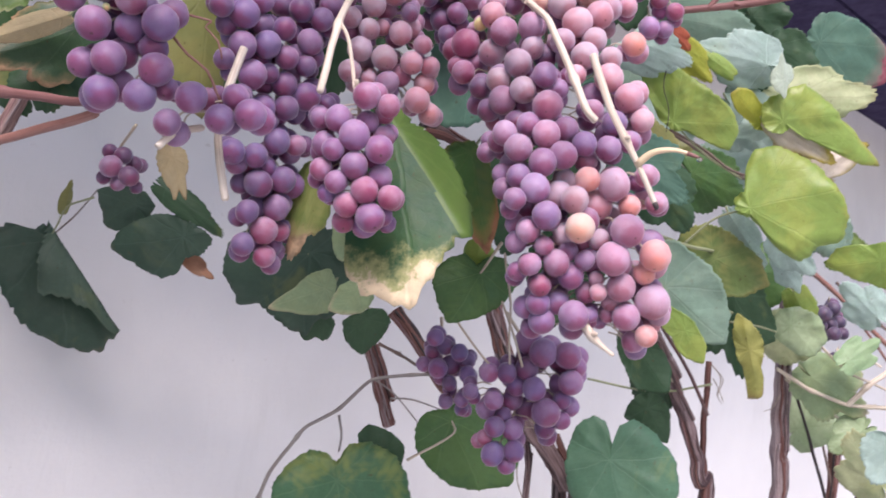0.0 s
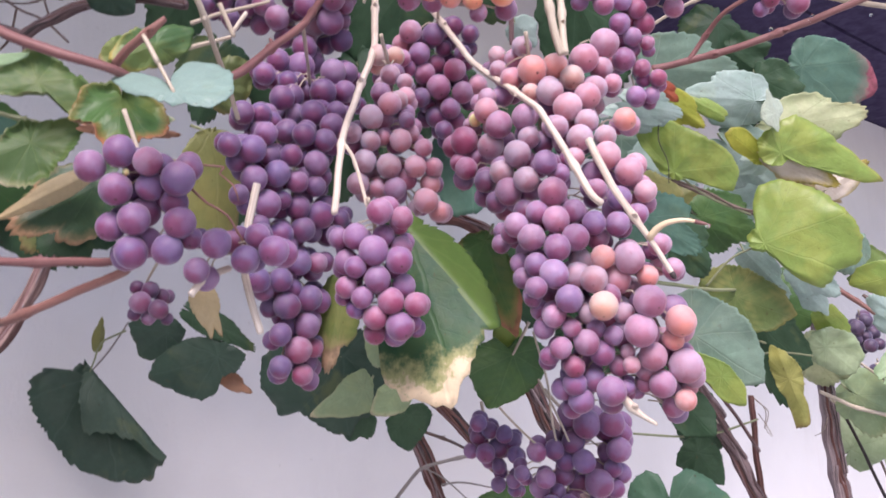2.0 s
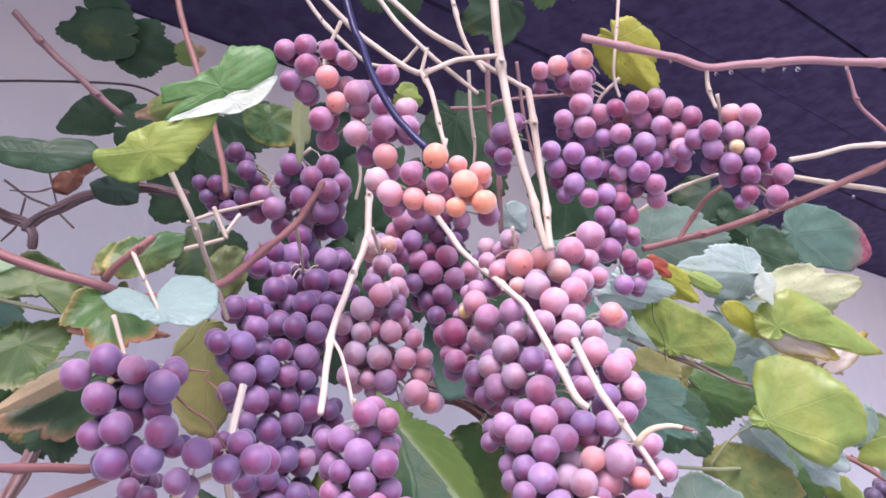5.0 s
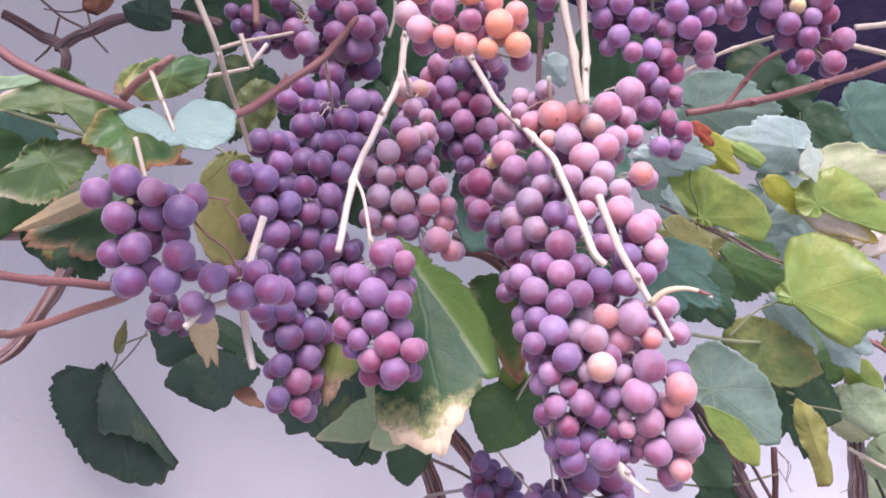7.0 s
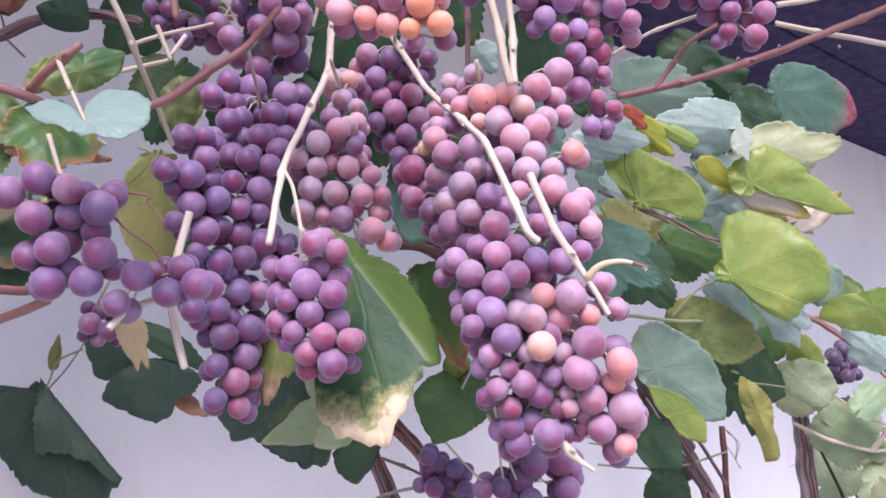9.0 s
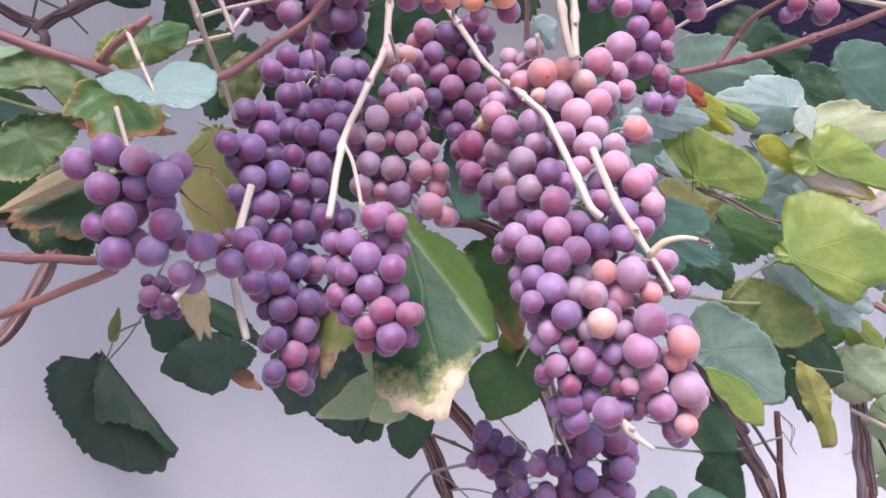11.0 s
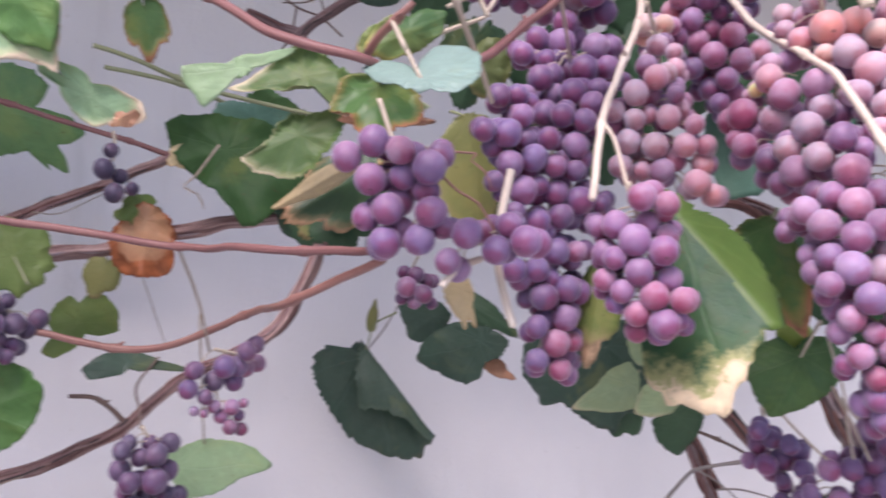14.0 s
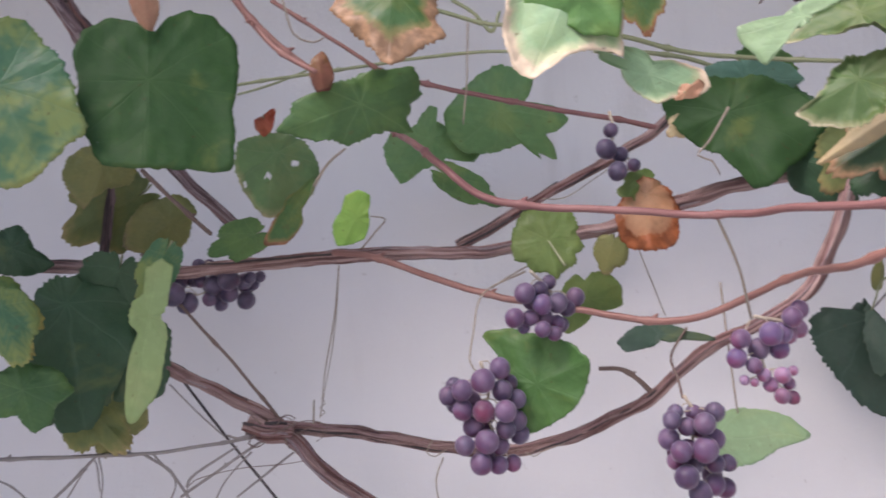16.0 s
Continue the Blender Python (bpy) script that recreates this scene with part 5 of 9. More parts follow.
vine_leaf("dark", "shaded dark leaf under the pink bunch", (0.7109, 0.4992, 1.6350), (0.7340, 0.4751, 1.5891), (-0.813, -0.571, -0.11), 0.0682, 6, 0.08, 0.05, 0.35, seed=34, teeth=0.05, lobes=[(-164, 0.54), (-85, 0.27), (-21, 0.8), (0, 1.0), (29, 0.82), (59, 0.45), (153, 0.38)])
vine_leaf("veingreen", "dull green leaf at the foot of the stems", (1.0933, 0.5091, 1.5541), (1.1341, 0.4627, 1.6109), (-0.826, -0.542, 0.155), 0.0809, 8, 0.1, 0.05, 0.35, seed=35)
vine_leaf("veinpale", "pale crinkled leaf with dark veins", (1.0770, 0.3975, 1.5015), (1.0174, 0.4140, 1.5583), (-0.608, -0.631, -0.481), 0.0795, 12, 0.15, 0.08, 0.35, seed=36)
vine_leaf("palewhite", "pale bluish leaf on the grapevine", (0.9709, 0.3480, 1.5543), (0.9618, 0.3637, 1.5109), (-0.932, -0.358, 0.060), 0.0602, 10, 0.1, 0.06, 0.35, seed=37)
vine_leaf("paleedge", "small grey-green leaf near the far bunch", (1.1990, 0.5365, 1.6311), (1.2465, 0.5069, 1.5561), (-0.782, -0.545, -0.302), 0.0803, 8, 0.1, 0.05, 0.35, seed=38)
vine_leaf("yg", "large yellow-green sunlit leaf", (0.6119, 0.4053, 1.8265), (0.6212, 0.3740, 1.8514), (-0.767, -0.522, -0.372), 0.0994, 4, 0.05, 0.03, 0.35, [(0.6559, 0.4015, 1.8082), (0.7170, 0.3959, 1.7965)], seed=39, teeth=0.05, lobes=[(-171, 0.16), (-100, 0.57), (-92, 0.95), (-85, 1.25), (-67, 1.24), (-51, 1.16), (-29, 0.98), (0, 1.0), (31, 1.24), (49, 1.37), (69, 1.32), (71, 0.85), (78, 0.34)])
vine_leaf("yellow", "yellow leaf with green veins", (0.7207, 0.3802, 1.8484), (0.6927, 0.3928, 1.8750), (-0.677, -0.6, -0.427), 0.0443, 8, 0.1, 0.07, 0.35, seed=40, teeth=0.06, lobes=[(-145, 0.16), (-37, 0.3), (-19, 0.74), (-7, 1.03), (6, 1.03), (19, 0.86), (35, 0.5), (101, 0.17)])
vine_leaf("palewhite", "whitish-blue underside of a vine leaf", (0.7302, 0.3832, 1.9108), (0.6742, 0.4242, 1.9200), (-0.584, -0.711, -0.391), 0.0589, 12, 0.15, 0.06, 0.35, seed=41)
vine_leaf("sage", "grey-green leaf in the shade of a red cane", (0.7309, 0.4928, 1.9862), (0.8080, 0.4352, 1.9784), (-0.573, -0.713, -0.405), 0.0843, 8, 0.1, 0.05, 0.35, seed=42)
vine_leaf("palewhite", "pale grey-blue leaf behind yellow leaves", (0.7310, 0.4171, 1.8753), (0.7768, 0.3926, 1.8312), (-0.705, -0.577, -0.413), 0.0658, 10, 0.1, 0.06, 0.35, seed=43)
vine_leaf("palewhite", "pale leaf behind the lone coral grape", (0.5522, 0.4000, 1.8781), (0.5905, 0.3734, 1.8657), (-0.606, -0.691, -0.394), 0.0328, 10, 0.1, 0.06, 0.35, seed=44)
vine_leaf("yg", "big yellow-green translucent leaf with orange base", (0.6725, 0.3625, 1.7576), (0.7116, 0.3026, 1.7781), (-0.807, -0.574, -0.139), 0.1068, 3, 0.05, 0.03, 0.35, [(0.6687, 0.3932, 1.7496), (0.6604, 0.4181, 1.7271)], seed=45, teeth=0.05, lobes=[(-93, 0.21), (-81, 0.5), (-72, 0.71), (-56, 0.8), (-35, 0.85), (-19, 0.91), (0, 1.0), (19, 1.12), (33, 1.1), (44, 0.9), (60, 0.88), (66, 0.67), (71, 0.47), (73, 0.24), (95, 0.09)])
vine_leaf("yg", "bright lime-yellow leaf, edge curled", (0.7172, 0.3574, 1.8475), (0.7511, 0.3196, 1.8573), (-0.676, -0.68, -0.285), 0.0682, 4, 0.05, 0.03, 0.35, seed=46, teeth=0.05, lobes=[(-86, 0.48), (-69, 0.62), (-52, 0.74), (-25, 0.82), (3, 1.02), (21, 1.51), (31, 2.01), (36, 1.63), (37, 1.24), (42, 0.54), (42, 0.86), (51, 0.18)])
vine_leaf("sliver", "whitish folded leaf edge standing up", (0.7009, 0.3489, 1.8807), (0.6925, 0.3486, 1.9036), (-0.368, -0.918, -0.147), 0.0130, 10, 0.05, 0.03, 0.35, seed=47, teeth=0.02, lobes=[(-173, 0.73), (-151, 0.54), (-20, 0.62), (-1, 1.01), (14, 0.62), (154, 0.27)])
vine_leaf("veinpale", "cream leaf with dark brown veins", (0.7732, 0.3815, 1.8877), (0.8477, 0.3205, 1.9020), (-0.586, -0.773, -0.244), 0.0686, 10, 0.12, 0.08, 0.35, seed=48)
vine_leaf("tealred", "large blue-green leaf with a red blotch", (0.9603, 0.4357, 2.0218), (1.0266, 0.3844, 2.0236), (-0.565, -0.743, -0.359), 0.1271, 5, 0.06, 0.05, 0.35, seed=49, teeth=0.05, lobes=[(-152, 0.23), (-98, 0.39), (-59, 0.5), (-21, 0.72), (0, 1.04), (19, 1.29), (36, 1.09), (55, 0.67), (82, 0.45), (124, 0.23)])
vine_leaf("teal", "dull teal leaf under the eave", (0.9729, 0.4878, 2.0318), (1.0145, 0.4767, 1.9720), (-0.763, -0.469, -0.444), 0.0843, 6, 0.08, 0.06, 0.35, seed=50, teeth=0.06, lobes=[(-134, 0.3), (-68, 0.45), (-27, 0.76), (2, 1.0), (29, 0.73), (68, 0.48), (132, 0.32)])
vine_leaf("dark", "dark leaf in the shade of canes", (0.8722, 0.4894, 2.0797), (0.8504, 0.5174, 2.0344), (-0.696, -0.711, -0.104), 0.0803, 8, 0.1, 0.05, 0.35, seed=51)
vine_leaf("sage", "large pale sage-green leaf underside", (0.5762, 0.3797, 1.6760), (0.6168, 0.3483, 1.6357), (-0.714, -0.672, -0.197), 0.0832, 3, 0.05, 0.03, 0.35, seed=52, teeth=0.05, lobes=[(-170, 0.45), (-145, 0.57), (-125, 0.6), (-98, 0.53), (-67, 0.6), (-45, 0.69), (-30, 0.76), (-17, 0.86), (0, 1.0), (14, 0.85), (21, 0.63), (40, 0.33), (96, 0.24), (133, 0.25)])
vine_leaf("yg", "narrow yellow-green leaf fold", (0.5859, 0.3678, 1.6424), (0.6029, 0.3592, 1.6179), (-0.757, -0.565, -0.329), 0.0260, 3, 0.05, 0.03, 0.35, seed=53, teeth=0.03, lobes=[(-160, 0.52), (-58, 0.4), (-20, 0.76), (1, 1.02), (25, 0.74), (86, 0.35), (167, 1.04)])
vine_leaf("speckle", "olive-green leaf with yellow-brown speckles", (0.6857, 0.4015, 1.7159), (0.7291, 0.3732, 1.6930), (-0.622, -0.733, -0.275), 0.0627, 5, 0.08, 0.06, 0.35, seed=54, teeth=0.07, lobes=[(-169, 0.72), (-134, 0.59), (-59, 0.52), (-26, 0.79), (-5, 1.0), (16, 0.84), (40, 0.67), (63, 0.4), (147, 0.35), (165, 0.67)])
vine_leaf("palewhite", "small whitish leaf underside", (0.7007, 0.3933, 1.7534), (0.7352, 0.3770, 1.7118), (-0.715, -0.601, -0.357), 0.0305, 14, 0.12, 0.06, 0.35, seed=55)
vine_leaf("palewhite", "small bluish-white leaf on the grapevine", (0.8399, 0.4091, 1.7240), (0.8578, 0.4014, 1.7036), (-0.681, -0.639, -0.357), 0.0352, 10, 0.1, 0.05, 0.35, seed=56, teeth=0.05, lobes=[(-177, 0.85), (-121, 0.51), (-62, 0.54), (-18, 0.78), (1, 1.03), (11, 0.64), (72, 0.5), (129, 0.42), (163, 0.75)])
vine_leaf("deadyellow", "hanging yellow leaf with brown spots, folded lengthwise", (0.8238, 0.4375, 1.6422), (0.8431, 0.4341, 1.5913), (-0.836, -0.469, -0.285), 0.0296, 14, 0.2, 0.12, 0.35, seed=57, teeth=0.06, lobes=[(-176, 0.58), (-143, 0.38), (-78, 0.27), (-23, 0.39), (-11, 0.75), (-4, 0.99), (12, 1.03), (15, 0.7), (28, 0.39), (102, 0.25), (153, 0.48), (173, 0.73)])
vine_leaf("veinpale", "pale green leaf with dark veins", (0.9936, 0.4957, 1.6741), (1.0524, 0.4580, 1.6432), (-0.611, -0.755, -0.240), 0.0669, 10, 0.1, 0.06, 0.35, seed=58)
vine_leaf("dark", "dark green leaf deep behind", (0.8952, 0.4991, 1.7074), (0.9304, 0.4959, 1.6101), (-0.809, -0.519, -0.276), 0.0890, 8, 0.1, 0.05, 0.35, seed=59)
vine_leaf("dark", "dark leaf behind the curled tendril", (0.6025, 0.4133, 1.7712), (0.6370, 0.3962, 1.7326), (-0.688, -0.647, -0.328), 0.0578, 8, 0.1, 0.05, 0.35, seed=60)
vine_leaf("olive", "brownish olive leaf in shade", (0.5833, 0.4187, 1.8093), (0.6211, 0.3978, 1.7754), (-0.671, -0.657, -0.345), 0.0433, 10, 0.1, 0.06, 0.35, seed=61)
vine_leaf("green", "shaded green leaf below sunlit ones", (0.6970, 0.4358, 1.8017), (0.7459, 0.4035, 1.7795), (-0.618, -0.719, -0.318), 0.0642, 10, 0.1, 0.05, 0.35, seed=62)
vine_leaf("dark", "dark green leaf beside woody stem", (0.8126, 0.5460, 1.6190), (0.8357, 0.5484, 1.5371), (-0.777, -0.584, -0.236), 0.0554, 10, 0.1, 0.05, 0.35, seed=63)
vine_leaf("yg", "yellow-green leaf scrap on the grapevine", (0.9551, 0.4517, 1.7122), (0.9848, 0.4397, 1.6679), (-0.757, -0.544, -0.361), 0.0381, 10, 0.1, 0.05, 0.35, seed=64)
vine_leaf("ygbig", "bright yellow-green leaf folded along a white ridge", (0.1049, 0.3173, 1.8407), (0.0835, 0.3284, 1.8368), (-0.387, -0.859, -0.334), 0.0354, 8, 0.1, 0.07, 0.35, seed=65, teeth=0.03, lobes=[(-162, 0.71), (-140, 0.63), (-113, 0.52), (-78, 0.55), (-53, 0.71), (-36, 0.81), (-19, 0.92), (-7, 1.03), (3, 1.01), (10, 0.88), (11, 0.59), (28, 0.46), (48, 0.49), (89, 0.47), (127, 0.7), (146, 1.0), (153, 1.36), (156, 1.51), (160, 1.37), (168, 1.16), (179, 0.88)])
vine_leaf("mid", "fresh green leaf standing up, pale at its edge", (0.1343, 0.3071, 1.8792), (0.1129, 0.3239, 1.8633), (-0.436, -0.845, -0.309), 0.0542, 5, 0.06, 0.04, 0.35, seed=66, teeth=0.04, lobes=[(-177, 0.98), (-167, 0.82), (-148, 0.59), (-139, 0.42), (-80, 0.21), (-20, 0.44), (-10, 0.7), (-1, 1.03), (12, 0.63), (13, 0.94), (31, 0.92), (34, 0.8), (43, 0.46), (111, 0.35), (132, 0.7), (168, 1.0)])
vine_leaf("sliver", "white folded ridge of a leaf", (0.1379, 0.2972, 1.8672), (0.1540, 0.2897, 1.8820), (-0.423, -0.906, 0.003), 0.0063, 5, 0.04, 0.03, 0.35, seed=67, teeth=0.02, lobes=[(-167, 1.0), (-161, 1.66), (-156, 0.92), (-126, 0.28), (-10, 0.37), (-5, 0.9), (-1, 1.1), (12, 0.81), (68, 0.27), (178, 0.46)])
vine_leaf("dark", "green leaf seen from its edge", (0.1049, 0.5200, 1.9304), (0.0738, 0.5325, 1.9310), (-0.373, -0.919, -0.124), 0.0313, 6, 0.1, 0.06, 0.35, seed=68, teeth=0.03, lobes=[(-180, 1.04), (-165, 0.75), (-119, 0.45), (-61, 0.4), (-16, 0.82), (14, 1.04), (42, 0.42), (108, 0.3), (142, 0.64), (155, 0.96), (167, 1.07)])
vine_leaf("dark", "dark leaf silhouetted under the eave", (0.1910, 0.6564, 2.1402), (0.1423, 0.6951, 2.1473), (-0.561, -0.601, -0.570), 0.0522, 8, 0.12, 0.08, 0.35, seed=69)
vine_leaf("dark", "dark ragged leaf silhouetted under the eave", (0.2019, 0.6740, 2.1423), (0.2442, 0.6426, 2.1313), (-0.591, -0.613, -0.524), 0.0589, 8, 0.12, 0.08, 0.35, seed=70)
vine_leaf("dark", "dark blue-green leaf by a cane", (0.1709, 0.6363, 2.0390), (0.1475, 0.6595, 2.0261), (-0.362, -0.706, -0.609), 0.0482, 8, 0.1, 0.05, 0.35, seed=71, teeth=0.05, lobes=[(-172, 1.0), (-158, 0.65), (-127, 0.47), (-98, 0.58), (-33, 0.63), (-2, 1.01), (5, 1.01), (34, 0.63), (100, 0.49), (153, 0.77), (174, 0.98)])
vine_leaf("darkblue", "small dark blue-green leaf", (0.1769, 0.5890, 1.9492), (0.1604, 0.5980, 1.9528), (-0.49, -0.684, -0.54), 0.0331, 8, 0.1, 0.05, 0.35, seed=72, teeth=0.03, lobes=[(-158, 1.02), (-103, 0.7), (-36, 0.93), (2, 1.05), (45, 0.66), (133, 1.08)])
vine_leaf("brown", "red-brown withered leaf on the grapevine", (0.1345, 0.5495, 1.9324), (0.1294, 0.5574, 1.9203), (-0.237, -0.857, -0.458), 0.0261, 15, 0.2, 0.1, 0.35, seed=73, teeth=0.05, lobes=[(-160, 1.52), (-130, 0.5), (-16, 0.91), (18, 1.15), (48, 0.93), (152, 0.44)])
vine_leaf("greentan", "scorched cream and brown leaf", (0.1891, 0.5055, 1.9868), (0.1662, 0.5281, 1.9806), (-0.491, -0.654, -0.575), 0.0207, 15, 0.2, 0.1, 0.35, seed=74)
vine_leaf("yelrim", "dark green leaf with yellow margin", (0.2610, 0.4969, 1.9918), (0.2701, 0.4982, 1.9714), (-0.6, -0.735, -0.315), 0.0618, 10, 0.1, 0.05, 0.35, seed=75, teeth=0.06, lobes=[(-174, 0.67), (-93, 1.0), (-24, 1.15), (0, 1.0), (37, 0.83), (84, 0.9), (132, 1.07)])
vine_leaf("sagestrip", "narrow sage-green hanging leaf", (0.2149, 0.3692, 1.9309), (0.2209, 0.3823, 1.8917), (-0.622, -0.708, -0.333), 0.0125, 30, 0.1, 0.03, 0.05, seed=76)
vine_leaf("yellow", "lemon-yellow leaf on the mauve cane", (0.4176, 0.2738, 2.0006), (0.4457, 0.2673, 1.9626), (-0.753, -0.451, -0.479), 0.0441, 10, 0.12, 0.05, 0.35, seed=77)
vine_leaf("palewhite", "pale leaf in the fork of twigs", (0.4175, 0.3989, 1.9129), (0.4315, 0.3944, 1.8967), (-0.665, -0.631, -0.399), 0.0265, 10, 0.1, 0.05, 0.35, seed=78)
vine_leaf("greentan", "small scorched leaf under the eave", (0.2276, 0.6011, 2.1009), (0.2445, 0.5855, 2.1030), (-0.498, -0.623, -0.603), 0.0251, 10, 0.1, 0.05, 0.35, seed=79)
vine_leaf("yg", "yellow leaf scrap behind the blue tie", (0.3051, 0.3839, 1.9727), (0.3183, 0.3760, 1.9653), (-0.634, -0.605, -0.482), 0.0221, 10, 0.1, 0.05, 0.35, seed=80)
vine_leaf("deep", "large heart-shaped dark green leaf", (-0.3296, 0.5579, 1.8377), (-0.3256, 0.5479, 1.7724), (0.307, -0.938, 0.162), 0.1067, 4, 0.04, 0.03, 0.35, seed=81, teeth=0.03, lobes=[(-175, 0.52), (-166, 0.77), (-155, 0.96), (-139, 1.03), (-123, 1.03), (-106, 0.94), (-72, 0.88), (-53, 1.09), (-41, 1.27), (-23, 1.07), (0, 1.0), (23, 1.04), (37, 0.89), (57, 0.75), (86, 0.67), (110, 0.78), (131, 0.83), (149, 0.81), (165, 0.68), (178, 0.51)])
vine_leaf("mottled", "large green leaf with yellow mottled veins", (-0.4093, 0.5140, 1.8217), (-0.3766, 0.5169, 1.7666), (0.275, -0.955, 0.113), 0.1009, 6, 0.06, 0.05, 0.35, seed=82, teeth=0.07, lobes=[(-151, 0.71), (-135, 0.78), (-109, 0.65), (-85, 0.67), (-54, 0.76), (-32, 0.97), (-18, 0.91), (0, 1.0), (13, 1.08), (38, 1.07), (88, 0.61), (166, 0.64)])
vine_leaf("olive", "olive leaf with pale margin", (-0.4450, 0.7335, 1.8287), (-0.4635, 0.7379, 1.7883), (0.415, -0.864, -0.284), 0.0752, 10, 0.1, 0.08, 0.35, seed=83, teeth=0.08, lobes=[(-141, 0.49), (-103, 0.61), (-76, 0.65), (-27, 0.52), (-3, 0.72), (0, 1.0), (23, 0.89), (45, 0.86), (71, 0.72), (98, 0.53), (166, 0.4)])
vine_leaf("olivedark", "dull olive leaf in shade", (-0.4401, 0.7876, 1.8093), (-0.5107, 0.7884, 1.7711), (0.178, -0.921, -0.347), 0.0803, 8, 0.1, 0.06, 0.35, seed=84)
vine_leaf("olive", "dim olive leaf beside a bark stem", (-0.4088, 0.7936, 1.7850), (-0.4382, 0.7875, 1.7606), (0.364, -0.907, -0.213), 0.0856, 8, 0.1, 0.06, 0.35, seed=85, teeth=0.07, lobes=[(-168, 0.72), (-142, 0.53), (-91, 0.63), (-51, 0.83), (-11, 1.0), (9, 1.27), (34, 1.01), (73, 0.79), (117, 0.63), (139, 0.73), (168, 0.73)])
vine_leaf("green", "drooping green leaf, folded over a cane", (-0.1913, 0.5998, 1.8296), (-0.2426, 0.5865, 1.8050), (0.351, -0.904, -0.244), 0.0592, 4, 0.12, 0.06, 0.35, seed=86, teeth=0.07, lobes=[(-174, 0.8), (-166, 0.81), (-158, 0.67), (-138, 0.64), (-129, 0.77), (-112, 0.49), (-86, 0.43), (-67, 0.48), (-46, 0.57), (-30, 0.58), (-17, 0.76), (-4, 0.92), (3, 1.09), (13, 0.87), (21, 0.82), (35, 0.56), (86, 0.3), (154, 0.54), (169, 0.81)])
vine_leaf("soft", "deeply lobed mid-green leaf against the wall", (-0.0961, 0.8012, 1.8846), (-0.0283, 0.8052, 1.8730), (0.003, -0.951, -0.309), 0.1150, 6, 0.1, 0.05, 0.35, seed=87, teeth=0.05, lobes=[(-164, 0.58), (-123, 0.55), (-98, 0.62), (-70, 0.64), (-48, 0.64), (-35, 0.5), (-25, 0.39), (-18, 0.56), (-11, 0.81), (0, 1.0), (10, 0.9), (18, 0.75), (26, 0.98), (32, 1.11), (38, 0.81), (38, 1.03), (47, 0.57), (61, 0.55), (89, 0.6), (124, 0.76), (146, 0.78), (169, 0.74)])
vine_leaf("soft", "green leaf with a pointed lobe", (-0.1626, 0.8198, 1.8635), (-0.1906, 0.8185, 1.8204), (0.213, -0.971, -0.11), 0.1008, 5, 0.06, 0.05, 0.35, seed=88, teeth=0.06, lobes=[(-138, 0.58), (-112, 1.05), (-98, 0.95), (-76, 0.47), (-21, 0.57), (0, 1.0), (20, 0.94), (47, 0.89), (66, 0.74), (104, 0.38), (149, 0.67), (162, 0.65), (167, 0.38)])
vine_leaf("lime", "small bright lime-green leaf", (-0.1979, 0.6120, 1.7472), (-0.2092, 0.6136, 1.7279), (0.182, -0.966, -0.185), 0.0337, 5, 0.05, 0.04, 0.35, seed=89, teeth=0.04, lobes=[(-179, 0.89), (-149, 0.46), (-51, 0.7), (6, 1.04), (43, 0.79), (93, 0.54), (129, 0.83), (156, 0.93)])
vine_leaf("holey", "dull green worm-eaten leaf", (-0.2683, 0.6578, 1.8113), (-0.2789, 0.6656, 1.7610), (0.28, -0.938, -0.204), 0.0728, 5, 0.06, 0.05, 0.35, seed=90, teeth=0.06, lobes=[(-123, 0.46), (-79, 0.69), (-47, 0.84), (-20, 0.95), (0, 1.0), (28, 0.78), (57, 0.67), (94, 0.59), (117, 0.41)])
vine_leaf("brownrim", "narrow green leaf with brown edge", (-0.2537, 0.6464, 1.7613), (-0.2739, 0.6494, 1.7368), (-0.077, -0.995, -0.059), 0.0342, 8, 0.06, 0.06, 0.35, seed=91, teeth=0.04, lobes=[(-172, 0.67), (-140, 0.3), (-53, 0.56), (-24, 0.82), (3, 1.04), (12, 0.72), (64, 0.22), (162, 0.57), (175, 1.01)])
vine_leaf("green", "small green leaf behind a cane", (-0.2997, 0.7048, 1.7553), (-0.3399, 0.7042, 1.7399), (0.107, -0.964, -0.245), 0.0351, 8, 0.1, 0.05, 0.35, seed=92)
vine_leaf("olivegreen", "rounded olive-green leaf on the grapevine", (-0.0613, 0.6445, 1.7331), (-0.0562, 0.6450, 1.7042), (-0.01, -1.0, -0.018), 0.0558, 5, 0.08, 0.04, 0.35, [(-0.0502, 0.6383, 1.7131)], seed=93, teeth=0.1, lobes=[(-163, 0.85), (-133, 0.99), (-107, 0.87), (-89, 0.74), (-69, 0.93), (-51, 0.78), (-40, 0.92), (-17, 0.86), (0, 1.01), (17, 0.79), (39, 0.91), (54, 0.78), (71, 0.97), (89, 0.94), (120, 0.92), (152, 0.99), (175, 0.95)])
vine_leaf("olive", "little yellowish olive leaf", (-0.0035, 0.7285, 1.7426), (-0.0123, 0.7320, 1.7159), (-0.107, -0.990, -0.094), 0.0309, 8, 0.08, 0.04, 0.35, seed=94)
vine_leaf("olivegreen", "dim olive leaf close to the wall", (-0.0201, 0.7942, 1.7032), (-0.0413, 0.7972, 1.6735), (-0.063, -0.996, -0.057), 0.0712, 5, 0.08, 0.05, 0.35, seed=95, teeth=0.06, lobes=[(-178, 0.82), (-145, 0.88), (-113, 0.88), (-96, 0.61), (-64, 0.32), (-27, 0.65), (-5, 1.0), (12, 1.07), (25, 0.65), (60, 0.69), (92, 0.67), (122, 0.66), (138, 0.45), (155, 0.65)])
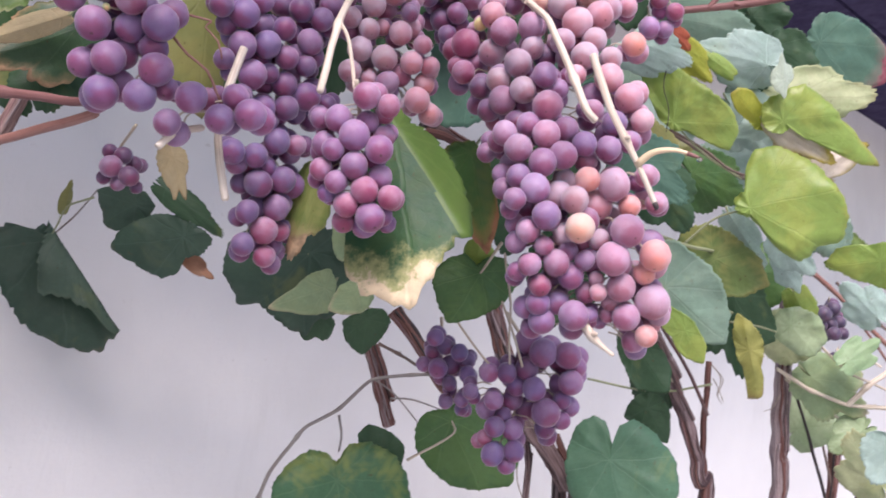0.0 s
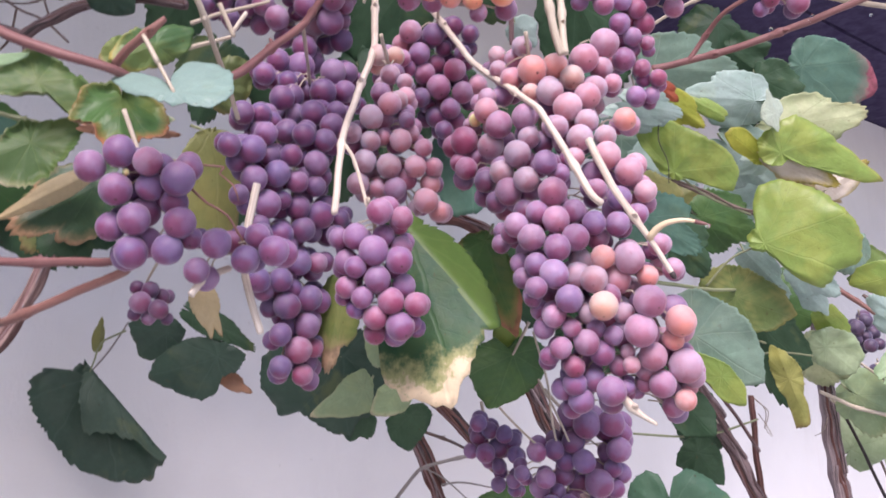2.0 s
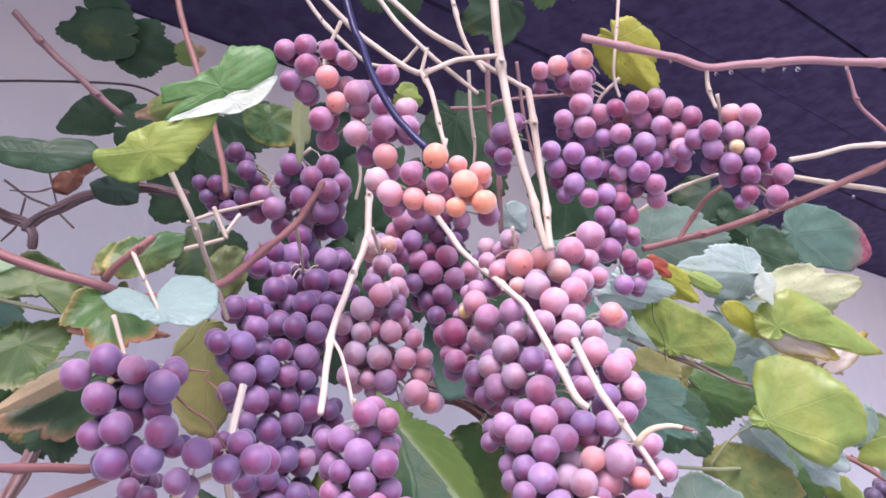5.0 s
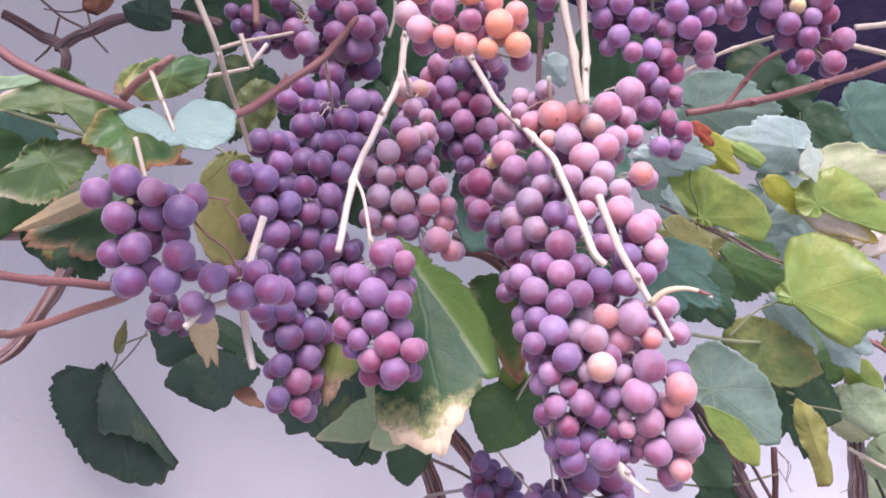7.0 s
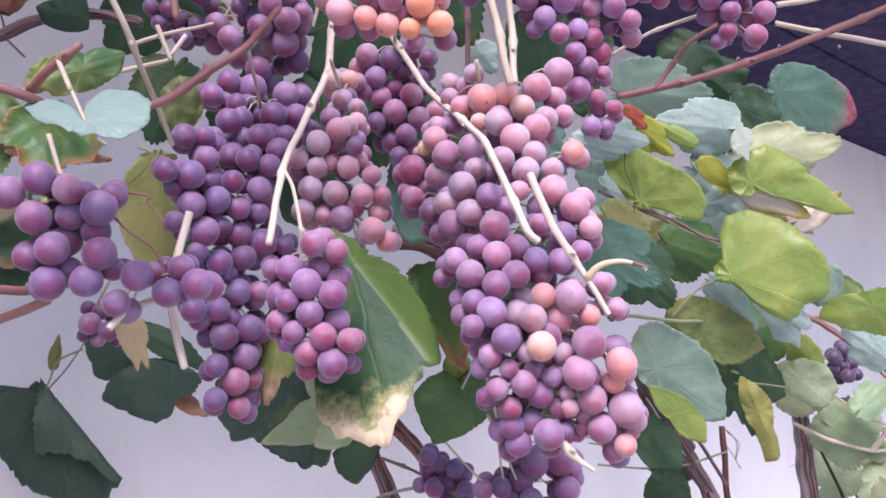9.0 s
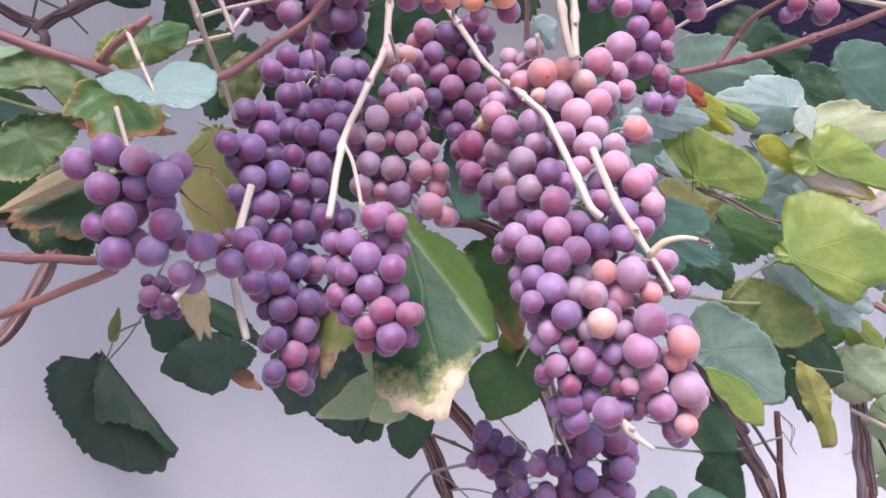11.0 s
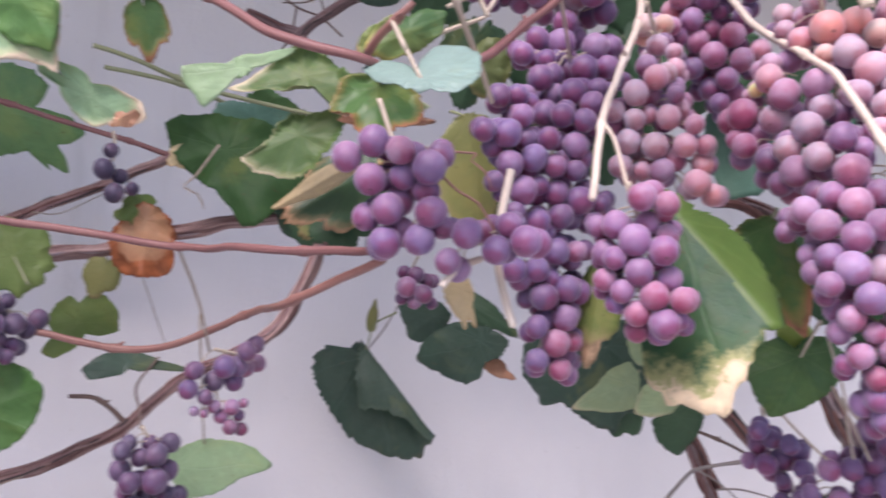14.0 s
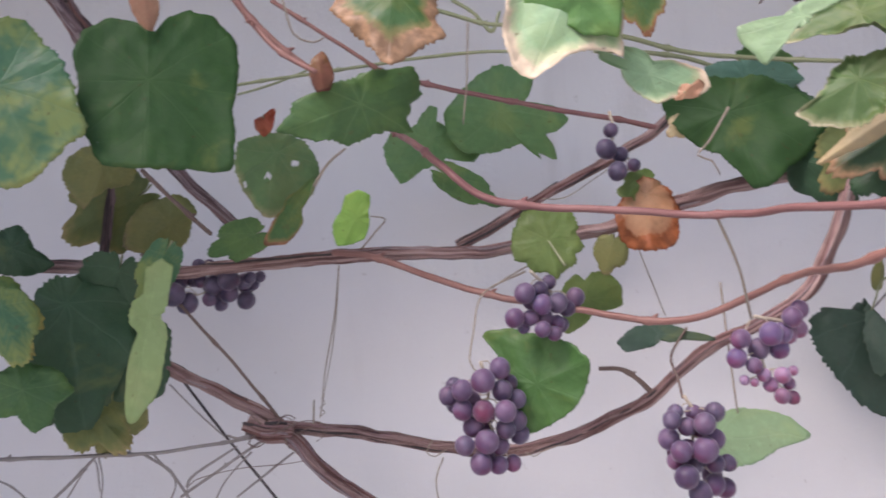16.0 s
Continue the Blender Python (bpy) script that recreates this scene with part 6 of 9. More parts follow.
vine_leaf("rust", "curled rust-orange leaf with pale middle", (0.0240, 0.7147, 1.7793), (0.0235, 0.7133, 1.7338), (-0.167, -0.985, 0.033), 0.0618, 8, 0.35, 0.16, 0.35, seed=96, teeth=0.08, lobes=[(-108, 0.42), (-54, 0.68), (-30, 0.98), (-11, 1.01), (0, 1.01), (17, 0.99), (31, 0.93), (61, 0.67), (110, 0.38), (175, 0.35)])
vine_leaf("bright", "smooth bright green leaf folded in half", (-0.0730, 0.6548, 1.6288), (-0.0365, 0.6449, 1.6442), (-0.226, -0.97, -0.09), 0.0881, 8, 0.03, 0.02, 0.35, seed=97, teeth=0.04, lobes=[(-138, 0.65), (-121, 0.9), (-117, 1.35), (-112, 1.33), (-97, 1.15), (-74, 0.91), (-41, 0.89), (-19, 0.99), (1, 1.05), (23, 0.9), (53, 0.79), (91, 0.75), (128, 0.95), (135, 1.07), (163, 0.63)])
vine_leaf("slate", "narrow green leaf seen edge-on", (0.0172, 0.6611, 1.6631), (0.0595, 0.6622, 1.6597), (0.055, -0.919, 0.39), 0.0265, 6, 0.08, 0.05, 0.35, seed=98, teeth=0.06, lobes=[(-176, 0.53), (-141, 0.3), (-48, 0.31), (-12, 0.5), (-2, 1.0), (3, 0.97), (8, 0.43), (71, 0.12), (133, 0.38), (148, 0.65), (165, 0.73)])
vine_leaf("palegreen", "pale translucent green leaf", (0.0590, 0.6863, 1.5865), (0.1293, 0.6832, 1.5869), (-0.045, -0.998, 0.049), 0.0460, 5, 0.08, 0.04, 0.35, seed=99, teeth=0.04, lobes=[(-91, 0.22), (-42, 0.46), (-14, 0.82), (0, 1.01), (11, 0.66), (75, 0.33), (116, 0.13)])
vine_leaf("slim", "slender folded pale yellow-green leaf", (-0.3472, 0.6112, 1.6819), (-0.3586, 0.6116, 1.6065), (0.061, -0.998, -0.015), 0.0337, 14, 0.06, 0.08, 0.35, seed=100, teeth=0.04, lobes=[(-177, 0.55), (-165, 0.52), (-156, 0.34), (-98, 0.11), (-27, 0.44), (-12, 0.79), (0, 1.01), (4, 0.93), (13, 0.55), (23, 0.18), (156, 0.22), (167, 0.45)])
vine_leaf("mottled", "dark leaf with yellow patch", (-0.3427, 0.6247, 1.7283), (-0.3646, 0.6290, 1.6898), (0.165, -0.965, -0.203), 0.0311, 15, 0.1, 0.06, 0.35, seed=101)
vine_leaf("dark", "large blue-green shaded leaf", (-0.4474, 0.6824, 1.6987), (-0.4268, 0.6836, 1.5981), (0.448, -0.89, 0.081), 0.0986, 7, 0.1, 0.06, 0.35, seed=102, teeth=0.06, lobes=[(-126, 0.26), (-91, 0.48), (-61, 0.55), (-37, 0.66), (-18, 0.77), (-2, 1.0), (9, 0.99), (21, 0.72), (36, 0.48), (80, 0.26), (122, 0.24), (173, 0.24)])
vine_leaf("dark", "shaded leaf at the vine's edge", (-0.5007, 0.6912, 1.7478), (-0.4716, 0.7084, 1.7350), (0.49, -0.87, -0.056), 0.0843, 7, 0.1, 0.06, 0.35, seed=103, teeth=0.06, lobes=[(-157, 0.5), (-96, 0.58), (-27, 0.47), (0, 1.0), (29, 0.77), (108, 0.69), (157, 0.79)])
vine_leaf("green", "dull green lobed leaf", (-0.4491, 0.6318, 1.6321), (-0.4385, 0.6314, 1.6011), (0.428, -0.89, 0.159), 0.0740, 7, 0.1, 0.06, 0.35, seed=104, teeth=0.08, lobes=[(-157, 0.64), (-98, 0.89), (-72, 1.07), (-45, 0.78), (-23, 0.96), (0, 1.0), (27, 0.57), (68, 0.95), (108, 1.01), (150, 0.66)])
vine_leaf("mottled", "leaf with yellow blotches", (-0.4518, 0.6020, 1.6919), (-0.4372, 0.6099, 1.6479), (0.498, -0.867, 0.010), 0.0441, 10, 0.1, 0.06, 0.35, seed=105)
vine_leaf("olive", "olive leaf behind the shaded ones", (-0.4299, 0.7357, 1.6256), (-0.4364, 0.7437, 1.5710), (0.415, -0.892, -0.180), 0.0626, 8, 0.1, 0.06, 0.35, seed=106)
vine_leaf("widerim", "green leaf with a broad rust-brown margin", (-0.1620, 0.5522, 1.8883), (-0.1653, 0.5453, 1.8367), (0.072, -0.989, 0.128), 0.0772, 8, 0.12, 0.08, 0.35, seed=107, teeth=0.08, lobes=[(-115, 0.54), (-61, 0.66), (-53, 0.89), (-25, 0.87), (0, 1.01), (28, 0.73), (59, 0.74), (79, 0.83), (108, 0.58), (172, 0.46)])
vine_leaf("brown", "brown withered curled leaf", (-0.2159, 0.5750, 1.8466), (-0.2141, 0.5776, 1.8305), (0.182, -0.974, -0.137), 0.0241, 12, 0.45, 0.1, 0.35, seed=108, teeth=0.03, lobes=[(-165, 0.77), (-111, 0.51), (-44, 0.74), (-15, 0.97), (16, 0.98), (57, 0.56), (141, 0.51)])
vine_leaf("red", "small dry red leaf curled on a thread", (-0.2661, 0.6156, 1.8232), (-0.2657, 0.6177, 1.8127), (0.288, -0.941, -0.178), 0.0174, 12, 0.4, 0.35, 0.35, seed=109, teeth=0.02, lobes=[(-140, 1.23), (-103, 0.72), (-22, 0.85), (4, 1.0), (54, 0.8), (102, 0.69), (174, 0.43)])
vine_leaf("brownrim", "green leaf with brown tip", (0.0106, 0.6214, 1.9161), (0.0185, 0.6278, 1.8787), (-0.210, -0.956, -0.207), 0.0332, 12, 0.12, 0.06, 0.35, seed=110)
vine_leaf("rustedge", "rust-brown leaf behind the heart leaf", (-0.3511, 0.5959, 1.9097), (-0.3481, 0.5998, 1.8868), (0.362, -0.926, -0.112), 0.0207, 12, 0.3, 0.06, 0.35, seed=111, teeth=0.06, lobes=[(-166, 0.69), (-105, 0.46), (-22, 0.63), (0, 1.02), (16, 0.8), (41, 0.49), (90, 0.44), (130, 0.54)])
vine_leaf("palerim", "pale green leaf with a rolled cream-tan margin", (-0.0556, 0.4364, 1.8344), (-0.0789, 0.4375, 1.7812), (-0.024, -1.0, -0.011), 0.0753, 3, 0.22, 0.05, 0.35, seed=112, teeth=0.03, lobes=[(-127, 0.36), (-85, 0.49), (-64, 0.65), (-54, 0.85), (-50, 0.75), (-42, 0.69), (-29, 0.68), (-18, 0.76), (-9, 0.87), (-3, 0.99), (3, 1.01), (10, 0.96), (17, 0.87), (28, 0.78), (41, 0.65), (85, 0.41), (159, 0.37)])
vine_leaf("mid", "fresh green half of the pale-rimmed leaf", (-0.0508, 0.4301, 1.8249), (-0.0347, 0.4322, 1.8071), (-0.185, -0.942, -0.281), 0.0426, 6, 0.08, 0.05, 0.35, seed=114, teeth=0.06, lobes=[(-89, 0.47), (-43, 0.83), (-14, 0.95), (7, 1.27), (18, 1.05), (40, 0.94), (66, 0.78), (96, 0.83), (114, 1.2), (127, 1.25), (167, 0.7)])
vine_leaf("palerim", "pale green drooping leaf lobe, tan edge", (-0.0161, 0.4518, 1.7871), (0.0049, 0.4469, 1.7738), (-0.436, -0.81, -0.393), 0.0253, 4, 0.12, 0.06, 0.35, seed=115, teeth=0.04, lobes=[(-176, 1.21), (-174, 0.51), (-163, 0.93), (-89, 0.28), (-37, 0.76), (-26, 1.07), (-12, 1.26), (-5, 1.2), (5, 1.02), (23, 0.69), (48, 0.64), (88, 0.47), (134, 0.53), (166, 0.6), (171, 1.08)])
vine_leaf("deep", "mid-green lobed leaf under pale ones", (0.0784, 0.6627, 1.8303), (0.0971, 0.6527, 1.7678), (-0.333, -0.941, 0.051), 0.1053, 8, 0.06, 0.06, 0.35, seed=116, teeth=0.06, lobes=[(-165, 0.43), (-111, 0.58), (-79, 0.87), (-59, 1.1), (-38, 0.99), (-23, 0.95), (-6, 1.01), (0, 1.0), (5, 0.93), (12, 0.7), (30, 0.52), (64, 0.48), (93, 0.57), (116, 0.71), (133, 0.84), (142, 0.75), (160, 0.59)])
vine_leaf("teal", "green shaded leaf by a thin cane", (0.1046, 0.6966, 1.8677), (0.1481, 0.6951, 1.8650), (-0.058, -0.899, -0.433), 0.0546, 6, 0.08, 0.06, 0.35, seed=117, teeth=0.06, lobes=[(-164, 0.76), (-112, 0.35), (-19, 0.82), (0, 1.04), (20, 0.78), (85, 0.33), (163, 0.88)])
vine_leaf("green", "small narrow green leaf by a cane", (-0.1421, 0.7484, 1.8104), (-0.0936, 0.7563, 1.7825), (0.032, -0.975, -0.220), 0.0297, 12, 0.1, 0.05, 0.35, seed=118)
vine_leaf("palewhite", "bluish-white leaf behind the pink bunch", (0.6849, 0.4928, 1.8692), (0.7371, 0.4590, 1.8429), (-0.627, -0.693, -0.354), 0.0682, 10, 0.1, 0.05, 0.35, seed=119)
vine_leaf("palewhite", "whitish leaf underside among yellow leaves", (0.7660, 0.4539, 1.8252), (0.8134, 0.4107, 1.8522), (-0.643, -0.760, -0.088), 0.0633, 10, 0.1, 0.05, 0.35, seed=120)
vine_leaf("sage", "grey-green leaf behind the yellow leaf", (0.7075, 0.5289, 1.9131), (0.7661, 0.4870, 1.8999), (-0.596, -0.724, -0.347), 0.0783, 10, 0.1, 0.05, 0.35, seed=121)
vine_leaf("green", "mid-green leaf filling the gap", (0.9311, 0.5032, 1.7353), (0.9870, 0.4572, 1.7467), (-0.629, -0.776, -0.041), 0.0852, 10, 0.1, 0.05, 0.35, seed=122)
vine_leaf("olive", "olive leaf scrap on the grapevine", (0.6577, 0.4633, 1.8131), (0.6943, 0.4314, 1.8279), (-0.616, -0.774, -0.145), 0.0482, 10, 0.1, 0.05, 0.35, seed=123)
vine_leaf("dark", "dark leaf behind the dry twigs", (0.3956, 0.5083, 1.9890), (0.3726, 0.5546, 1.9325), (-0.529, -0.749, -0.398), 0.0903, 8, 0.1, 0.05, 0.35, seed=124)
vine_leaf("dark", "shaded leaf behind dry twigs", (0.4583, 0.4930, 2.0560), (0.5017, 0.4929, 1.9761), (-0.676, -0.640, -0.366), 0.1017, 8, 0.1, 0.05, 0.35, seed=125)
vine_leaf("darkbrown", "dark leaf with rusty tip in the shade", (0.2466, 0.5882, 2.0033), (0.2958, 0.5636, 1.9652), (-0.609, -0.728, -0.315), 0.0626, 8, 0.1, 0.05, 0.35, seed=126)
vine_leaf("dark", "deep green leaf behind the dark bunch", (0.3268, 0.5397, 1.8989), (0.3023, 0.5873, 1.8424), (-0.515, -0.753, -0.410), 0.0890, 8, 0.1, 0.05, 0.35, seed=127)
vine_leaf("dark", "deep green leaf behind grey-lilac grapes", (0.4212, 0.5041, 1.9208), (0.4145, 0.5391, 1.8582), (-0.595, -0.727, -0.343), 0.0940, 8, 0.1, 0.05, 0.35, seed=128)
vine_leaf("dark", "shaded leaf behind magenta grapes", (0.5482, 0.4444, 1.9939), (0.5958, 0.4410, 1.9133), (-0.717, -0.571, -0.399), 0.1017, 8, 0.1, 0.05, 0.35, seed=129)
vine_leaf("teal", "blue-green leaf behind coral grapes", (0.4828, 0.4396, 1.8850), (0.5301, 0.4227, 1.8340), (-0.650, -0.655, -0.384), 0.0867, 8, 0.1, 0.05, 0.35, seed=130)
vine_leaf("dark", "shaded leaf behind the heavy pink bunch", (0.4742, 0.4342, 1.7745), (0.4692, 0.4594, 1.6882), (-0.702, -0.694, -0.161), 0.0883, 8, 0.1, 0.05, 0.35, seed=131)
vine_leaf("palegreen", "pale green pointed leaf lobe folded forward", (0.0581, 0.4393, 1.8087), (0.0399, 0.4413, 1.7843), (-0.111, -0.994, -0.0), 0.0387, 4, 0.08, 0.04, 0.35, seed=133, teeth=0.03, lobes=[(-174, 0.4), (-155, 1.08), (-147, 0.71), (-133, 0.19), (-6, 0.26), (-2, 0.61), (0, 1.0), (16, 0.96), (29, 1.0), (38, 1.04), (51, 1.03), (63, 0.29)])
vine_leaf("rimmed", "arched yellow-green leaf with bleached wavy margin", (0.0968, 0.4649, 1.8196), (0.0639, 0.4780, 1.8115), (-0.387, -0.917, 0.093), 0.0385, 7, 0.1, 0.06, 0.35, seed=134, teeth=0.06, lobes=[(-176, 0.63), (-154, 0.87), (-131, 1.01), (-119, 0.88), (-111, 0.35), (-63, 0.31), (-12, 0.58), (-2, 1.01), (4, 1.26), (10, 0.99), (36, 0.6), (79, 0.49), (105, 0.5), (148, 0.49)])
vine_leaf("greentan", "olive leaf behind the pale heart leaf", (0.1167, 0.3991, 1.8157), (0.1105, 0.4020, 1.8086), (-0.18, -0.955, -0.237), 0.0265, 10, 0.3, 0.1, 0.35, seed=135, teeth=0.08, lobes=[(-174, 1.07), (-107, 0.59), (-37, 0.85), (2, 1.14), (69, 0.68), (148, 1.09)])
vine_leaf("dark", "dark shaded leaf at the vine's fringe", (-0.4092, 0.7299, 1.6728), (-0.4357, 0.7404, 1.5924), (0.357, -0.904, -0.236), 0.0722, 8, 0.1, 0.05, 0.35, seed=136)
vine_leaf("tan", "bleached pinkish dry leaf strip", (0.7609, 0.3772, 1.8394), (0.8109, 0.3466, 1.8067), (-0.656, -0.630, -0.415), 0.0241, 12, 0.15, 0.1, 0.1, seed=137)
vine_leaf("palewhite", "white leaf underside by a twig", (0.6258, 0.4825, 1.8348), (0.6843, 0.4455, 1.8020), (-0.630, -0.704, -0.327), 0.0257, 8, 0.1, 0.05, 0.1, seed=138)
vine_leaf("red", "red-orange leaf scrap by crimson grapes", (0.6036, 0.4049, 1.9062), (0.6196, 0.3962, 1.8913), (-0.701, -0.580, -0.416), 0.0188, 10, 0.1, 0.1, 0.35, seed=139)
vine_leaf("yellow", "little yellow-green leaf below the crimson grapes", (0.6167, 0.4092, 1.9000), (0.6496, 0.3912, 1.8697), (-0.698, -0.585, -0.413), 0.0301, 10, 0.12, 0.06, 0.35, seed=140)
vine_leaf("olive", "withered twist of leaf on its stalk", (0.2608, 0.8587, 1.7126), (0.2591, 0.8399, 1.7419), (0.055, -0.842, -0.537), 0.0124, 30, 0.1, 0.05, 0.1, seed=141)
vine_leaf("olivegreen", "green half of the rust-coloured leaf", (0.0275, 0.7181, 1.7917), (0.0010, 0.7129, 1.7797), (0.216, -0.974, -0.060), 0.0278, 8, 0.1, 0.1, 0.35, seed=142)
vine_leaf("dark", "dark green shaded leaf by a red cane", (0.1305, 0.6602, 1.7885), (0.1733, 0.6163, 1.7653), (-0.732, -0.677, -0.071), 0.0617, 10, 0.1, 0.06, 0.35, seed=143)
vine_leaf("olivedark", "olive leaf in the shade with a tan edge", (0.1588, 0.6099, 1.7960), (0.1352, 0.6357, 1.7568), (-0.305, -0.869, -0.390), 0.0522, 10, 0.1, 0.06, 0.35, seed=144)
vine_leaf("dark", "dark leaf behind the tan-edged one", (0.1207, 0.6868, 1.8322), (0.1527, 0.6552, 1.7883), (-0.598, -0.790, 0.133), 0.0637, 10, 0.1, 0.06, 0.35, seed=145)
vine_leaf("dark", "dim dark leaf low at the fringe", (-0.4430, 0.7100, 1.6540), (-0.4867, 0.7153, 1.5993), (0.265, -0.916, -0.301), 0.0796, 10, 0.1, 0.06, 0.35, seed=146, lobe=1.6)
vine_leaf("olivedark", "dim olive lobe low at the fringe", (-0.4536, 0.7237, 1.6262), (-0.4125, 0.7341, 1.5785), (0.371, -0.921, 0.118), 0.0665, 10, 0.1, 0.06, 0.35, seed=147, lobe=1.5)
vine_leaf("dark", "dark leaf behind the slender pale one", (-0.4127, 0.7008, 1.7275), (-0.4331, 0.7079, 1.6723), (0.382, -0.888, -0.255), 0.0702, 10, 0.1, 0.06, 0.35, seed=148, lobe=1.2)
vine_leaf("dark", "dusky leaf above the olive one", (0.1880, 0.6050, 2.0158), (0.2310, 0.5748, 2.0009), (-0.614, -0.669, -0.419), 0.0515, 8, 0.1, 0.06, 0.35, seed=150)
vine_leaf("dark", "dark shaded leaf by the purple bunch", (0.2580, 0.5668, 2.0281), (0.2907, 0.5501, 2.0035), (-0.624, -0.696, -0.355), 0.0626, 8, 0.1, 0.06, 0.35, seed=151)
vine_leaf("dark", "dark shaded leaf under the folded one", (0.2428, 0.6037, 1.9773), (0.2246, 0.6326, 1.9490), (-0.400, -0.757, -0.517), 0.0578, 8, 0.1, 0.06, 0.35, seed=152)
vine_leaf("darkblue", "dark leaf deep behind the purple bunch", (0.3678, 0.5515, 2.0380), (0.3426, 0.5962, 1.9890), (-0.468, -0.760, -0.452), 0.0939, 8, 0.1, 0.06, 0.35, seed=153)
vine_leaf("dark", "black-green leaf against the eave", (0.1688, 0.6866, 2.1766), (0.2019, 0.6740, 2.1423), (-0.592, -0.749, -0.297), 0.0642, 8, 0.12, 0.08, 0.35, seed=154)
vine_leaf("veingreen", "pale green leaf beside the shaggy stem", (0.9486, 0.4537, 1.6769), (0.9765, 0.4367, 1.6448), (-0.729, -0.61, -0.309), 0.0557, 6, 0.1, 0.06, 0.35, seed=157, teeth=0.06, lobes=[(-169, 0.49), (-116, 0.53), (-64, 0.79), (-28, 1.01), (-1, 1.02), (20, 0.84), (49, 0.53), (95, 0.48), (149, 0.47)])
vine_leaf("paleedge", "sage-green leaf by forked twigs", (1.0188, 0.4561, 1.6202), (1.0763, 0.4118, 1.5791), (-0.681, -0.689, -0.246), 0.0819, 12, 0.12, 0.08, 0.35, seed=158, lobe=1.4)
vine_leaf("palewhite", "pale bluish leaf among far canes", (1.0414, 0.3950, 1.6991), (1.0059, 0.4206, 1.7352), (-0.742, -0.568, -0.356), 0.0535, 12, 0.12, 0.08, 0.35, seed=159)
vine_leaf("veingreen", "small sage leaf by far canes", (1.0733, 0.4169, 1.5650), (1.0474, 0.4454, 1.5344), (-0.817, -0.543, 0.192), 0.0546, 12, 0.12, 0.08, 0.35, seed=160)
vine_leaf("palegreen", "pale leaf scrap with ragged edge", (1.0044, 0.4109, 1.6424), (1.0293, 0.3836, 1.6719), (-0.800, -0.583, 0.141), 0.0393, 14, 0.12, 0.1, 0.35, seed=161, lobe=1.6)
vine_leaf("dark", "dark leaf high under the eave", (0.3985, 0.4786, 2.1973), (0.3706, 0.5191, 2.1620), (-0.403, -0.742, -0.535), 0.0803, 8, 0.12, 0.08, 0.35, seed=162)
vine_leaf("dark", "dark leaf behind straw canes", (0.4775, 0.4296, 2.1564), (0.4475, 0.4648, 2.1361), (-0.472, -0.704, -0.531), 0.0696, 8, 0.12, 0.08, 0.35, seed=163)
vine_leaf("green", "shaded green leaf high on the canes", (0.4456, 0.3288, 2.1309), (0.4333, 0.3587, 2.0897), (-0.568, -0.738, -0.365), 0.0655, 10, 0.12, 0.08, 0.35, seed=164)
vine_leaf("olivegreen", "olive leaf high on the canes", (0.3549, 0.3522, 2.1286), (0.3393, 0.3816, 2.0944), (-0.441, -0.770, -0.462), 0.0574, 10, 0.12, 0.08, 0.35, seed=165)
vine_leaf("yg", "yellow-green folded leaf strip", (0.6943, 0.3988, 1.8938), (0.6650, 0.4200, 1.9168), (-0.700, -0.652, -0.291), 0.0169, 12, 0.15, 0.06, 0.1, seed=166)
vine_leaf("palewhite", "pale blue-green leaf scrap among yellow ones", (0.7399, 0.3796, 1.8563), (0.7117, 0.4075, 1.8378), (-0.650, -0.747, -0.139), 0.0268, 12, 0.12, 0.08, 0.35, seed=167)
vine_leaf("palewhite", "whitish-blue leaf beside the coral grape", (0.5620, 0.4237, 1.8745), (0.6020, 0.3905, 1.8664), (-0.634, -0.667, -0.392), 0.0279, 12, 0.12, 0.08, 0.35, seed=168, lobe=1.3)
vine_leaf("bleached", "bleached white dry leaf with yellow edge", (0.7197, 0.3654, 1.8471), (0.7645, 0.3261, 1.8127), (-0.757, -0.533, -0.379), 0.0320, 12, 0.15, 0.12, 0.3, seed=169, lobe=0.3, teeth=0.06)
vine_leaf("bleached", "pinkish-white dry leaf piece", (0.7843, 0.3477, 1.8198), (0.8151, 0.3162, 1.8451), (-0.696, -0.716, -0.044), 0.0321, 12, 0.15, 0.12, 0.3, seed=170, lobe=0.3, teeth=0.06)
vine_leaf("dark", "dark shaded leaf behind pale ones", (0.8651, 0.4470, 1.9870), (0.8918, 0.4351, 1.9264), (-0.860, -0.414, -0.298), 0.0826, 10, 0.12, 0.08, 0.35, seed=171)
vine_leaf("dark", "dark green leaf in the gap of the crown", (0.7192, 0.4582, 1.8179), (0.6912, 0.4895, 1.7806), (-0.705, -0.706, -0.063), 0.0674, 10, 0.12, 0.08, 0.35, seed=172)
vine_leaf("darkbrown", "dark reddish shaded leaf", (0.8794, 0.4816, 2.0360), (0.9149, 0.4559, 1.9999), (-0.762, -0.475, -0.441), 0.0736, 12, 0.15, 0.1, 0.35, seed=173)
vine_leaf("sage", "sage leaf piece behind yellow leaves", (0.9010, 0.3858, 1.7890), (0.8745, 0.4151, 1.7555), (-0.769, -0.637, 0.051), 0.0662, 10, 0.12, 0.08, 0.35, seed=174)
vine_leaf("palewhite", "bluish-white leaf by the far canes", (0.8028, 0.3983, 1.7491), (0.8353, 0.3756, 1.7192), (-0.730, -0.590, -0.346), 0.0393, 10, 0.12, 0.08, 0.35, seed=175)
vine_leaf("olivegreen", "olive-green leaf among far canes", (1.0079, 0.4047, 1.7630), (0.9755, 0.4300, 1.7788), (-0.675, -0.663, -0.325), 0.0524, 10, 0.12, 0.08, 0.35, seed=176)
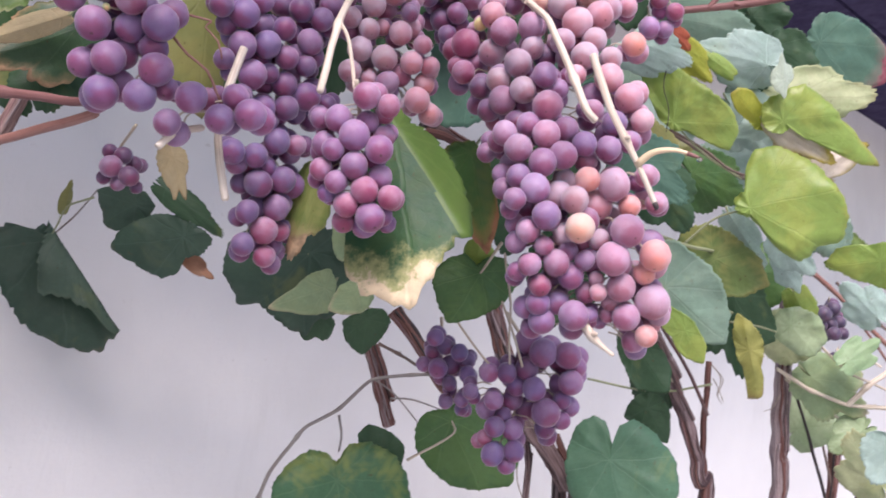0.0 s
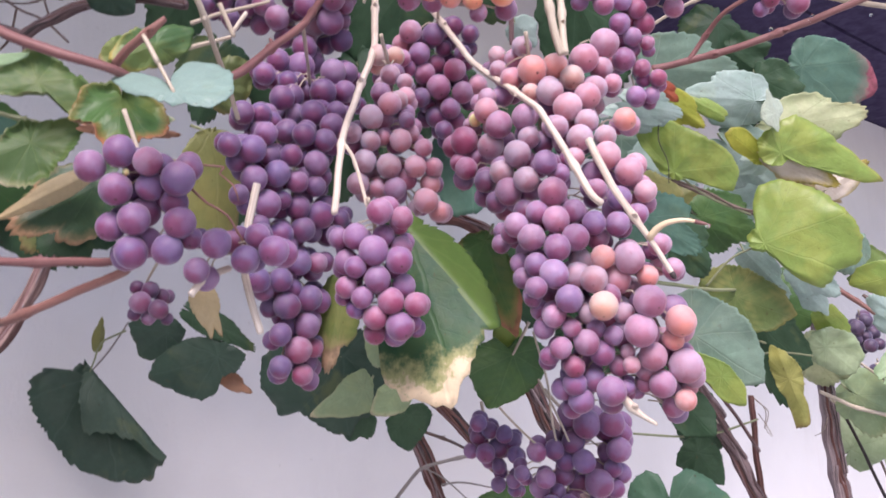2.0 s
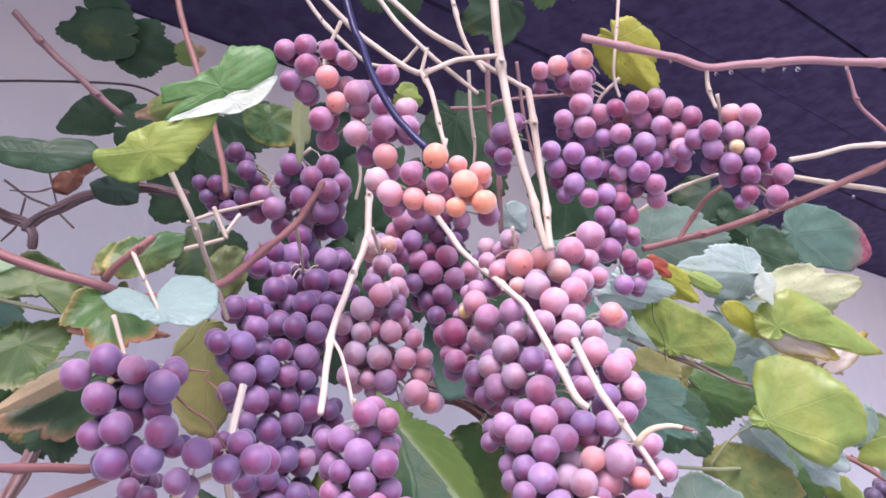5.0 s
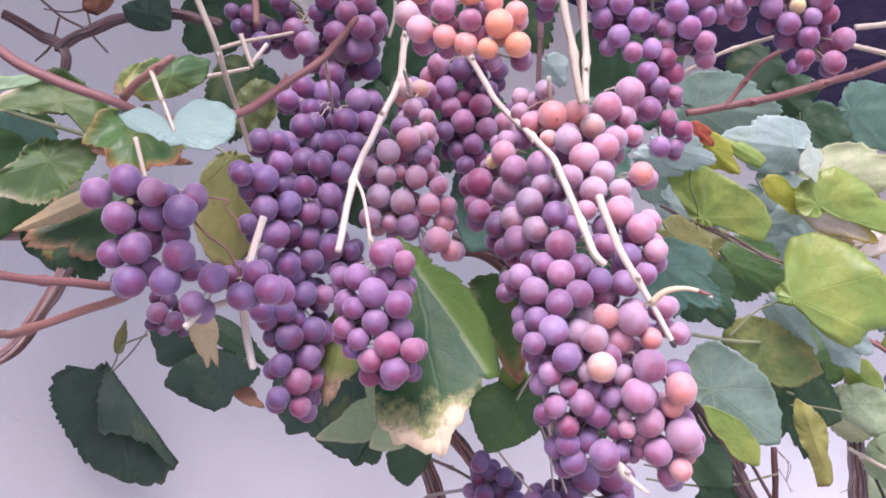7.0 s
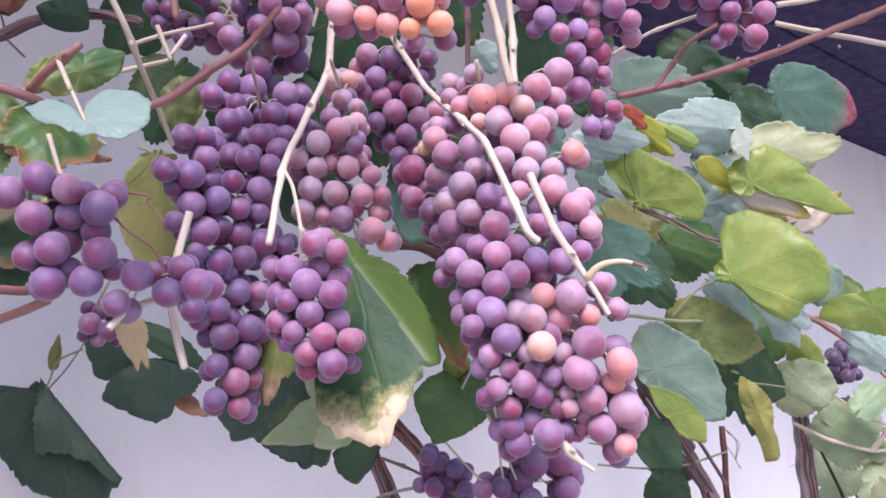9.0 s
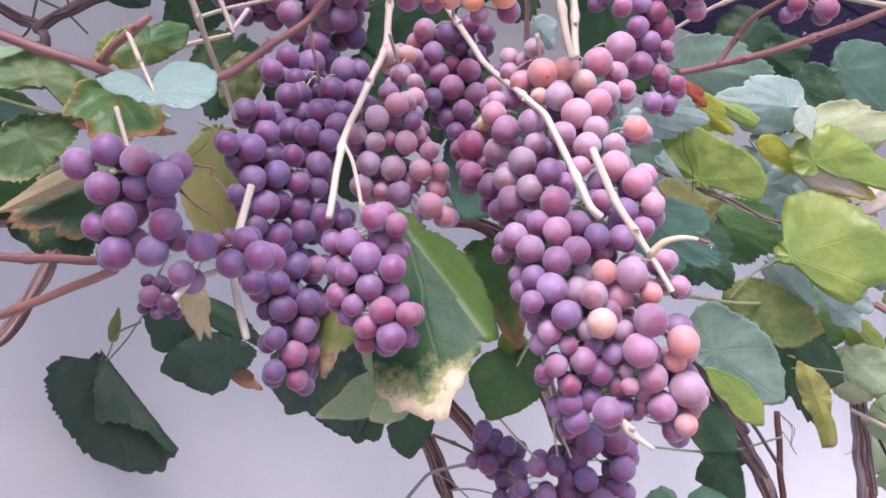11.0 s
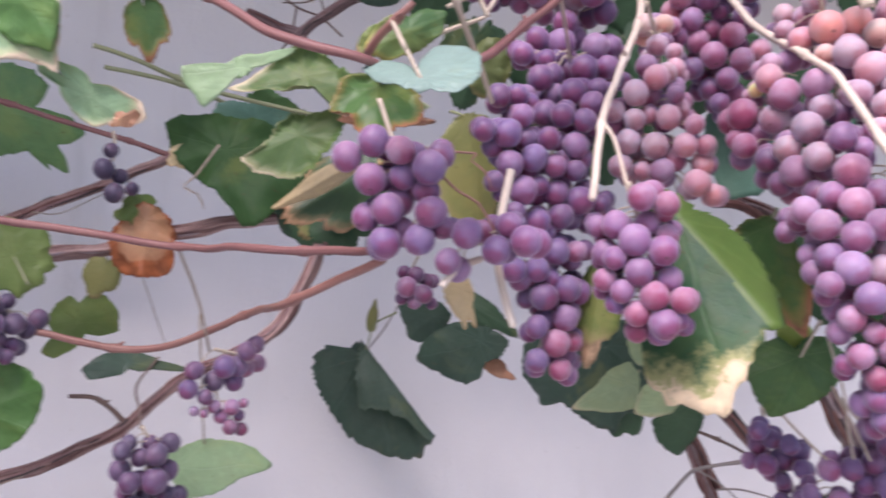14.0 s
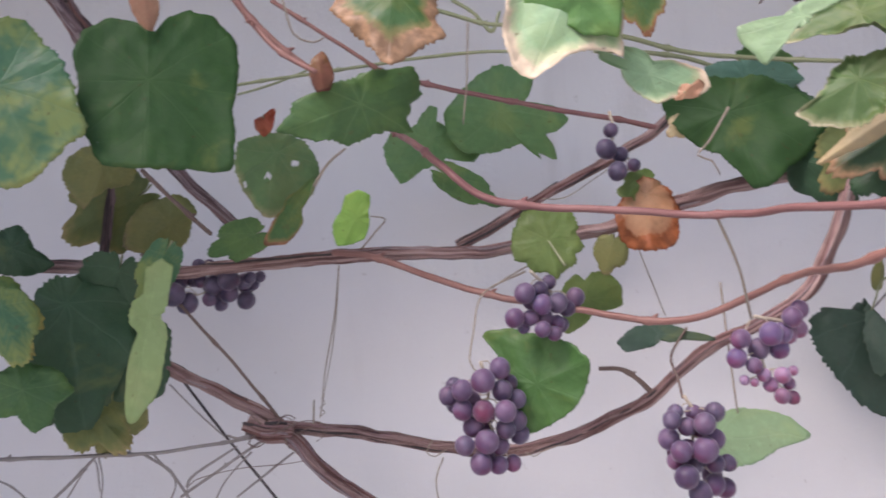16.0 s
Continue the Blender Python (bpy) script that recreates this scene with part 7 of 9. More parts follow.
vine_leaf("rustedge", "red-brown curled tip of a pale leaf", (-0.0005, 0.4448, 1.7742), (0.0057, 0.4416, 1.7787), (-0.274, -0.919, -0.284), 0.0085, 20, 0.2, 0.1, 0.35, seed=177, teeth=0.05, lobes=[(-177, 0.82), (-157, 0.42), (-11, 0.5), (-2, 1.11), (22, 1.19), (62, 0.85), (129, 0.44)])
vine_leaf("green", "shaded green leaf behind green canes", (0.1048, 0.6953, 1.8767), (0.1491, 0.7036, 1.8443), (-0.145, -0.892, -0.427), 0.0546, 10, 0.12, 0.08, 0.35, seed=178, lobe=1.2)
vine_leaf("tan", "dull yellow leaf scrap by the bark cane", (0.0514, 0.6785, 1.8290), (0.0357, 0.6790, 1.8184), (0.047, -0.992, -0.116), 0.0199, 10, 0.1, 0.1, 0.35, seed=179)
vine_leaf("yelrim", "yellow-blotched leaf at the vine's fringe", (-0.4646, 0.6148, 1.7015), (-0.4387, 0.6193, 1.6521), (0.425, -0.894, 0.141), 0.0451, 10, 0.1, 0.08, 0.35, seed=180, lobe=1.4)
vine_leaf("tan", "rolled tan-brown edge of a dry leaf", (0.1320, 0.5042, 1.7785), (0.0915, 0.5287, 1.7537), (-0.333, -0.884, -0.328), 0.0149, 30, 0.1, 0.08, 0.1, seed=182, lobe=0.2, teeth=0.06)
vine_leaf("dark", "dark shaded leaf behind plump grapes", (0.1585, 0.5584, 1.7891), (0.1349, 0.5872, 1.7461), (-0.328, -0.858, -0.395), 0.0457, 10, 0.12, 0.06, 0.35, seed=183)
vine_leaf("rustedge", "rust-brown rolled edge under the pale heart leaf", (0.1161, 0.4368, 1.7887), (0.1554, 0.4082, 1.7816), (-0.597, -0.751, -0.283), 0.0108, 30, 0.1, 0.08, 0.1, seed=184, lobe=0.2, teeth=0.06)
vine_leaf("greenpale", "cream-edged green leaf under the pale heart leaf", (0.1325, 0.4345, 1.7988), (0.1538, 0.4134, 1.7917), (-0.722, -0.644, -0.251), 0.0135, 10, 0.1, 0.06, 0.3, seed=185)
vine_leaf("olivedark", "olive leaf in shade behind the pale heart leaf", (0.2311, 0.5082, 1.8630), (0.2330, 0.5139, 1.8430), (-0.285, -0.914, -0.288), 0.0602, 10, 0.12, 0.08, 0.35, seed=186, teeth=0.06, lobes=[(-175, 1.01), (-137, 1.2), (-86, 0.91), (-30, 0.95), (0, 1.02), (26, 0.91), (64, 0.62), (139, 0.68)])
# six dark leaves added to darken the gaps behind the bunches
vine_leaf("dark", "dark filler leaf deep between two bunches", (0.2490, 0.5590, 1.9107), (0.2427, 0.5781, 1.8564), (-0.355, -0.894, -0.273), 0.0574, 10, 0.12, 0.08, 0.35, seed=187)
vine_leaf("dark", "dark filler leaf behind the grey-lilac bunch", (0.3364, 0.5295, 1.8671), (0.3462, 0.5402, 1.7981), (-0.515, -0.833, -0.202), 0.0750, 10, 0.12, 0.08, 0.35, seed=188)
vine_leaf("dark", "dark filler leaf behind the upright cream twig", (0.3701, 0.5418, 1.9184), (0.3942, 0.5431, 1.8433), (-0.577, -0.792, -0.199), 0.0770, 10, 0.12, 0.08, 0.35, seed=189)
vine_leaf("dark", "dark filler leaf behind the long dark bunch", (0.2718, 0.5643, 1.8245), (0.2684, 0.5800, 1.7746), (-0.406, -0.879, -0.249), 0.0530, 10, 0.12, 0.08, 0.35, seed=190)
vine_leaf("dark", "dark filler leaf deep behind the coral grapes", (0.4415, 0.4498, 1.8652), (0.4409, 0.4691, 1.7937), (-0.651, -0.734, -0.192), 0.0773, 10, 0.12, 0.08, 0.35, seed=191)
vine_leaf("dark", "dark filler leaf behind wine-red grapes", (0.4736, 0.3936, 1.6927), (0.4691, 0.4131, 1.6315), (-0.756, -0.638, -0.148), 0.0622, 10, 0.12, 0.08, 0.35, seed=192)
vine_leaf("yg", "yellow-green leaf low among the far canes", (0.8065, 0.3025, 1.7290), (0.7930, 0.3456, 1.7237), (-0.855, -0.319, -0.409), 0.05, 5, 0.08, 0.05, 0.35, seed=193, teeth=0.05, lobes=[(-155, 0.64), (-108, 0.76), (-62, 0.56), (-15, 0.78), (0, 1.05), (22, 0.88), (64, 0.38), (143, 0.55)])

# ---- canes, twigs and stems ----
cane("red", "thick pinkish-brown vine cane with a swollen node", [(0.0136, 0.4050, 1.8339), (0.0383, 0.3801, 1.8146), (0.0606, 0.3566, 1.7924), (0.0934, 0.3387, 1.7798), (0.1187, 0.3527, 1.7820), (0.1525, 0.3438, 1.7911), (0.1804, 0.3545, 1.8167), (0.2128, 0.3735, 1.8473), (0.2537, 0.4064, 1.8987)], 2.3, 2.1, 4, seed=1)
cane("rust", "short orange-brown side shoot", [(0.0992, 0.3476, 1.7858), (0.1015, 0.3383, 1.7901), (0.1061, 0.3271, 1.7948), (0.1112, 0.3217, 1.8011)], 2.2, 1.6, 1, seed=2)
cane("red", "smooth red-brown cane crossing before the wall", [(-0.1980, 0.7960, 1.8691), (-0.1603, 0.6651, 1.8152), (-0.1322, 0.6019, 1.7784), (-0.1089, 0.5967, 1.7574), (-0.0708, 0.5908, 1.7478), (-0.0167, 0.5757, 1.7401), (0.0405, 0.5608, 1.7322), (0.0731, 0.4930, 1.7222), (0.1131, 0.4405, 1.7137), (0.1275, 0.4154, 1.7123)], 2.9, 2.4, 5, seed=3)
cane("rust", "slender orange-brown cane with a bend", [(-0.2378, 0.7266, 1.7420), (-0.2124, 0.7189, 1.7381), (-0.1825, 0.7076, 1.7272), (-0.1173, 0.6760, 1.7003), (-0.0505, 0.6530, 1.6836), (0.0287, 0.6253, 1.6707), (0.0886, 0.5804, 1.6939), (0.0942, 0.4928, 1.6901), (0.1168, 0.4525, 1.7007), (0.1307, 0.4154, 1.7071)], 2.8, 2.4, 5, seed=4)
cane("barkred", "old shaggy brown bark cane", [(-0.5702, 0.7375, 1.7438), (-0.4654, 0.7462, 1.7373), (-0.3865, 0.7428, 1.7310), (-0.3094, 0.7378, 1.7340), (-0.2245, 0.7330, 1.7396), (-0.1140, 0.7409, 1.7408), (-0.0609, 0.7435, 1.7493), (-0.0042, 0.7363, 1.7573), (0.0464, 0.7274, 1.7731), (0.1110, 0.7097, 1.7866), (0.1581, 0.6924, 1.7898)], 4.6, 5, 3, seed=5)
cane("barkred", "rising dark bark cane", [(-0.1336, 0.7487, 1.7470), (-0.0891, 0.7483, 1.7707), (-0.0395, 0.7476, 1.7987), (0.0100, 0.7472, 1.8243), (0.0423, 0.7465, 1.8439), (0.0674, 0.7445, 1.8690)], 4.2, 3.6, 2, seed=6)
cane("red", "thin reddish cane on the grapevine", [(-0.1861, 0.7122, 1.8922), (-0.1433, 0.7173, 1.8794), (-0.0569, 0.7361, 1.8642), (-0.0085, 0.7410, 1.8556), (0.0423, 0.7464, 1.8449)], 2, 2.4, 3, seed=7)
cane("barkred", "sagging bark-covered cane low on the wall", [(-0.2920, 0.7707, 1.5956), (-0.2214, 0.7668, 1.5889), (-0.1480, 0.7640, 1.5762), (-0.0858, 0.7588, 1.5735), (-0.0256, 0.7400, 1.5922), (0.0178, 0.7193, 1.6156), (0.0566, 0.6861, 1.6515), (0.0868, 0.6553, 1.6680), (0.1205, 0.6442, 1.6905), (0.1397, 0.6398, 1.7278), (0.1507, 0.6357, 1.7594), (0.1555, 0.6324, 1.7831)], 4.4, 4.2, 3, seed=8)
cane("twig", "forked dead twig stub", [(-0.0217, 0.7127, 1.6398), (-0.0038, 0.7140, 1.6395), (0.0115, 0.7168, 1.6290), (0.0202, 0.7189, 1.6191)], 1.6, 2.2, 1, seed=9)
cane("barkred", "bark cane running to the knot", [(-0.4036, 0.7527, 1.6589), (-0.3794, 0.7568, 1.6438), (-0.3405, 0.7628, 1.6234), (-0.2920, 0.7705, 1.5970)], 4.4, 4.6, 1, seed=10)
cane("barkred", "short thick peeling cane below the knot", [(-0.3039, 0.7596, 1.5964), (-0.2774, 0.7531, 1.5855), (-0.2520, 0.7487, 1.5603), (-0.2040, 0.7469, 1.5290)], 5.2, 5, 2, seed=11)
cane("twig", "thin dark twig on the grapevine", [(-0.4107, 0.7385, 1.7471), (-0.3823, 0.7468, 1.7074), (-0.3299, 0.7599, 1.6477), (-0.2919, 0.7702, 1.5990)], 1.4, 1.4, 3, seed=12)
cane("black", "thin blackish runner on the grapevine", [(-0.4018, 0.7731, 1.6594), (-0.3450, 0.7782, 1.5876), (-0.2942, 0.7812, 1.5271)], 1.3, 1.2, 0, seed=13)
cane("grey", "grey dead twig on the grapevine", [(-0.5468, 0.7352, 1.5731), (-0.4555, 0.7417, 1.5747), (-0.3930, 0.7460, 1.5763), (-0.3384, 0.7590, 1.5840), (-0.3042, 0.7607, 1.5891)], 1.8, 1.4, 3, seed=14)
cane("grey", "grey dead side twig", [(-0.4855, 0.7455, 1.5362), (-0.4558, 0.7433, 1.5642), (-0.4459, 0.7424, 1.5745)], 1.4, 1.2, 1, seed=15)
cane("grey", "curved grey twig on the grapevine", [(-0.4074, 0.7449, 1.5766), (-0.3838, 0.7488, 1.5628), (-0.3655, 0.7546, 1.5339)], 1.2, 1.2, 1, seed=16)
cane("grey", "thin grey twig below the knot", [(-0.3749, 0.7532, 1.5388), (-0.3259, 0.7517, 1.5712), (-0.2993, 0.7611, 1.5890)], 1.2, 1.2, 1, seed=17)
cane("grey", "thin grey twig across", [(-0.3237, 0.7467, 1.5392), (-0.2777, 0.7547, 1.5750)], 1, 1, 0, seed=18)
cane("bark", "dark bark cane in the shade of leaves", [(-0.3931, 0.7262, 1.8349), (-0.3644, 0.7329, 1.8049), (-0.3213, 0.7423, 1.7650), (-0.3070, 0.7460, 1.7475)], 4.4, 4, 1, seed=19)
cane("bark", "upright bark stem behind olive leaves", [(-0.4609, 0.7835, 1.8256), (-0.4676, 0.7896, 1.7834), (-0.4732, 0.7957, 1.7412)], 3.8, 3.8, 1, seed=20)
cane("bark", "thick old cane under the eave", [(-0.4748, 0.6573, 1.9786), (-0.4525, 0.6640, 1.9458), (-0.4301, 0.6704, 1.9153), (-0.4218, 0.6964, 1.8825)], 7.5, 6.5, 1, seed=21)
cane("green", "thin greenish cane on the grapevine", [(-0.3375, 0.6465, 1.8519), (-0.3019, 0.6473, 1.8634), (-0.2356, 0.6508, 1.8717), (-0.1295, 0.6566, 1.8845), (-0.0723, 0.6606, 1.8860)], 1.3, 1.3, 3, seed=22)
cane("green", "grey-green cane on the grapevine", [(-0.0234, 0.6620, 1.9003), (0.0029, 0.6646, 1.8958), (0.0685, 0.6718, 1.8801), (0.1658, 0.6609, 1.8660)], 1.9, 1.7, 2, seed=23)
cane("green", "second grey-green cane on the grapevine", [(-0.0150, 0.7032, 1.9002), (0.0549, 0.7092, 1.8942), (0.1211, 0.7083, 1.8663), (0.1761, 0.7070, 1.8348)], 1.9, 1.7, 2, seed=24)
cane("rust", "thin pinkish shoot on the grapevine", [(-0.2584, 0.6025, 1.9112), (-0.2341, 0.6069, 1.8943), (-0.2017, 0.6125, 1.8732), (-0.1693, 0.6185, 1.8500)], 1.7, 1.5, 2, seed=25)
cane("rust", "orange-brown shoot with withered leaf", [(-0.2847, 0.5797, 1.9147), (-0.2657, 0.5858, 1.8846), (-0.2437, 0.5810, 1.8605), (-0.2184, 0.5753, 1.8436)], 2.2, 2, 2, seed=26)
cane("tendril", "hanging dry tendril on the grapevine", [(-0.2384, 0.7536, 1.7315), (-0.2482, 0.7817, 1.6765), (-0.2627, 0.8087, 1.6263), (-0.2657, 0.8105, 1.6134)], 0.5, 0.4, 0, seed=27)
cane("tendril", "bent dry tendril on the grapevine", [(-0.0781, 0.6667, 1.7133), (-0.1103, 0.6568, 1.6961), (-0.1180, 0.6507, 1.6665), (-0.1207, 0.6436, 1.6459), (-0.1152, 0.6452, 1.6377)], 0.8, 0.7, 0, seed=28)
cane("tendril", "dry straight stalk on the grapevine", [(0.0663, 0.6690, 1.7009), (0.0711, 0.6772, 1.6508), (0.0763, 0.6848, 1.6041)], 0.8, 0.7, 0, seed=29)
cane("tendril", "thin stalk of the loose violet bunch", [(0.0398, 0.5609, 1.7316), (0.0563, 0.5774, 1.6981), (0.0669, 0.5980, 1.6686)], 1, 0.9, 0, seed=30)
cane("tendril", "faint dry tendril on the grapevine", [(0.0268, 0.7910, 1.7465), (0.0379, 0.8057, 1.7223), (0.0530, 0.8224, 1.6871)], 0.5, 0.5, 0, seed=31)
cane("twig", "curly tendril at the knot", [(-0.3009, 0.7488, 1.6016), (-0.2814, 0.7396, 1.6050), (-0.2744, 0.7410, 1.5993), (-0.2841, 0.7414, 1.5924)], 0.455, 0.325, 0, seed=32)
cane("tendril", "hooked tendril on the grapevine", [(-0.1491, 0.7447, 1.5695), (-0.1557, 0.7470, 1.5512), (-0.1527, 0.7508, 1.5280)], 0.7, 0.6, 0, seed=33)
cane("tendril", "curled tendril under a leaf", [(0.0686, 0.6202, 1.8205), (0.0538, 0.6228, 1.7970), (0.0455, 0.6237, 1.7872), (0.0554, 0.6250, 1.7831), (0.0611, 0.6270, 1.7730)], 1, 0.6, 0, seed=34)
cane("twig", "stalk of the narrow violet bunch", [(0.0380, 0.6620, 1.6676), (0.0242, 0.6540, 1.6471), (0.0266, 0.6465, 1.6309), (0.0273, 0.6386, 1.6172)], 0.9, 0.9, 0, seed=35)
cane("cream", "dry cream-coloured twig with joints", [(0.3545, 0.4357, 1.9345), (0.3526, 0.4173, 1.9107), (0.3476, 0.3766, 1.8563), (0.3206, 0.2973, 1.7927), (0.3061, 0.2664, 1.7544), (0.2980, 0.2475, 1.7260), (0.3027, 0.2450, 1.7217)], 2.2, 1.9, 3, seed=36)
cane("cream", "length of dry cream twig with a dark cut end", [(0.3144, 0.2584, 1.7611), (0.3143, 0.2465, 1.7314), (0.3225, 0.2340, 1.7045), (0.3304, 0.2266, 1.6834)], 2.2, 1.3, 1, seed=37, end="black")
cane("curl", "curled dried bud scale, cream to pink", [(0.3225, 0.2341, 1.7039), (0.3231, 0.2259, 1.7091), (0.3272, 0.2161, 1.7100), (0.3321, 0.2067, 1.7065)], 2, 0.6, 0, seed=38, end="red")
cane("cream", "upright cream twig with a node", [(0.3259, 0.4546, 1.9473), (0.3079, 0.4330, 1.8821), (0.2727, 0.4090, 1.8289), (0.2434, 0.3842, 1.7863), (0.2329, 0.3725, 1.7623), (0.2245, 0.3662, 1.7357)], 2.6, 2, 3, seed=39)
cane("cream", "thin side stalk of the upright twig", [(0.2430, 0.3823, 1.7850), (0.2418, 0.3698, 1.7712), (0.2386, 0.3582, 1.7503), (0.2359, 0.3505, 1.7374)], 1.1, 1, 0, seed=40)
cane("cream", "pale stick behind plump grapes", [(0.1901, 0.3885, 1.7531), (0.1834, 0.3864, 1.7303), (0.1784, 0.3834, 1.7055), (0.1799, 0.3795, 1.6907), (0.1838, 0.3750, 1.6706)], 2.2, 1.9, 1, seed=41)
cane("cream", "short hooked cream stub", [(0.1461, 0.3739, 1.6886), (0.1525, 0.3734, 1.6969), (0.1686, 0.3785, 1.7040)], 1.9, 1.6, 0, seed=42)
cane("cream", "broken cream stub below the pink bunch", [(0.3435, 0.2755, 1.6269), (0.3448, 0.2698, 1.6199), (0.3500, 0.2611, 1.6129)], 2.4, 1, 1, seed=43)
cane("straw", "long straw-coloured cane on the grapevine", [(0.3128, 0.2840, 2.0823), (0.3127, 0.2897, 1.9804), (0.3207, 0.2972, 1.9494), (0.3257, 0.2975, 1.9096), (0.3352, 0.2966, 1.8640), (0.3411, 0.2938, 1.8291)], 3.2, 2.4, 3, seed=44)
cane("straw", "second straw-coloured cane on the grapevine", [(0.3427, 0.2954, 1.9427), (0.3463, 0.2970, 1.9026), (0.3484, 0.2977, 1.8673), (0.3428, 0.2921, 1.8295)], 2.2, 2.2, 2, seed=45)
cane("greyred", "purplish-grey stalk on the grapevine", [(0.3474, 0.3348, 1.9997), (0.3577, 0.3490, 1.9503), (0.3689, 0.3572, 1.9119), (0.3771, 0.3679, 1.8739)], 2, 1.8, 2, seed=46)
cane("straw", "dry pale twig of the dry tangle", [(0.1632, 0.3675, 2.0601), (0.2252, 0.3208, 1.9555), (0.2425, 0.3128, 1.9407), (0.2581, 0.3049, 1.9286), (0.2855, 0.3003, 1.9478), (0.3165, 0.2959, 1.9600)], 1.8, 1.6, 2, seed=47)
cane("straw", "crossing pale twig on the grapevine", [(0.2046, 0.3516, 2.0775), (0.2531, 0.3171, 1.9717), (0.2747, 0.3090, 1.9494), (0.3051, 0.3048, 1.9321)], 1.6, 1.4, 1, seed=48)
cane("straw", "pale twig dropping to the orange cluster", [(0.2586, 0.3035, 1.9307), (0.2541, 0.2893, 1.9094), (0.2483, 0.2791, 1.8820), (0.2477, 0.2742, 1.8637)], 1.5, 1.2, 2, seed=49)
cane("straw", "pale stub on the grapevine", [(0.2588, 0.3041, 1.9291), (0.2593, 0.2965, 1.9444)], 1.4, 0.9, 0, seed=50)
cane("straw", "bleached twig under the eave", [(0.2002, 0.3870, 2.1000), (0.2838, 0.3265, 1.9850), (0.3242, 0.3147, 1.9655), (0.3494, 0.3011, 1.9481)], 2, 1.8, 2, seed=51)
cane("greyred", "thin reddish crossing stem", [(0.3342, 0.3642, 1.9611), (0.3527, 0.3487, 1.9603), (0.3644, 0.3368, 1.9641), (0.3980, 0.3075, 1.9647)], 1.4, 1.4, 1, seed=52)
cane("cord", "dark navy plastic tie cord", [(0.1888, 0.3025, 2.0320), (0.2019, 0.2923, 1.9396), (0.2059, 0.2896, 1.9229), (0.2116, 0.2875, 1.9020), (0.2191, 0.2830, 1.8827), (0.2272, 0.2766, 1.8663), (0.2321, 0.2702, 1.8560)], 2.2, 2, 0, seed=53)
cane("red", "red-brown cane on the grapevine", [(0.5507, 0.3745, 1.8990), (0.5793, 0.3470, 1.9051), (0.5988, 0.3140, 1.9096), (0.6173, 0.2812, 1.9157), (0.6314, 0.2519, 1.9224), (0.6545, 0.2266, 1.9339), (0.6772, 0.1874, 1.9458)], 2.9, 2.9, 3, seed=54)
cane("red", "forked red-brown shoot on the grapevine", [(0.5729, 0.3535, 1.9029), (0.5791, 0.3403, 1.9197), (0.5792, 0.3194, 1.9342), (0.5852, 0.2965, 1.9422)], 2.2, 1.8, 1, seed=55)
cane("straw", "pale peeling twig on the grapevine", [(0.5993, 0.2552, 1.9446), (0.6146, 0.2410, 1.9465), (0.6347, 0.2211, 1.9520), (0.6766, 0.1859, 1.9501)], 2.2, 2, 1, seed=56)
cane("straw", "pale twig pair on the grapevine", [(0.6193, 0.2679, 1.9403), (0.6509, 0.2448, 1.9314), (0.7024, 0.2058, 1.9196)], 2.2, 2.2, 1, seed=57)
cane("straw", "thin bleached twig on the grapevine", [(0.4802, 0.3238, 1.8977), (0.4979, 0.3020, 1.9116), (0.5103, 0.2889, 1.9169), (0.5058, 0.2669, 1.9123)], 1.2, 1.4, 1, seed=58)
cane("mauve", "mauve cane hung with raindrops", [(0.3639, 0.2628, 1.9734), (0.3874, 0.2463, 1.9652), (0.4109, 0.2298, 1.9571), (0.4316, 0.2157, 1.9490), (0.4540, 0.1961, 1.9495), (0.4821, 0.1722, 1.9488), (0.5364, 0.1287, 1.9416)], 2.6, 2.6, 3, seed=59)
cane("mauve", "thin bent shoot on the grapevine", [(0.4992, 0.1583, 1.9470), (0.5043, 0.1598, 1.9344), (0.5115, 0.1611, 1.9182), (0.5310, 0.1535, 1.8985)], 1.2, 1.2, 1, seed=60)
cane("straw", "stalk of the crimson shoulder", [(0.4303, 0.2171, 1.9485), (0.4328, 0.2206, 1.9364), (0.4351, 0.2188, 1.9211)], 1.4, 1.2, 1, seed=61)
cane("straw", "stalk of the broad bunch", [(0.4010, 0.2390, 2.0756), (0.3888, 0.2553, 1.9733), (0.3910, 0.2632, 1.9524), (0.3968, 0.2642, 1.9395)], 1.2, 1, 1, seed=62)
cane("rust", "orange-red upright shoot on the grapevine", [(0.1528, 0.4732, 2.1528), (0.1737, 0.4660, 2.0396), (0.1826, 0.4542, 1.9886), (0.1962, 0.4503, 1.9417), (0.2057, 0.4499, 1.8951)], 2.2, 2.2, 2, seed=63)
cane("greyred", "purple-brown slanting cane on the grapevine", [(0.0843, 0.5613, 2.0610), (0.1030, 0.5553, 2.0393), (0.1306, 0.5449, 2.0105), (0.1596, 0.5328, 1.9827)], 2.6, 2.4, 2, seed=64)
cane("black", "dark thin horizontal stem", [(0.0942, 0.6876, 2.0722), (0.1463, 0.6450, 2.0673), (0.1952, 0.6069, 2.0585), (0.2236, 0.5917, 2.0384)], 1.1, 1, 1, seed=65)
cane("straw", "long pale green leaf stalk", [(0.1262, 0.3450, 1.8468), (0.1375, 0.3448, 1.8263), (0.1496, 0.3548, 1.8123), (0.1668, 0.3740, 1.7994), (0.1821, 0.3929, 1.7909)], 1.5, 1.3, 1, seed=66)
cane("straw", "thin dry crossing stalk", [(0.1559, 0.4084, 1.8314), (0.1678, 0.3985, 1.8347), (0.1772, 0.3905, 1.8375)], 1.3, 1, 0, seed=67)
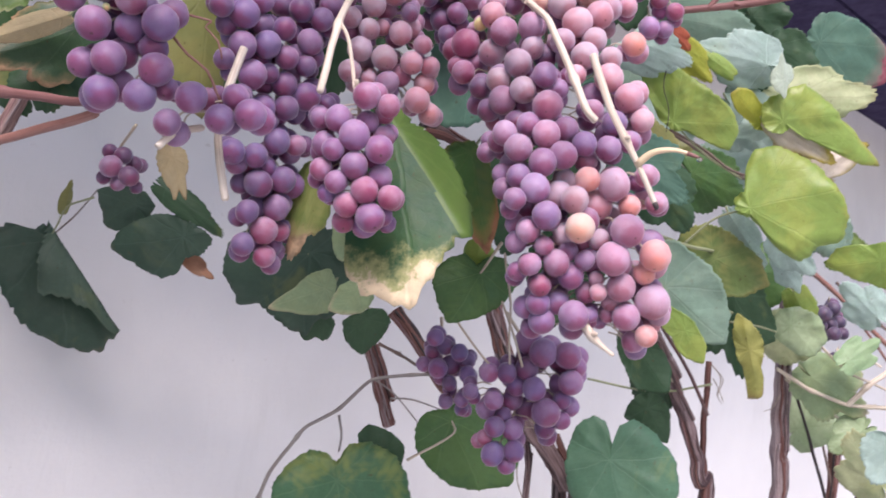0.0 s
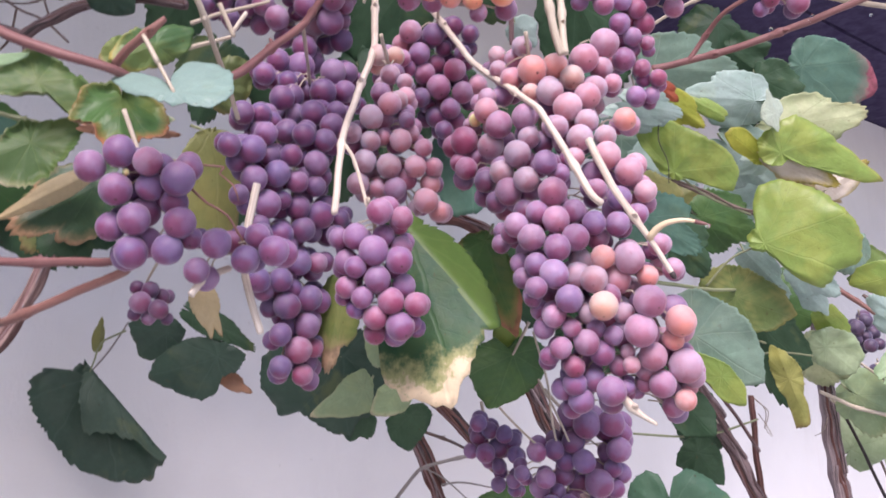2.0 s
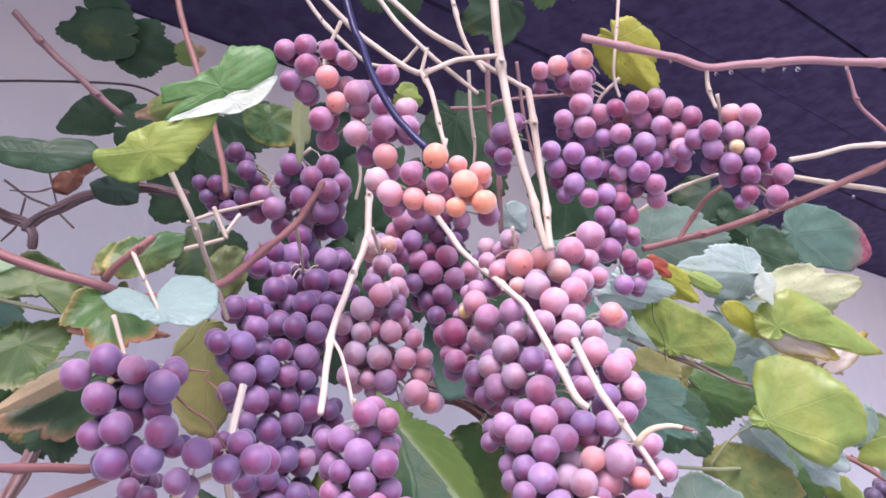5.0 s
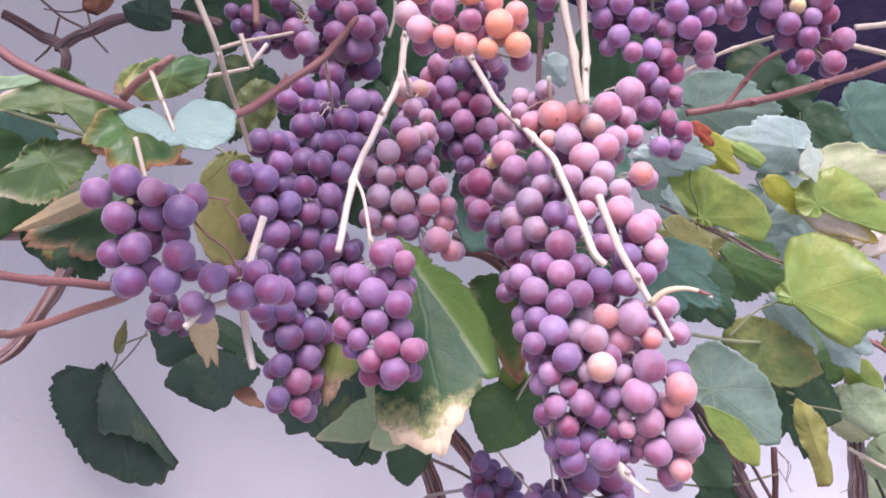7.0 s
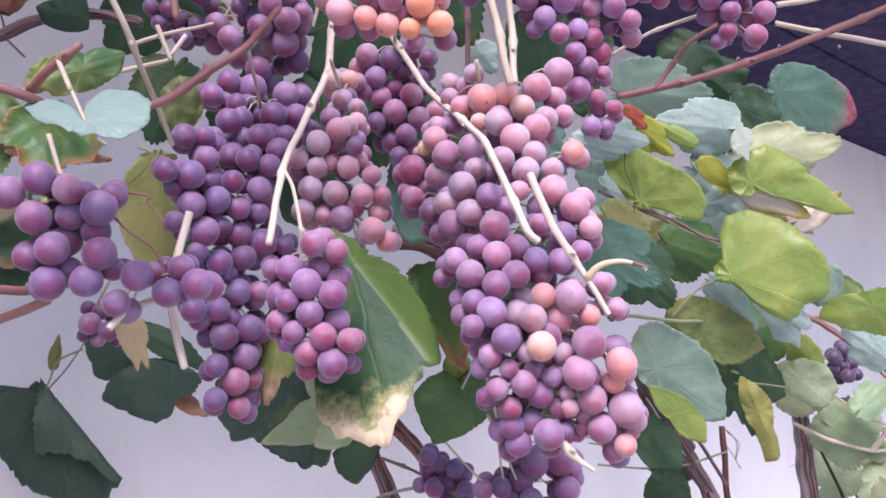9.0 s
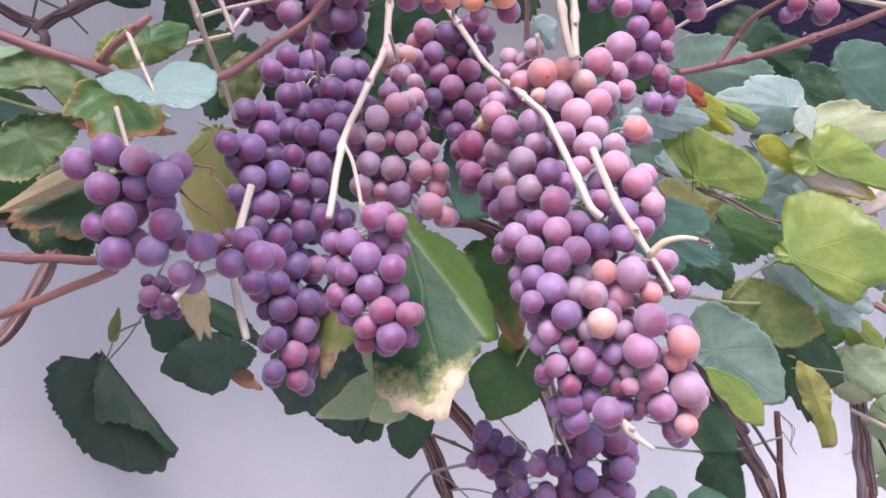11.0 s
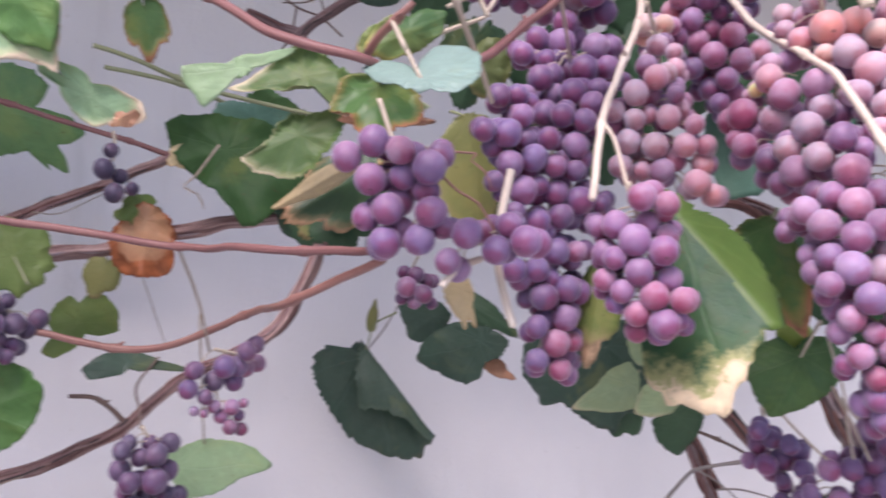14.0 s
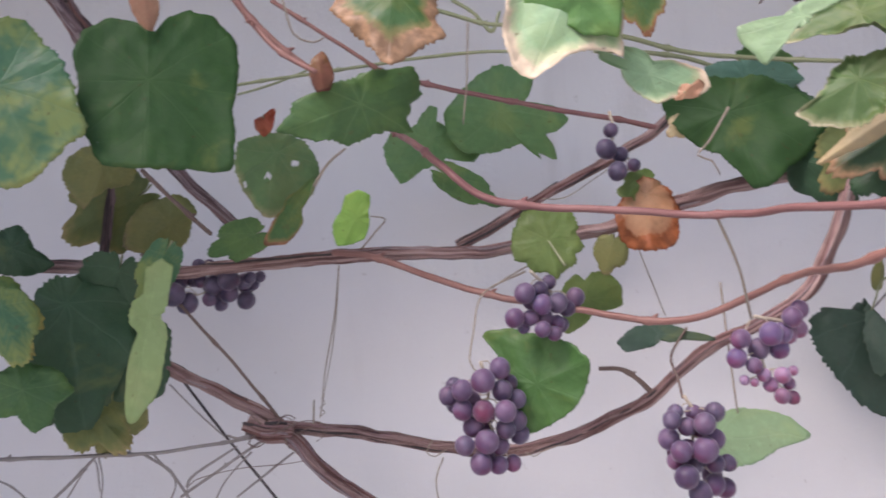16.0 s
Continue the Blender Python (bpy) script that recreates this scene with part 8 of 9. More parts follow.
cane("straw", "small broken stalk on the grapevine", [(0.1705, 0.3912, 1.8557), (0.1784, 0.3895, 1.8374)], 1.4, 1.2, 0, seed=68)
cane("cream", "bleached short twig on the grapevine", [(0.1819, 0.3979, 1.8450), (0.1870, 0.3913, 1.8556)], 1.3, 1.3, 0, seed=69)
cane("bark", "dark bark cane on the grapevine", [(0.1310, 0.6647, 1.9333), (0.1467, 0.6454, 1.9456), (0.1662, 0.6241, 1.9553), (0.1951, 0.5972, 1.9594), (0.2219, 0.5545, 1.9413)], 3.6, 3.2, 1, seed=70)
cane("bark", "dark cane joining on the grapevine", [(0.0961, 0.7062, 1.9690), (0.1194, 0.6927, 1.9548), (0.1363, 0.6605, 1.9325), (0.1400, 0.6644, 1.9173)], 3.4, 3.4, 1, seed=71)
cane("rust", "orange curly tendril across the leaf", [(0.1521, 0.3784, 1.7561), (0.1612, 0.3718, 1.7545), (0.1624, 0.3711, 1.7536), (0.1609, 0.3730, 1.7509), (0.1666, 0.3699, 1.7453), (0.1696, 0.3696, 1.7369)], 0.6, 0.5, 0, seed=72)
cane("rust", "orange tendril on the grapevine", [(0.1461, 0.3738, 1.7416), (0.1527, 0.3705, 1.7342), (0.1610, 0.3657, 1.7278), (0.1663, 0.3639, 1.7183), (0.1703, 0.3625, 1.7115)], 0.7, 0.6, 0, seed=73)
cane("bark2", "frayed reddish-brown hanging stem", [(0.5103, 0.6919, 1.6388), (0.5219, 0.6873, 1.6055), (0.5353, 0.6821, 1.5666), (0.5486, 0.6764, 1.5306)], 6.5, 5.5, 0, seed=74)
cane("bark2", "thin red-brown stem on the grapevine", [(0.5190, 0.6752, 1.6116), (0.5296, 0.6705, 1.5842), (0.5466, 0.6736, 1.5564)], 3, 2.4, 0, seed=75)
cane("bark2", "slanting red-brown stem on the grapevine", [(0.4968, 0.6217, 1.6445), (0.5146, 0.6100, 1.6198), (0.5305, 0.6002, 1.5947), (0.5632, 0.6034, 1.5638)], 5.5, 4.5, 1, seed=76)
cane("bark", "dark shaded stem behind grapes", [(0.6181, 0.6160, 1.6750), (0.6318, 0.6117, 1.6292), (0.6476, 0.6055, 1.5839)], 8, 8, 1, seed=77)
cane("bark", "bundle stem at the foot", [(0.6485, 0.5832, 1.5515), (0.6677, 0.5706, 1.5249), (0.6886, 0.5586, 1.4869), (0.7032, 0.5522, 1.4482), (0.7478, 0.5851, 0.7274), (0.7585, 0.5951, -0.0100)], 8, 8, 1, seed=78)
cane("bark", "second bundle stem on the grapevine", [(0.6743, 0.5893, 1.5397), (0.6905, 0.5807, 1.5061), (0.7046, 0.5789, 1.4427), (0.7331, 0.6119, 0.7248), (0.7399, 0.6219, -0.0100)], 6, 6, 0, seed=79)
cane("bark", "old twisted woody stem with a knot", [(0.7717, 0.5473, 1.6685), (0.8020, 0.5397, 1.6338), (0.8360, 0.5299, 1.5925), (0.8655, 0.5256, 1.5432), (0.8902, 0.5260, 1.4923), (0.9137, 0.5309, 1.4203), (0.9541, 0.5671, 0.7143), (0.9636, 0.5771, -0.0100)], 6.5, 8, 2, seed=80)
cane("bark2", "thin red stem beside it", [(0.8774, 0.5137, 1.6278), (0.8810, 0.5173, 1.5891), (0.8876, 0.5227, 1.5246), (0.9020, 0.5276, 1.4220), (0.9217, 0.5636, 0.7150), (0.9261, 0.5736, -0.0100)], 2.8, 2.8, 1, seed=81)
cane("barkgrey", "thick straight shaggy stem", [(1.0305, 0.4961, 1.7970), (1.0378, 0.5020, 1.7252), (1.0473, 0.5085, 1.6390), (1.0585, 0.5160, 1.5387), (1.0742, 0.5244, 1.4098), (1.0917, 0.5630, 0.7097), (1.0955, 0.5730, -0.0100)], 9.5, 9.5, 2, seed=82)
cane("bark", "dark far stem on the grapevine", [(1.2158, 0.4713, 1.5298), (1.2318, 0.4782, 1.4079), (1.2512, 0.5192, 0.7093), (1.2553, 0.5292, -0.0100)], 9, 9, 0, seed=83)
cane("bark2", "far reddish stem on the grapevine", [(1.1541, 0.4837, 1.5432), (1.1665, 0.4960, 1.4090), (1.1809, 0.5360, 0.7096), (1.1839, 0.5460, -0.0100)], 6, 6, 0, seed=84)
cane("grey", "long grey dead twig on the wall", [(0.4249, 0.7223, 1.4365), (0.4320, 0.7081, 1.4815), (0.4507, 0.6831, 1.5284), (0.4719, 0.6610, 1.5472), (0.4891, 0.6402, 1.5779), (0.5102, 0.6202, 1.5841), (0.5315, 0.6003, 1.5884)], 1.9, 1.6, 4, seed=85)
cane("grey", "drooping grey twig on the grapevine", [(0.4727, 0.6612, 1.5419), (0.4772, 0.6604, 1.5237), (0.4779, 0.6624, 1.5075)], 1.2, 1, 0, seed=86)
cane("twig", "dark thin twig on the grapevine", [(0.5023, 0.6494, 1.6126), (0.5246, 0.6315, 1.6004), (0.5452, 0.6155, 1.5864)], 1.6, 1.4, 1, seed=87)
cane("grey", "thin arched tendril on the grapevine", [(0.5056, 0.6282, 1.5621), (0.5215, 0.6138, 1.5624), (0.5426, 0.5962, 1.5558)], 0.9, 0.8, 0, seed=88)
cane("grey", "thin slanting tendril on the grapevine", [(0.5034, 0.6543, 1.5786), (0.5220, 0.6401, 1.5642), (0.5448, 0.6246, 1.5367)], 0.8, 0.8, 0, seed=89)
cane("green", "thin horizontal stem on the grapevine", [(0.6807, 0.5329, 1.5969), (0.7241, 0.5086, 1.5908), (0.7718, 0.4928, 1.5919), (0.8194, 0.4754, 1.6025)], 1.2, 1.2, 1, seed=90)
cane("straw", "stalk of the low bunch", [(0.3695, 0.4221, 1.6498), (0.3802, 0.4050, 1.6232), (0.3891, 0.3991, 1.6110), (0.3941, 0.3896, 1.6009)], 0.9, 0.8, 0, seed=91)
cane("straw", "pair of pale stalks", [(0.3991, 0.3907, 1.6774), (0.4013, 0.3830, 1.6408), (0.4031, 0.3849, 1.6203), (0.4034, 0.3815, 1.6001)], 0.9, 0.8, 0, seed=92)
cane("straw", "second pale stalk on the grapevine", [(0.3995, 0.4011, 1.6623), (0.4047, 0.3828, 1.6243), (0.4090, 0.3759, 1.6026)], 0.9, 0.8, 0, seed=93)
cane("black", "thin black cord-like stem", [(1.0580, 0.5024, 1.6186), (1.0850, 0.4904, 1.5492), (1.1179, 0.4766, 1.4587)], 2, 2, 0, seed=94)
cane("straw", "pale forked twig on the grapevine", [(0.9844, 0.4855, 1.6283), (1.0159, 0.4611, 1.6061), (1.0539, 0.4297, 1.5915), (1.1047, 0.3839, 1.5928)], 2.2, 2.6, 2, seed=95)
cane("straw", "slender pale twig on the grapevine", [(1.0135, 0.4884, 1.6174), (1.0433, 0.4660, 1.5930), (1.0725, 0.4435, 1.5721)], 1.8, 1.8, 1, seed=96)
cane("cream", "thick pale twig end", [(1.0539, 0.4297, 1.5915), (1.0488, 0.4023, 1.6192), (1.0742, 0.3743, 1.6493)], 3.2, 3.4, 1, seed=97)
cane("rust", "orange-brown slanting shoot on the grapevine", [(1.0466, 0.4876, 1.7626), (1.0840, 0.4598, 1.7307), (1.1223, 0.4320, 1.6919), (1.1736, 0.3952, 1.6400)], 3, 2.8, 1, seed=98)
cane("twig", "thin slanting twig on the grapevine", [(1.1019, 0.4677, 1.7476), (1.1411, 0.4396, 1.7080), (1.1791, 0.4112, 1.6756)], 2, 2, 1, seed=99)
cane("green", "petiole crossing the shade", [(0.4713, 0.3738, 1.7154), (0.5498, 0.3894, 1.7199), (0.6325, 0.4025, 1.7210), (0.6827, 0.4020, 1.7226)], 1.7, 1.6, 0, seed=100)
cane("twig", "dark stalk by pale leaves", [(0.5890, 0.4328, 1.8387), (0.6223, 0.4230, 1.8262), (0.6732, 0.4124, 1.8144), (0.7303, 0.3980, 1.7985)], 1.5, 1.4, 1, seed=101)
cane("green", "pale thin stalk on the grapevine", [(0.8946, 0.5042, 1.6888), (0.9279, 0.4937, 1.6793), (0.9794, 0.4820, 1.6699)], 1.4, 1.4, 0, seed=102)
cane("black", "fine dark thread on a leaf", [(0.5849, 0.3958, 1.8712), (0.5822, 0.3970, 1.8485), (0.5898, 0.3957, 1.8298), (0.5921, 0.3986, 1.8111)], 0.5, 0.4, 0, seed=103)
cane("bark", "fibrous dark stem under the sage leaf", [(0.7356, 0.5133, 1.6796), (0.7748, 0.5172, 1.6456), (0.8205, 0.5179, 1.6040)], 6, 6, 0, seed=104)
cane("barkred", "lumpy knot where old canes meet", [(-0.3185, 0.7582, 1.5981), (-0.3021, 0.7500, 1.5936), (-0.2892, 0.7510, 1.5933), (-0.2772, 0.7521, 1.5916)], 7.5, 6.5, 3, seed=105)
cane("twig", "wiry dry tendril at the knot", [(-0.2937, 0.7410, 1.5902), (-0.2625, 0.7313, 1.6019), (-0.2440, 0.7335, 1.5969), (-0.2489, 0.7345, 1.5877)], 0.52, 0.39, 0, seed=106)
cane("tendril", "upright dry spike above the knot", [(-0.2602, 0.7523, 1.5984), (-0.2591, 0.7493, 1.6184)], 0.9, 0.9, 0, seed=107)
cane("grey", "thin pale stalk low by the knot", [(-0.3699, 0.7522, 1.5473), (-0.3623, 0.7512, 1.5576), (-0.3256, 0.7503, 1.5807)], 1.2, 1, 0, seed=108)
cane("grey", "stalk of the dark wall leaf", [(0.2637, 0.8873, 1.6918), (0.2743, 0.8609, 1.7133), (0.2789, 0.8261, 1.7359)], 1, 0.9, 0, seed=109)
cane("grey", "fine grey dead twig", [(-0.4709, 0.7458, 1.5407), (-0.4484, 0.7428, 1.5712), (-0.4430, 0.7474, 1.5440)], 0.8, 0.6, 0, seed=110)
cane("grey", "fine hanging grey twig", [(-0.4435, 0.7428, 1.5735), (-0.4407, 0.7459, 1.5544), (-0.4432, 0.7487, 1.5354)], 0.7, 0.6, 0, seed=111)
cane("grey", "grey twig with a crook", [(-0.5438, 0.7480, 1.5576), (-0.5246, 0.7506, 1.5500), (-0.5056, 0.7547, 1.5327)], 1, 0.8, 1, seed=112)
cane("grey", "thin grey twig under the long one", [(-0.3978, 0.7457, 1.5764), (-0.3793, 0.7506, 1.5532), (-0.3847, 0.7532, 1.5342)], 0.9, 0.7, 0, seed=113)
cane("twig", "wiry grey tendril on the grapevine", [(-0.3661, 0.7427, 1.5447), (-0.3587, 0.7419, 1.5540), (-0.3229, 0.7431, 1.5626), (-0.2850, 0.7454, 1.5657), (-0.2636, 0.7466, 1.5685)], 0.455, 0.325, 0, seed=114)
cane("twig", "dry curling tendril on the peeling cane", [(-0.2722, 0.7324, 1.5905), (-0.2580, 0.7326, 1.5958), (-0.2465, 0.7342, 1.5909), (-0.2537, 0.7347, 1.5846)], 0.455, 0.325, 0, seed=115)
cane("grey", "fine crossing dead twig", [(-0.3107, 0.7419, 1.5765), (-0.3327, 0.7438, 1.5534), (-0.3428, 0.7460, 1.5349)], 0.9, 0.7, 0, seed=116)
cane("grey", "short dead spur on the grapevine", [(-0.3895, 0.7576, 1.6342), (-0.3656, 0.7632, 1.6092), (-0.3417, 0.7685, 1.5868)], 0.8, 0.7, 0, seed=117)
cane("tendril", "thin thread-like tendril on the grapevine", [(-0.2383, 0.7532, 1.7340), (-0.2457, 0.7695, 1.6908), (-0.2579, 0.7864, 1.6415), (-0.2613, 0.7904, 1.6139), (-0.2637, 0.7922, 1.6014)], 0.7, 0.5, 0, seed=118)
cane("tendril", "spiral tendril hanging on the wall", [(-0.2611, 0.7897, 1.6190), (-0.2577, 0.7856, 1.6140), (-0.2634, 0.7908, 1.6105), (-0.2579, 0.7867, 1.6065), (-0.2637, 0.7920, 1.6024)], 0.6, 0.4, 0, seed=119)
cane("tendril", "looped tendril by a cane", [(-0.1580, 0.7418, 1.5836), (-0.1629, 0.7429, 1.5744), (-0.1560, 0.7440, 1.5706), (-0.1465, 0.7438, 1.5764)], 0.6, 0.5, 0, seed=120)
cane("tendril", "thin leaf stalk above the cane", [(-0.2131, 0.7231, 1.7436), (-0.1993, 0.7121, 1.7557), (-0.1896, 0.7014, 1.7638), (-0.2020, 0.7001, 1.7663)], 0.8, 0.6, 0, seed=121)
cane("tendril", "forked dry stalk on the grapevine", [(-0.2401, 0.6640, 1.7845), (-0.2290, 0.6622, 1.8017), (-0.2145, 0.6614, 1.8137)], 1.4, 1, 0, seed=122)
cane("tendril", "thin stalk across an olive leaf", [(-0.1044, 0.6866, 1.7033), (-0.0910, 0.6763, 1.7106), (-0.0758, 0.6662, 1.7175)], 0.7, 0.6, 0, seed=123)
cane("twig", "thin dark twig under the leaves", [(-0.3999, 0.7084, 1.8154), (-0.3766, 0.7139, 1.7912), (-0.3416, 0.7214, 1.7595)], 2, 1.8, 1, seed=124)
cane("rust", "thick pinkish shoot under the eave", [(-0.2849, 0.5803, 1.9108), (-0.2656, 0.5855, 1.8866), (-0.2423, 0.5906, 1.8643), (-0.2227, 0.5943, 1.8500)], 2.6, 2, 2, seed=125)
cane("tendril", "dry tendril tuft on a pink shoot", [(-0.2476, 0.5938, 1.9065), (-0.2403, 0.5982, 1.8822), (-0.2262, 0.6002, 1.8758), (-0.2179, 0.6002, 1.8797)], 0.9, 0.6, 0, seed=126)
cane("green", "thin grey-green stem under the pale leaves", [(-0.1766, 0.6462, 1.9295), (-0.1373, 0.6509, 1.9178), (-0.1068, 0.6546, 1.9084), (-0.0848, 0.6566, 1.9058)], 1.8, 1.6, 2, seed=127)
cane("green", "kinked grey-green shoot on the grapevine", [(-0.1282, 0.6502, 1.9263), (-0.1110, 0.6533, 1.9151), (-0.0982, 0.6563, 1.9017), (-0.0911, 0.6544, 1.9169)], 1.6, 1.3, 1, seed=128)
cane("tendril", "thin vertical thread on the grapevine", [(-0.1158, 0.6349, 1.9003), (-0.1179, 0.6413, 1.8580), (-0.1216, 0.6463, 1.8242)], 0.7, 0.6, 0, seed=129)
cane("green", "thin sprawling stem on the grapevine", [(-0.3039, 0.6675, 1.8631), (-0.2765, 0.6683, 1.8707), (-0.2398, 0.6689, 1.8843)], 1, 1, 0, seed=130)
cane("tendril", "thin brown thread by the stems", [(0.8774, 0.5137, 1.6278), (0.8897, 0.5056, 1.6110), (0.8896, 0.5095, 1.5901)], 0.8, 0.5, 0, seed=131)
cane("tendril", "fine hanging root thread", [(0.6186, 0.5781, 1.5792), (0.6329, 0.5719, 1.5413), (0.6356, 0.5773, 1.4964), (0.6470, 0.5728, 1.4639)], 1, 0.6, 0, seed=132)
cane("bark", "dark split strand of old bark", [(0.7106, 0.5159, 1.7127), (0.7365, 0.5101, 1.6596), (0.7669, 0.5008, 1.6067), (0.7961, 0.4902, 1.5622)], 2.6, 2.34, 0, seed=170)
cane("bark", "shaggy dark strand of old cane", [(0.7153, 0.5070, 1.6843), (0.7424, 0.4971, 1.6431), (0.7704, 0.4873, 1.5991), (0.7936, 0.4790, 1.5633)], 2.0, 1.80, 0, seed=171)
cane("bark", "thin dark strand beside the old bark", [(0.7101, 0.4960, 1.6922), (0.7354, 0.4863, 1.6558), (0.7656, 0.4736, 1.6163), (0.7945, 0.4637, 1.5701)], 1.5, 1.35, 0, seed=172)
cane("straw", "dry pale strand peeling from the bundle", [(0.7197, 0.4973, 1.6593), (0.7383, 0.4910, 1.6294), (0.7575, 0.4838, 1.6012)], 0.7, 0.63, 0, seed=173)
cane("bark2", "slim reddish stem in the bundle", [(0.6744, 0.5625, 1.5373), (0.6902, 0.5540, 1.5045), (0.7159, 0.5406, 1.4497), (0.7686, 0.5737, 0.7282), (0.7813, 0.5837, -0.0100)], 3, 3, 0, seed=133)
cane("bark", "thin grey strand in the bundle", [(0.6665, 0.5974, 1.5328), (0.6740, 0.5966, 1.4982), (0.6779, 0.6025, 1.4454), (0.6880, 0.6351, 0.7260), (0.6903, 0.6451, -0.0100)], 3, 2.6, 0, seed=134)
cane("barkgrey", "thin side strand of the shaggy stem", [(1.0282, 0.4860, 1.7889), (1.0366, 0.4921, 1.7106), (1.0444, 0.4999, 1.6252), (1.0582, 0.5049, 1.5261)], 3, 2.6, 0, seed=135)
cane("twig", "dry splinter at the knot", [(-0.3019, 0.7391, 1.5989), (-0.3083, 0.7375, 1.6056), (-0.3121, 0.7369, 1.6080)], 0.78, 0.325, 0, seed=136)
cane("twig", "short splinter at the knot", [(-0.2887, 0.7401, 1.5986), (-0.2787, 0.7294, 1.6068), (-0.2708, 0.7303, 1.6043), (-0.2728, 0.7310, 1.5988)], 0.65, 0.325, 0, seed=137)
cane("twig", "torn bark strip at the knot", [(-0.3079, 0.7399, 1.5905), (-0.3113, 0.7356, 1.5839), (-0.3043, 0.7366, 1.5805), (-0.2986, 0.7415, 1.5847)], 0.91, 0.52, 0, seed=138)
cane("twig", "torn bark strip below the knot", [(-0.2792, 0.7322, 1.5883), (-0.2762, 0.7337, 1.5804), (-0.2680, 0.7350, 1.5756)], 0.91, 0.39, 0, seed=139)
cane("grey", "short grey spur at the knot", [(-0.3157, 0.7496, 1.5900), (-0.3254, 0.7493, 1.5873), (-0.3339, 0.7482, 1.5904)], 1.2, 1, 0, seed=140)
cane("tendril", "loose bark thread under the sagging cane", [(-0.0813, 0.7491, 1.5728), (-0.0744, 0.7502, 1.5690), (-0.0673, 0.7502, 1.5726), (-0.0490, 0.7402, 1.5799)], 0.5, 0.4, 0, seed=141)
cane("tendril", "loose bark thread on the rising cane", [(-0.0598, 0.7382, 1.7840), (-0.0406, 0.7395, 1.7846), (-0.0161, 0.7390, 1.7993), (0.0035, 0.7385, 1.8123)], 0.5, 0.4, 0, seed=142)
cane("twig", "thin dark twig in the shade", [(0.1198, 0.7036, 1.9907), (0.1385, 0.6949, 1.9748), (0.1562, 0.6839, 1.9656), (0.1733, 0.6775, 1.9476)], 1.1, 0.9, 1, seed=143)
cane("twig", "fine dark twig in the shade", [(0.1430, 0.6748, 2.0095), (0.1517, 0.6783, 1.9861), (0.1603, 0.6817, 1.9628)], 0.9, 0.8, 1, seed=144)
cane("twig", "forked dark twig on the grapevine", [(0.1344, 0.6864, 1.9705), (0.1337, 0.6972, 1.9488), (0.1244, 0.7107, 1.9370)], 1, 0.8, 1, seed=145)
cane("twig", "crossing dark twig on the grapevine", [(0.1610, 0.6708, 1.9848), (0.1435, 0.6889, 1.9785), (0.1247, 0.7034, 1.9821)], 0.9, 0.7, 1, seed=146)
cane("tendril", "dry stalk across the olive leaf", [(0.1492, 0.6104, 1.9559), (0.1708, 0.5847, 1.9710), (0.1871, 0.5689, 1.9747)], 0.8, 0.7, 0, seed=147)
cane("straw", "pale dry stalk by the purple bunch", [(0.1735, 0.4364, 1.8635), (0.1900, 0.4196, 1.8691), (0.2081, 0.4022, 1.8729)], 1.3, 1, 0, seed=148)
cane("straw", "thin pale twig in the tangle", [(0.2626, 0.3686, 1.9341), (0.2614, 0.3774, 1.9174), (0.2676, 0.3819, 1.8962), (0.2672, 0.3886, 1.8828)], 1.2, 1, 1, seed=149)
cane("straw", "bleached twig with a snag", [(0.1829, 0.4108, 2.1109), (0.2369, 0.3745, 1.9988), (0.2635, 0.3646, 1.9709), (0.2810, 0.3507, 1.9684), (0.2878, 0.3389, 1.9811)], 1.6, 1.2, 1, seed=150)
cane("straw", "thin hanging stalk among twigs", [(0.3280, 0.3352, 1.9747), (0.3332, 0.3427, 1.9490), (0.3408, 0.3483, 1.9230), (0.3425, 0.3569, 1.9013)], 1.3, 1, 1, seed=151)
cane("straw", "pale short twig before the eave", [(0.2799, 0.3118, 2.0835), (0.2946, 0.3056, 1.9798), (0.3023, 0.3065, 1.9637), (0.3123, 0.3039, 1.9507)], 1.8, 1.4, 1, seed=152)
cane("greyred", "thin mauve stalk among twigs", [(0.3526, 0.3123, 1.9782), (0.3640, 0.3215, 1.9374), (0.3730, 0.3211, 1.8916)], 1.3, 1.2, 1, seed=153)
cane("rust", "thin reddish cane beside far grapes", [(1.0781, 0.4870, 1.7595), (1.1173, 0.4589, 1.7200), (1.1662, 0.4268, 1.6518)], 1.8, 1.6, 2, seed=154)
cane("twig", "thin far upright cane", [(1.1161, 0.5001, 1.6440), (1.1353, 0.4982, 1.5559), (1.1679, 0.4868, 1.4543)], 1.6, 1.6, 1, seed=155)
cane("straw", "thin pale far cane", [(0.9916, 0.4455, 1.6660), (1.0271, 0.4198, 1.6301), (1.0754, 0.3803, 1.6090)], 1.5, 1.4, 1, seed=156)
cane("tendril", "hair-like root threads on the shaggy stem", [(1.0311, 0.5034, 1.5960), (1.0273, 0.5097, 1.5799), (1.0196, 0.5175, 1.5746)], 0.6, 0.4, 0, seed=157)
cane("tendril", "curled thread by the twisted stem", [(0.8726, 0.5056, 1.6217), (0.8832, 0.4984, 1.6087), (0.8813, 0.5033, 1.5904), (0.8864, 0.5002, 1.5814)], 0.6, 0.4, 0, seed=158)
cane("twig", "thin dark stalk through the pale leaves", [(0.6277, 0.4189, 1.8252), (0.6592, 0.4059, 1.8154), (0.6902, 0.3943, 1.7998), (0.7200, 0.3819, 1.7953)], 1.2, 1.1, 1, seed=159)
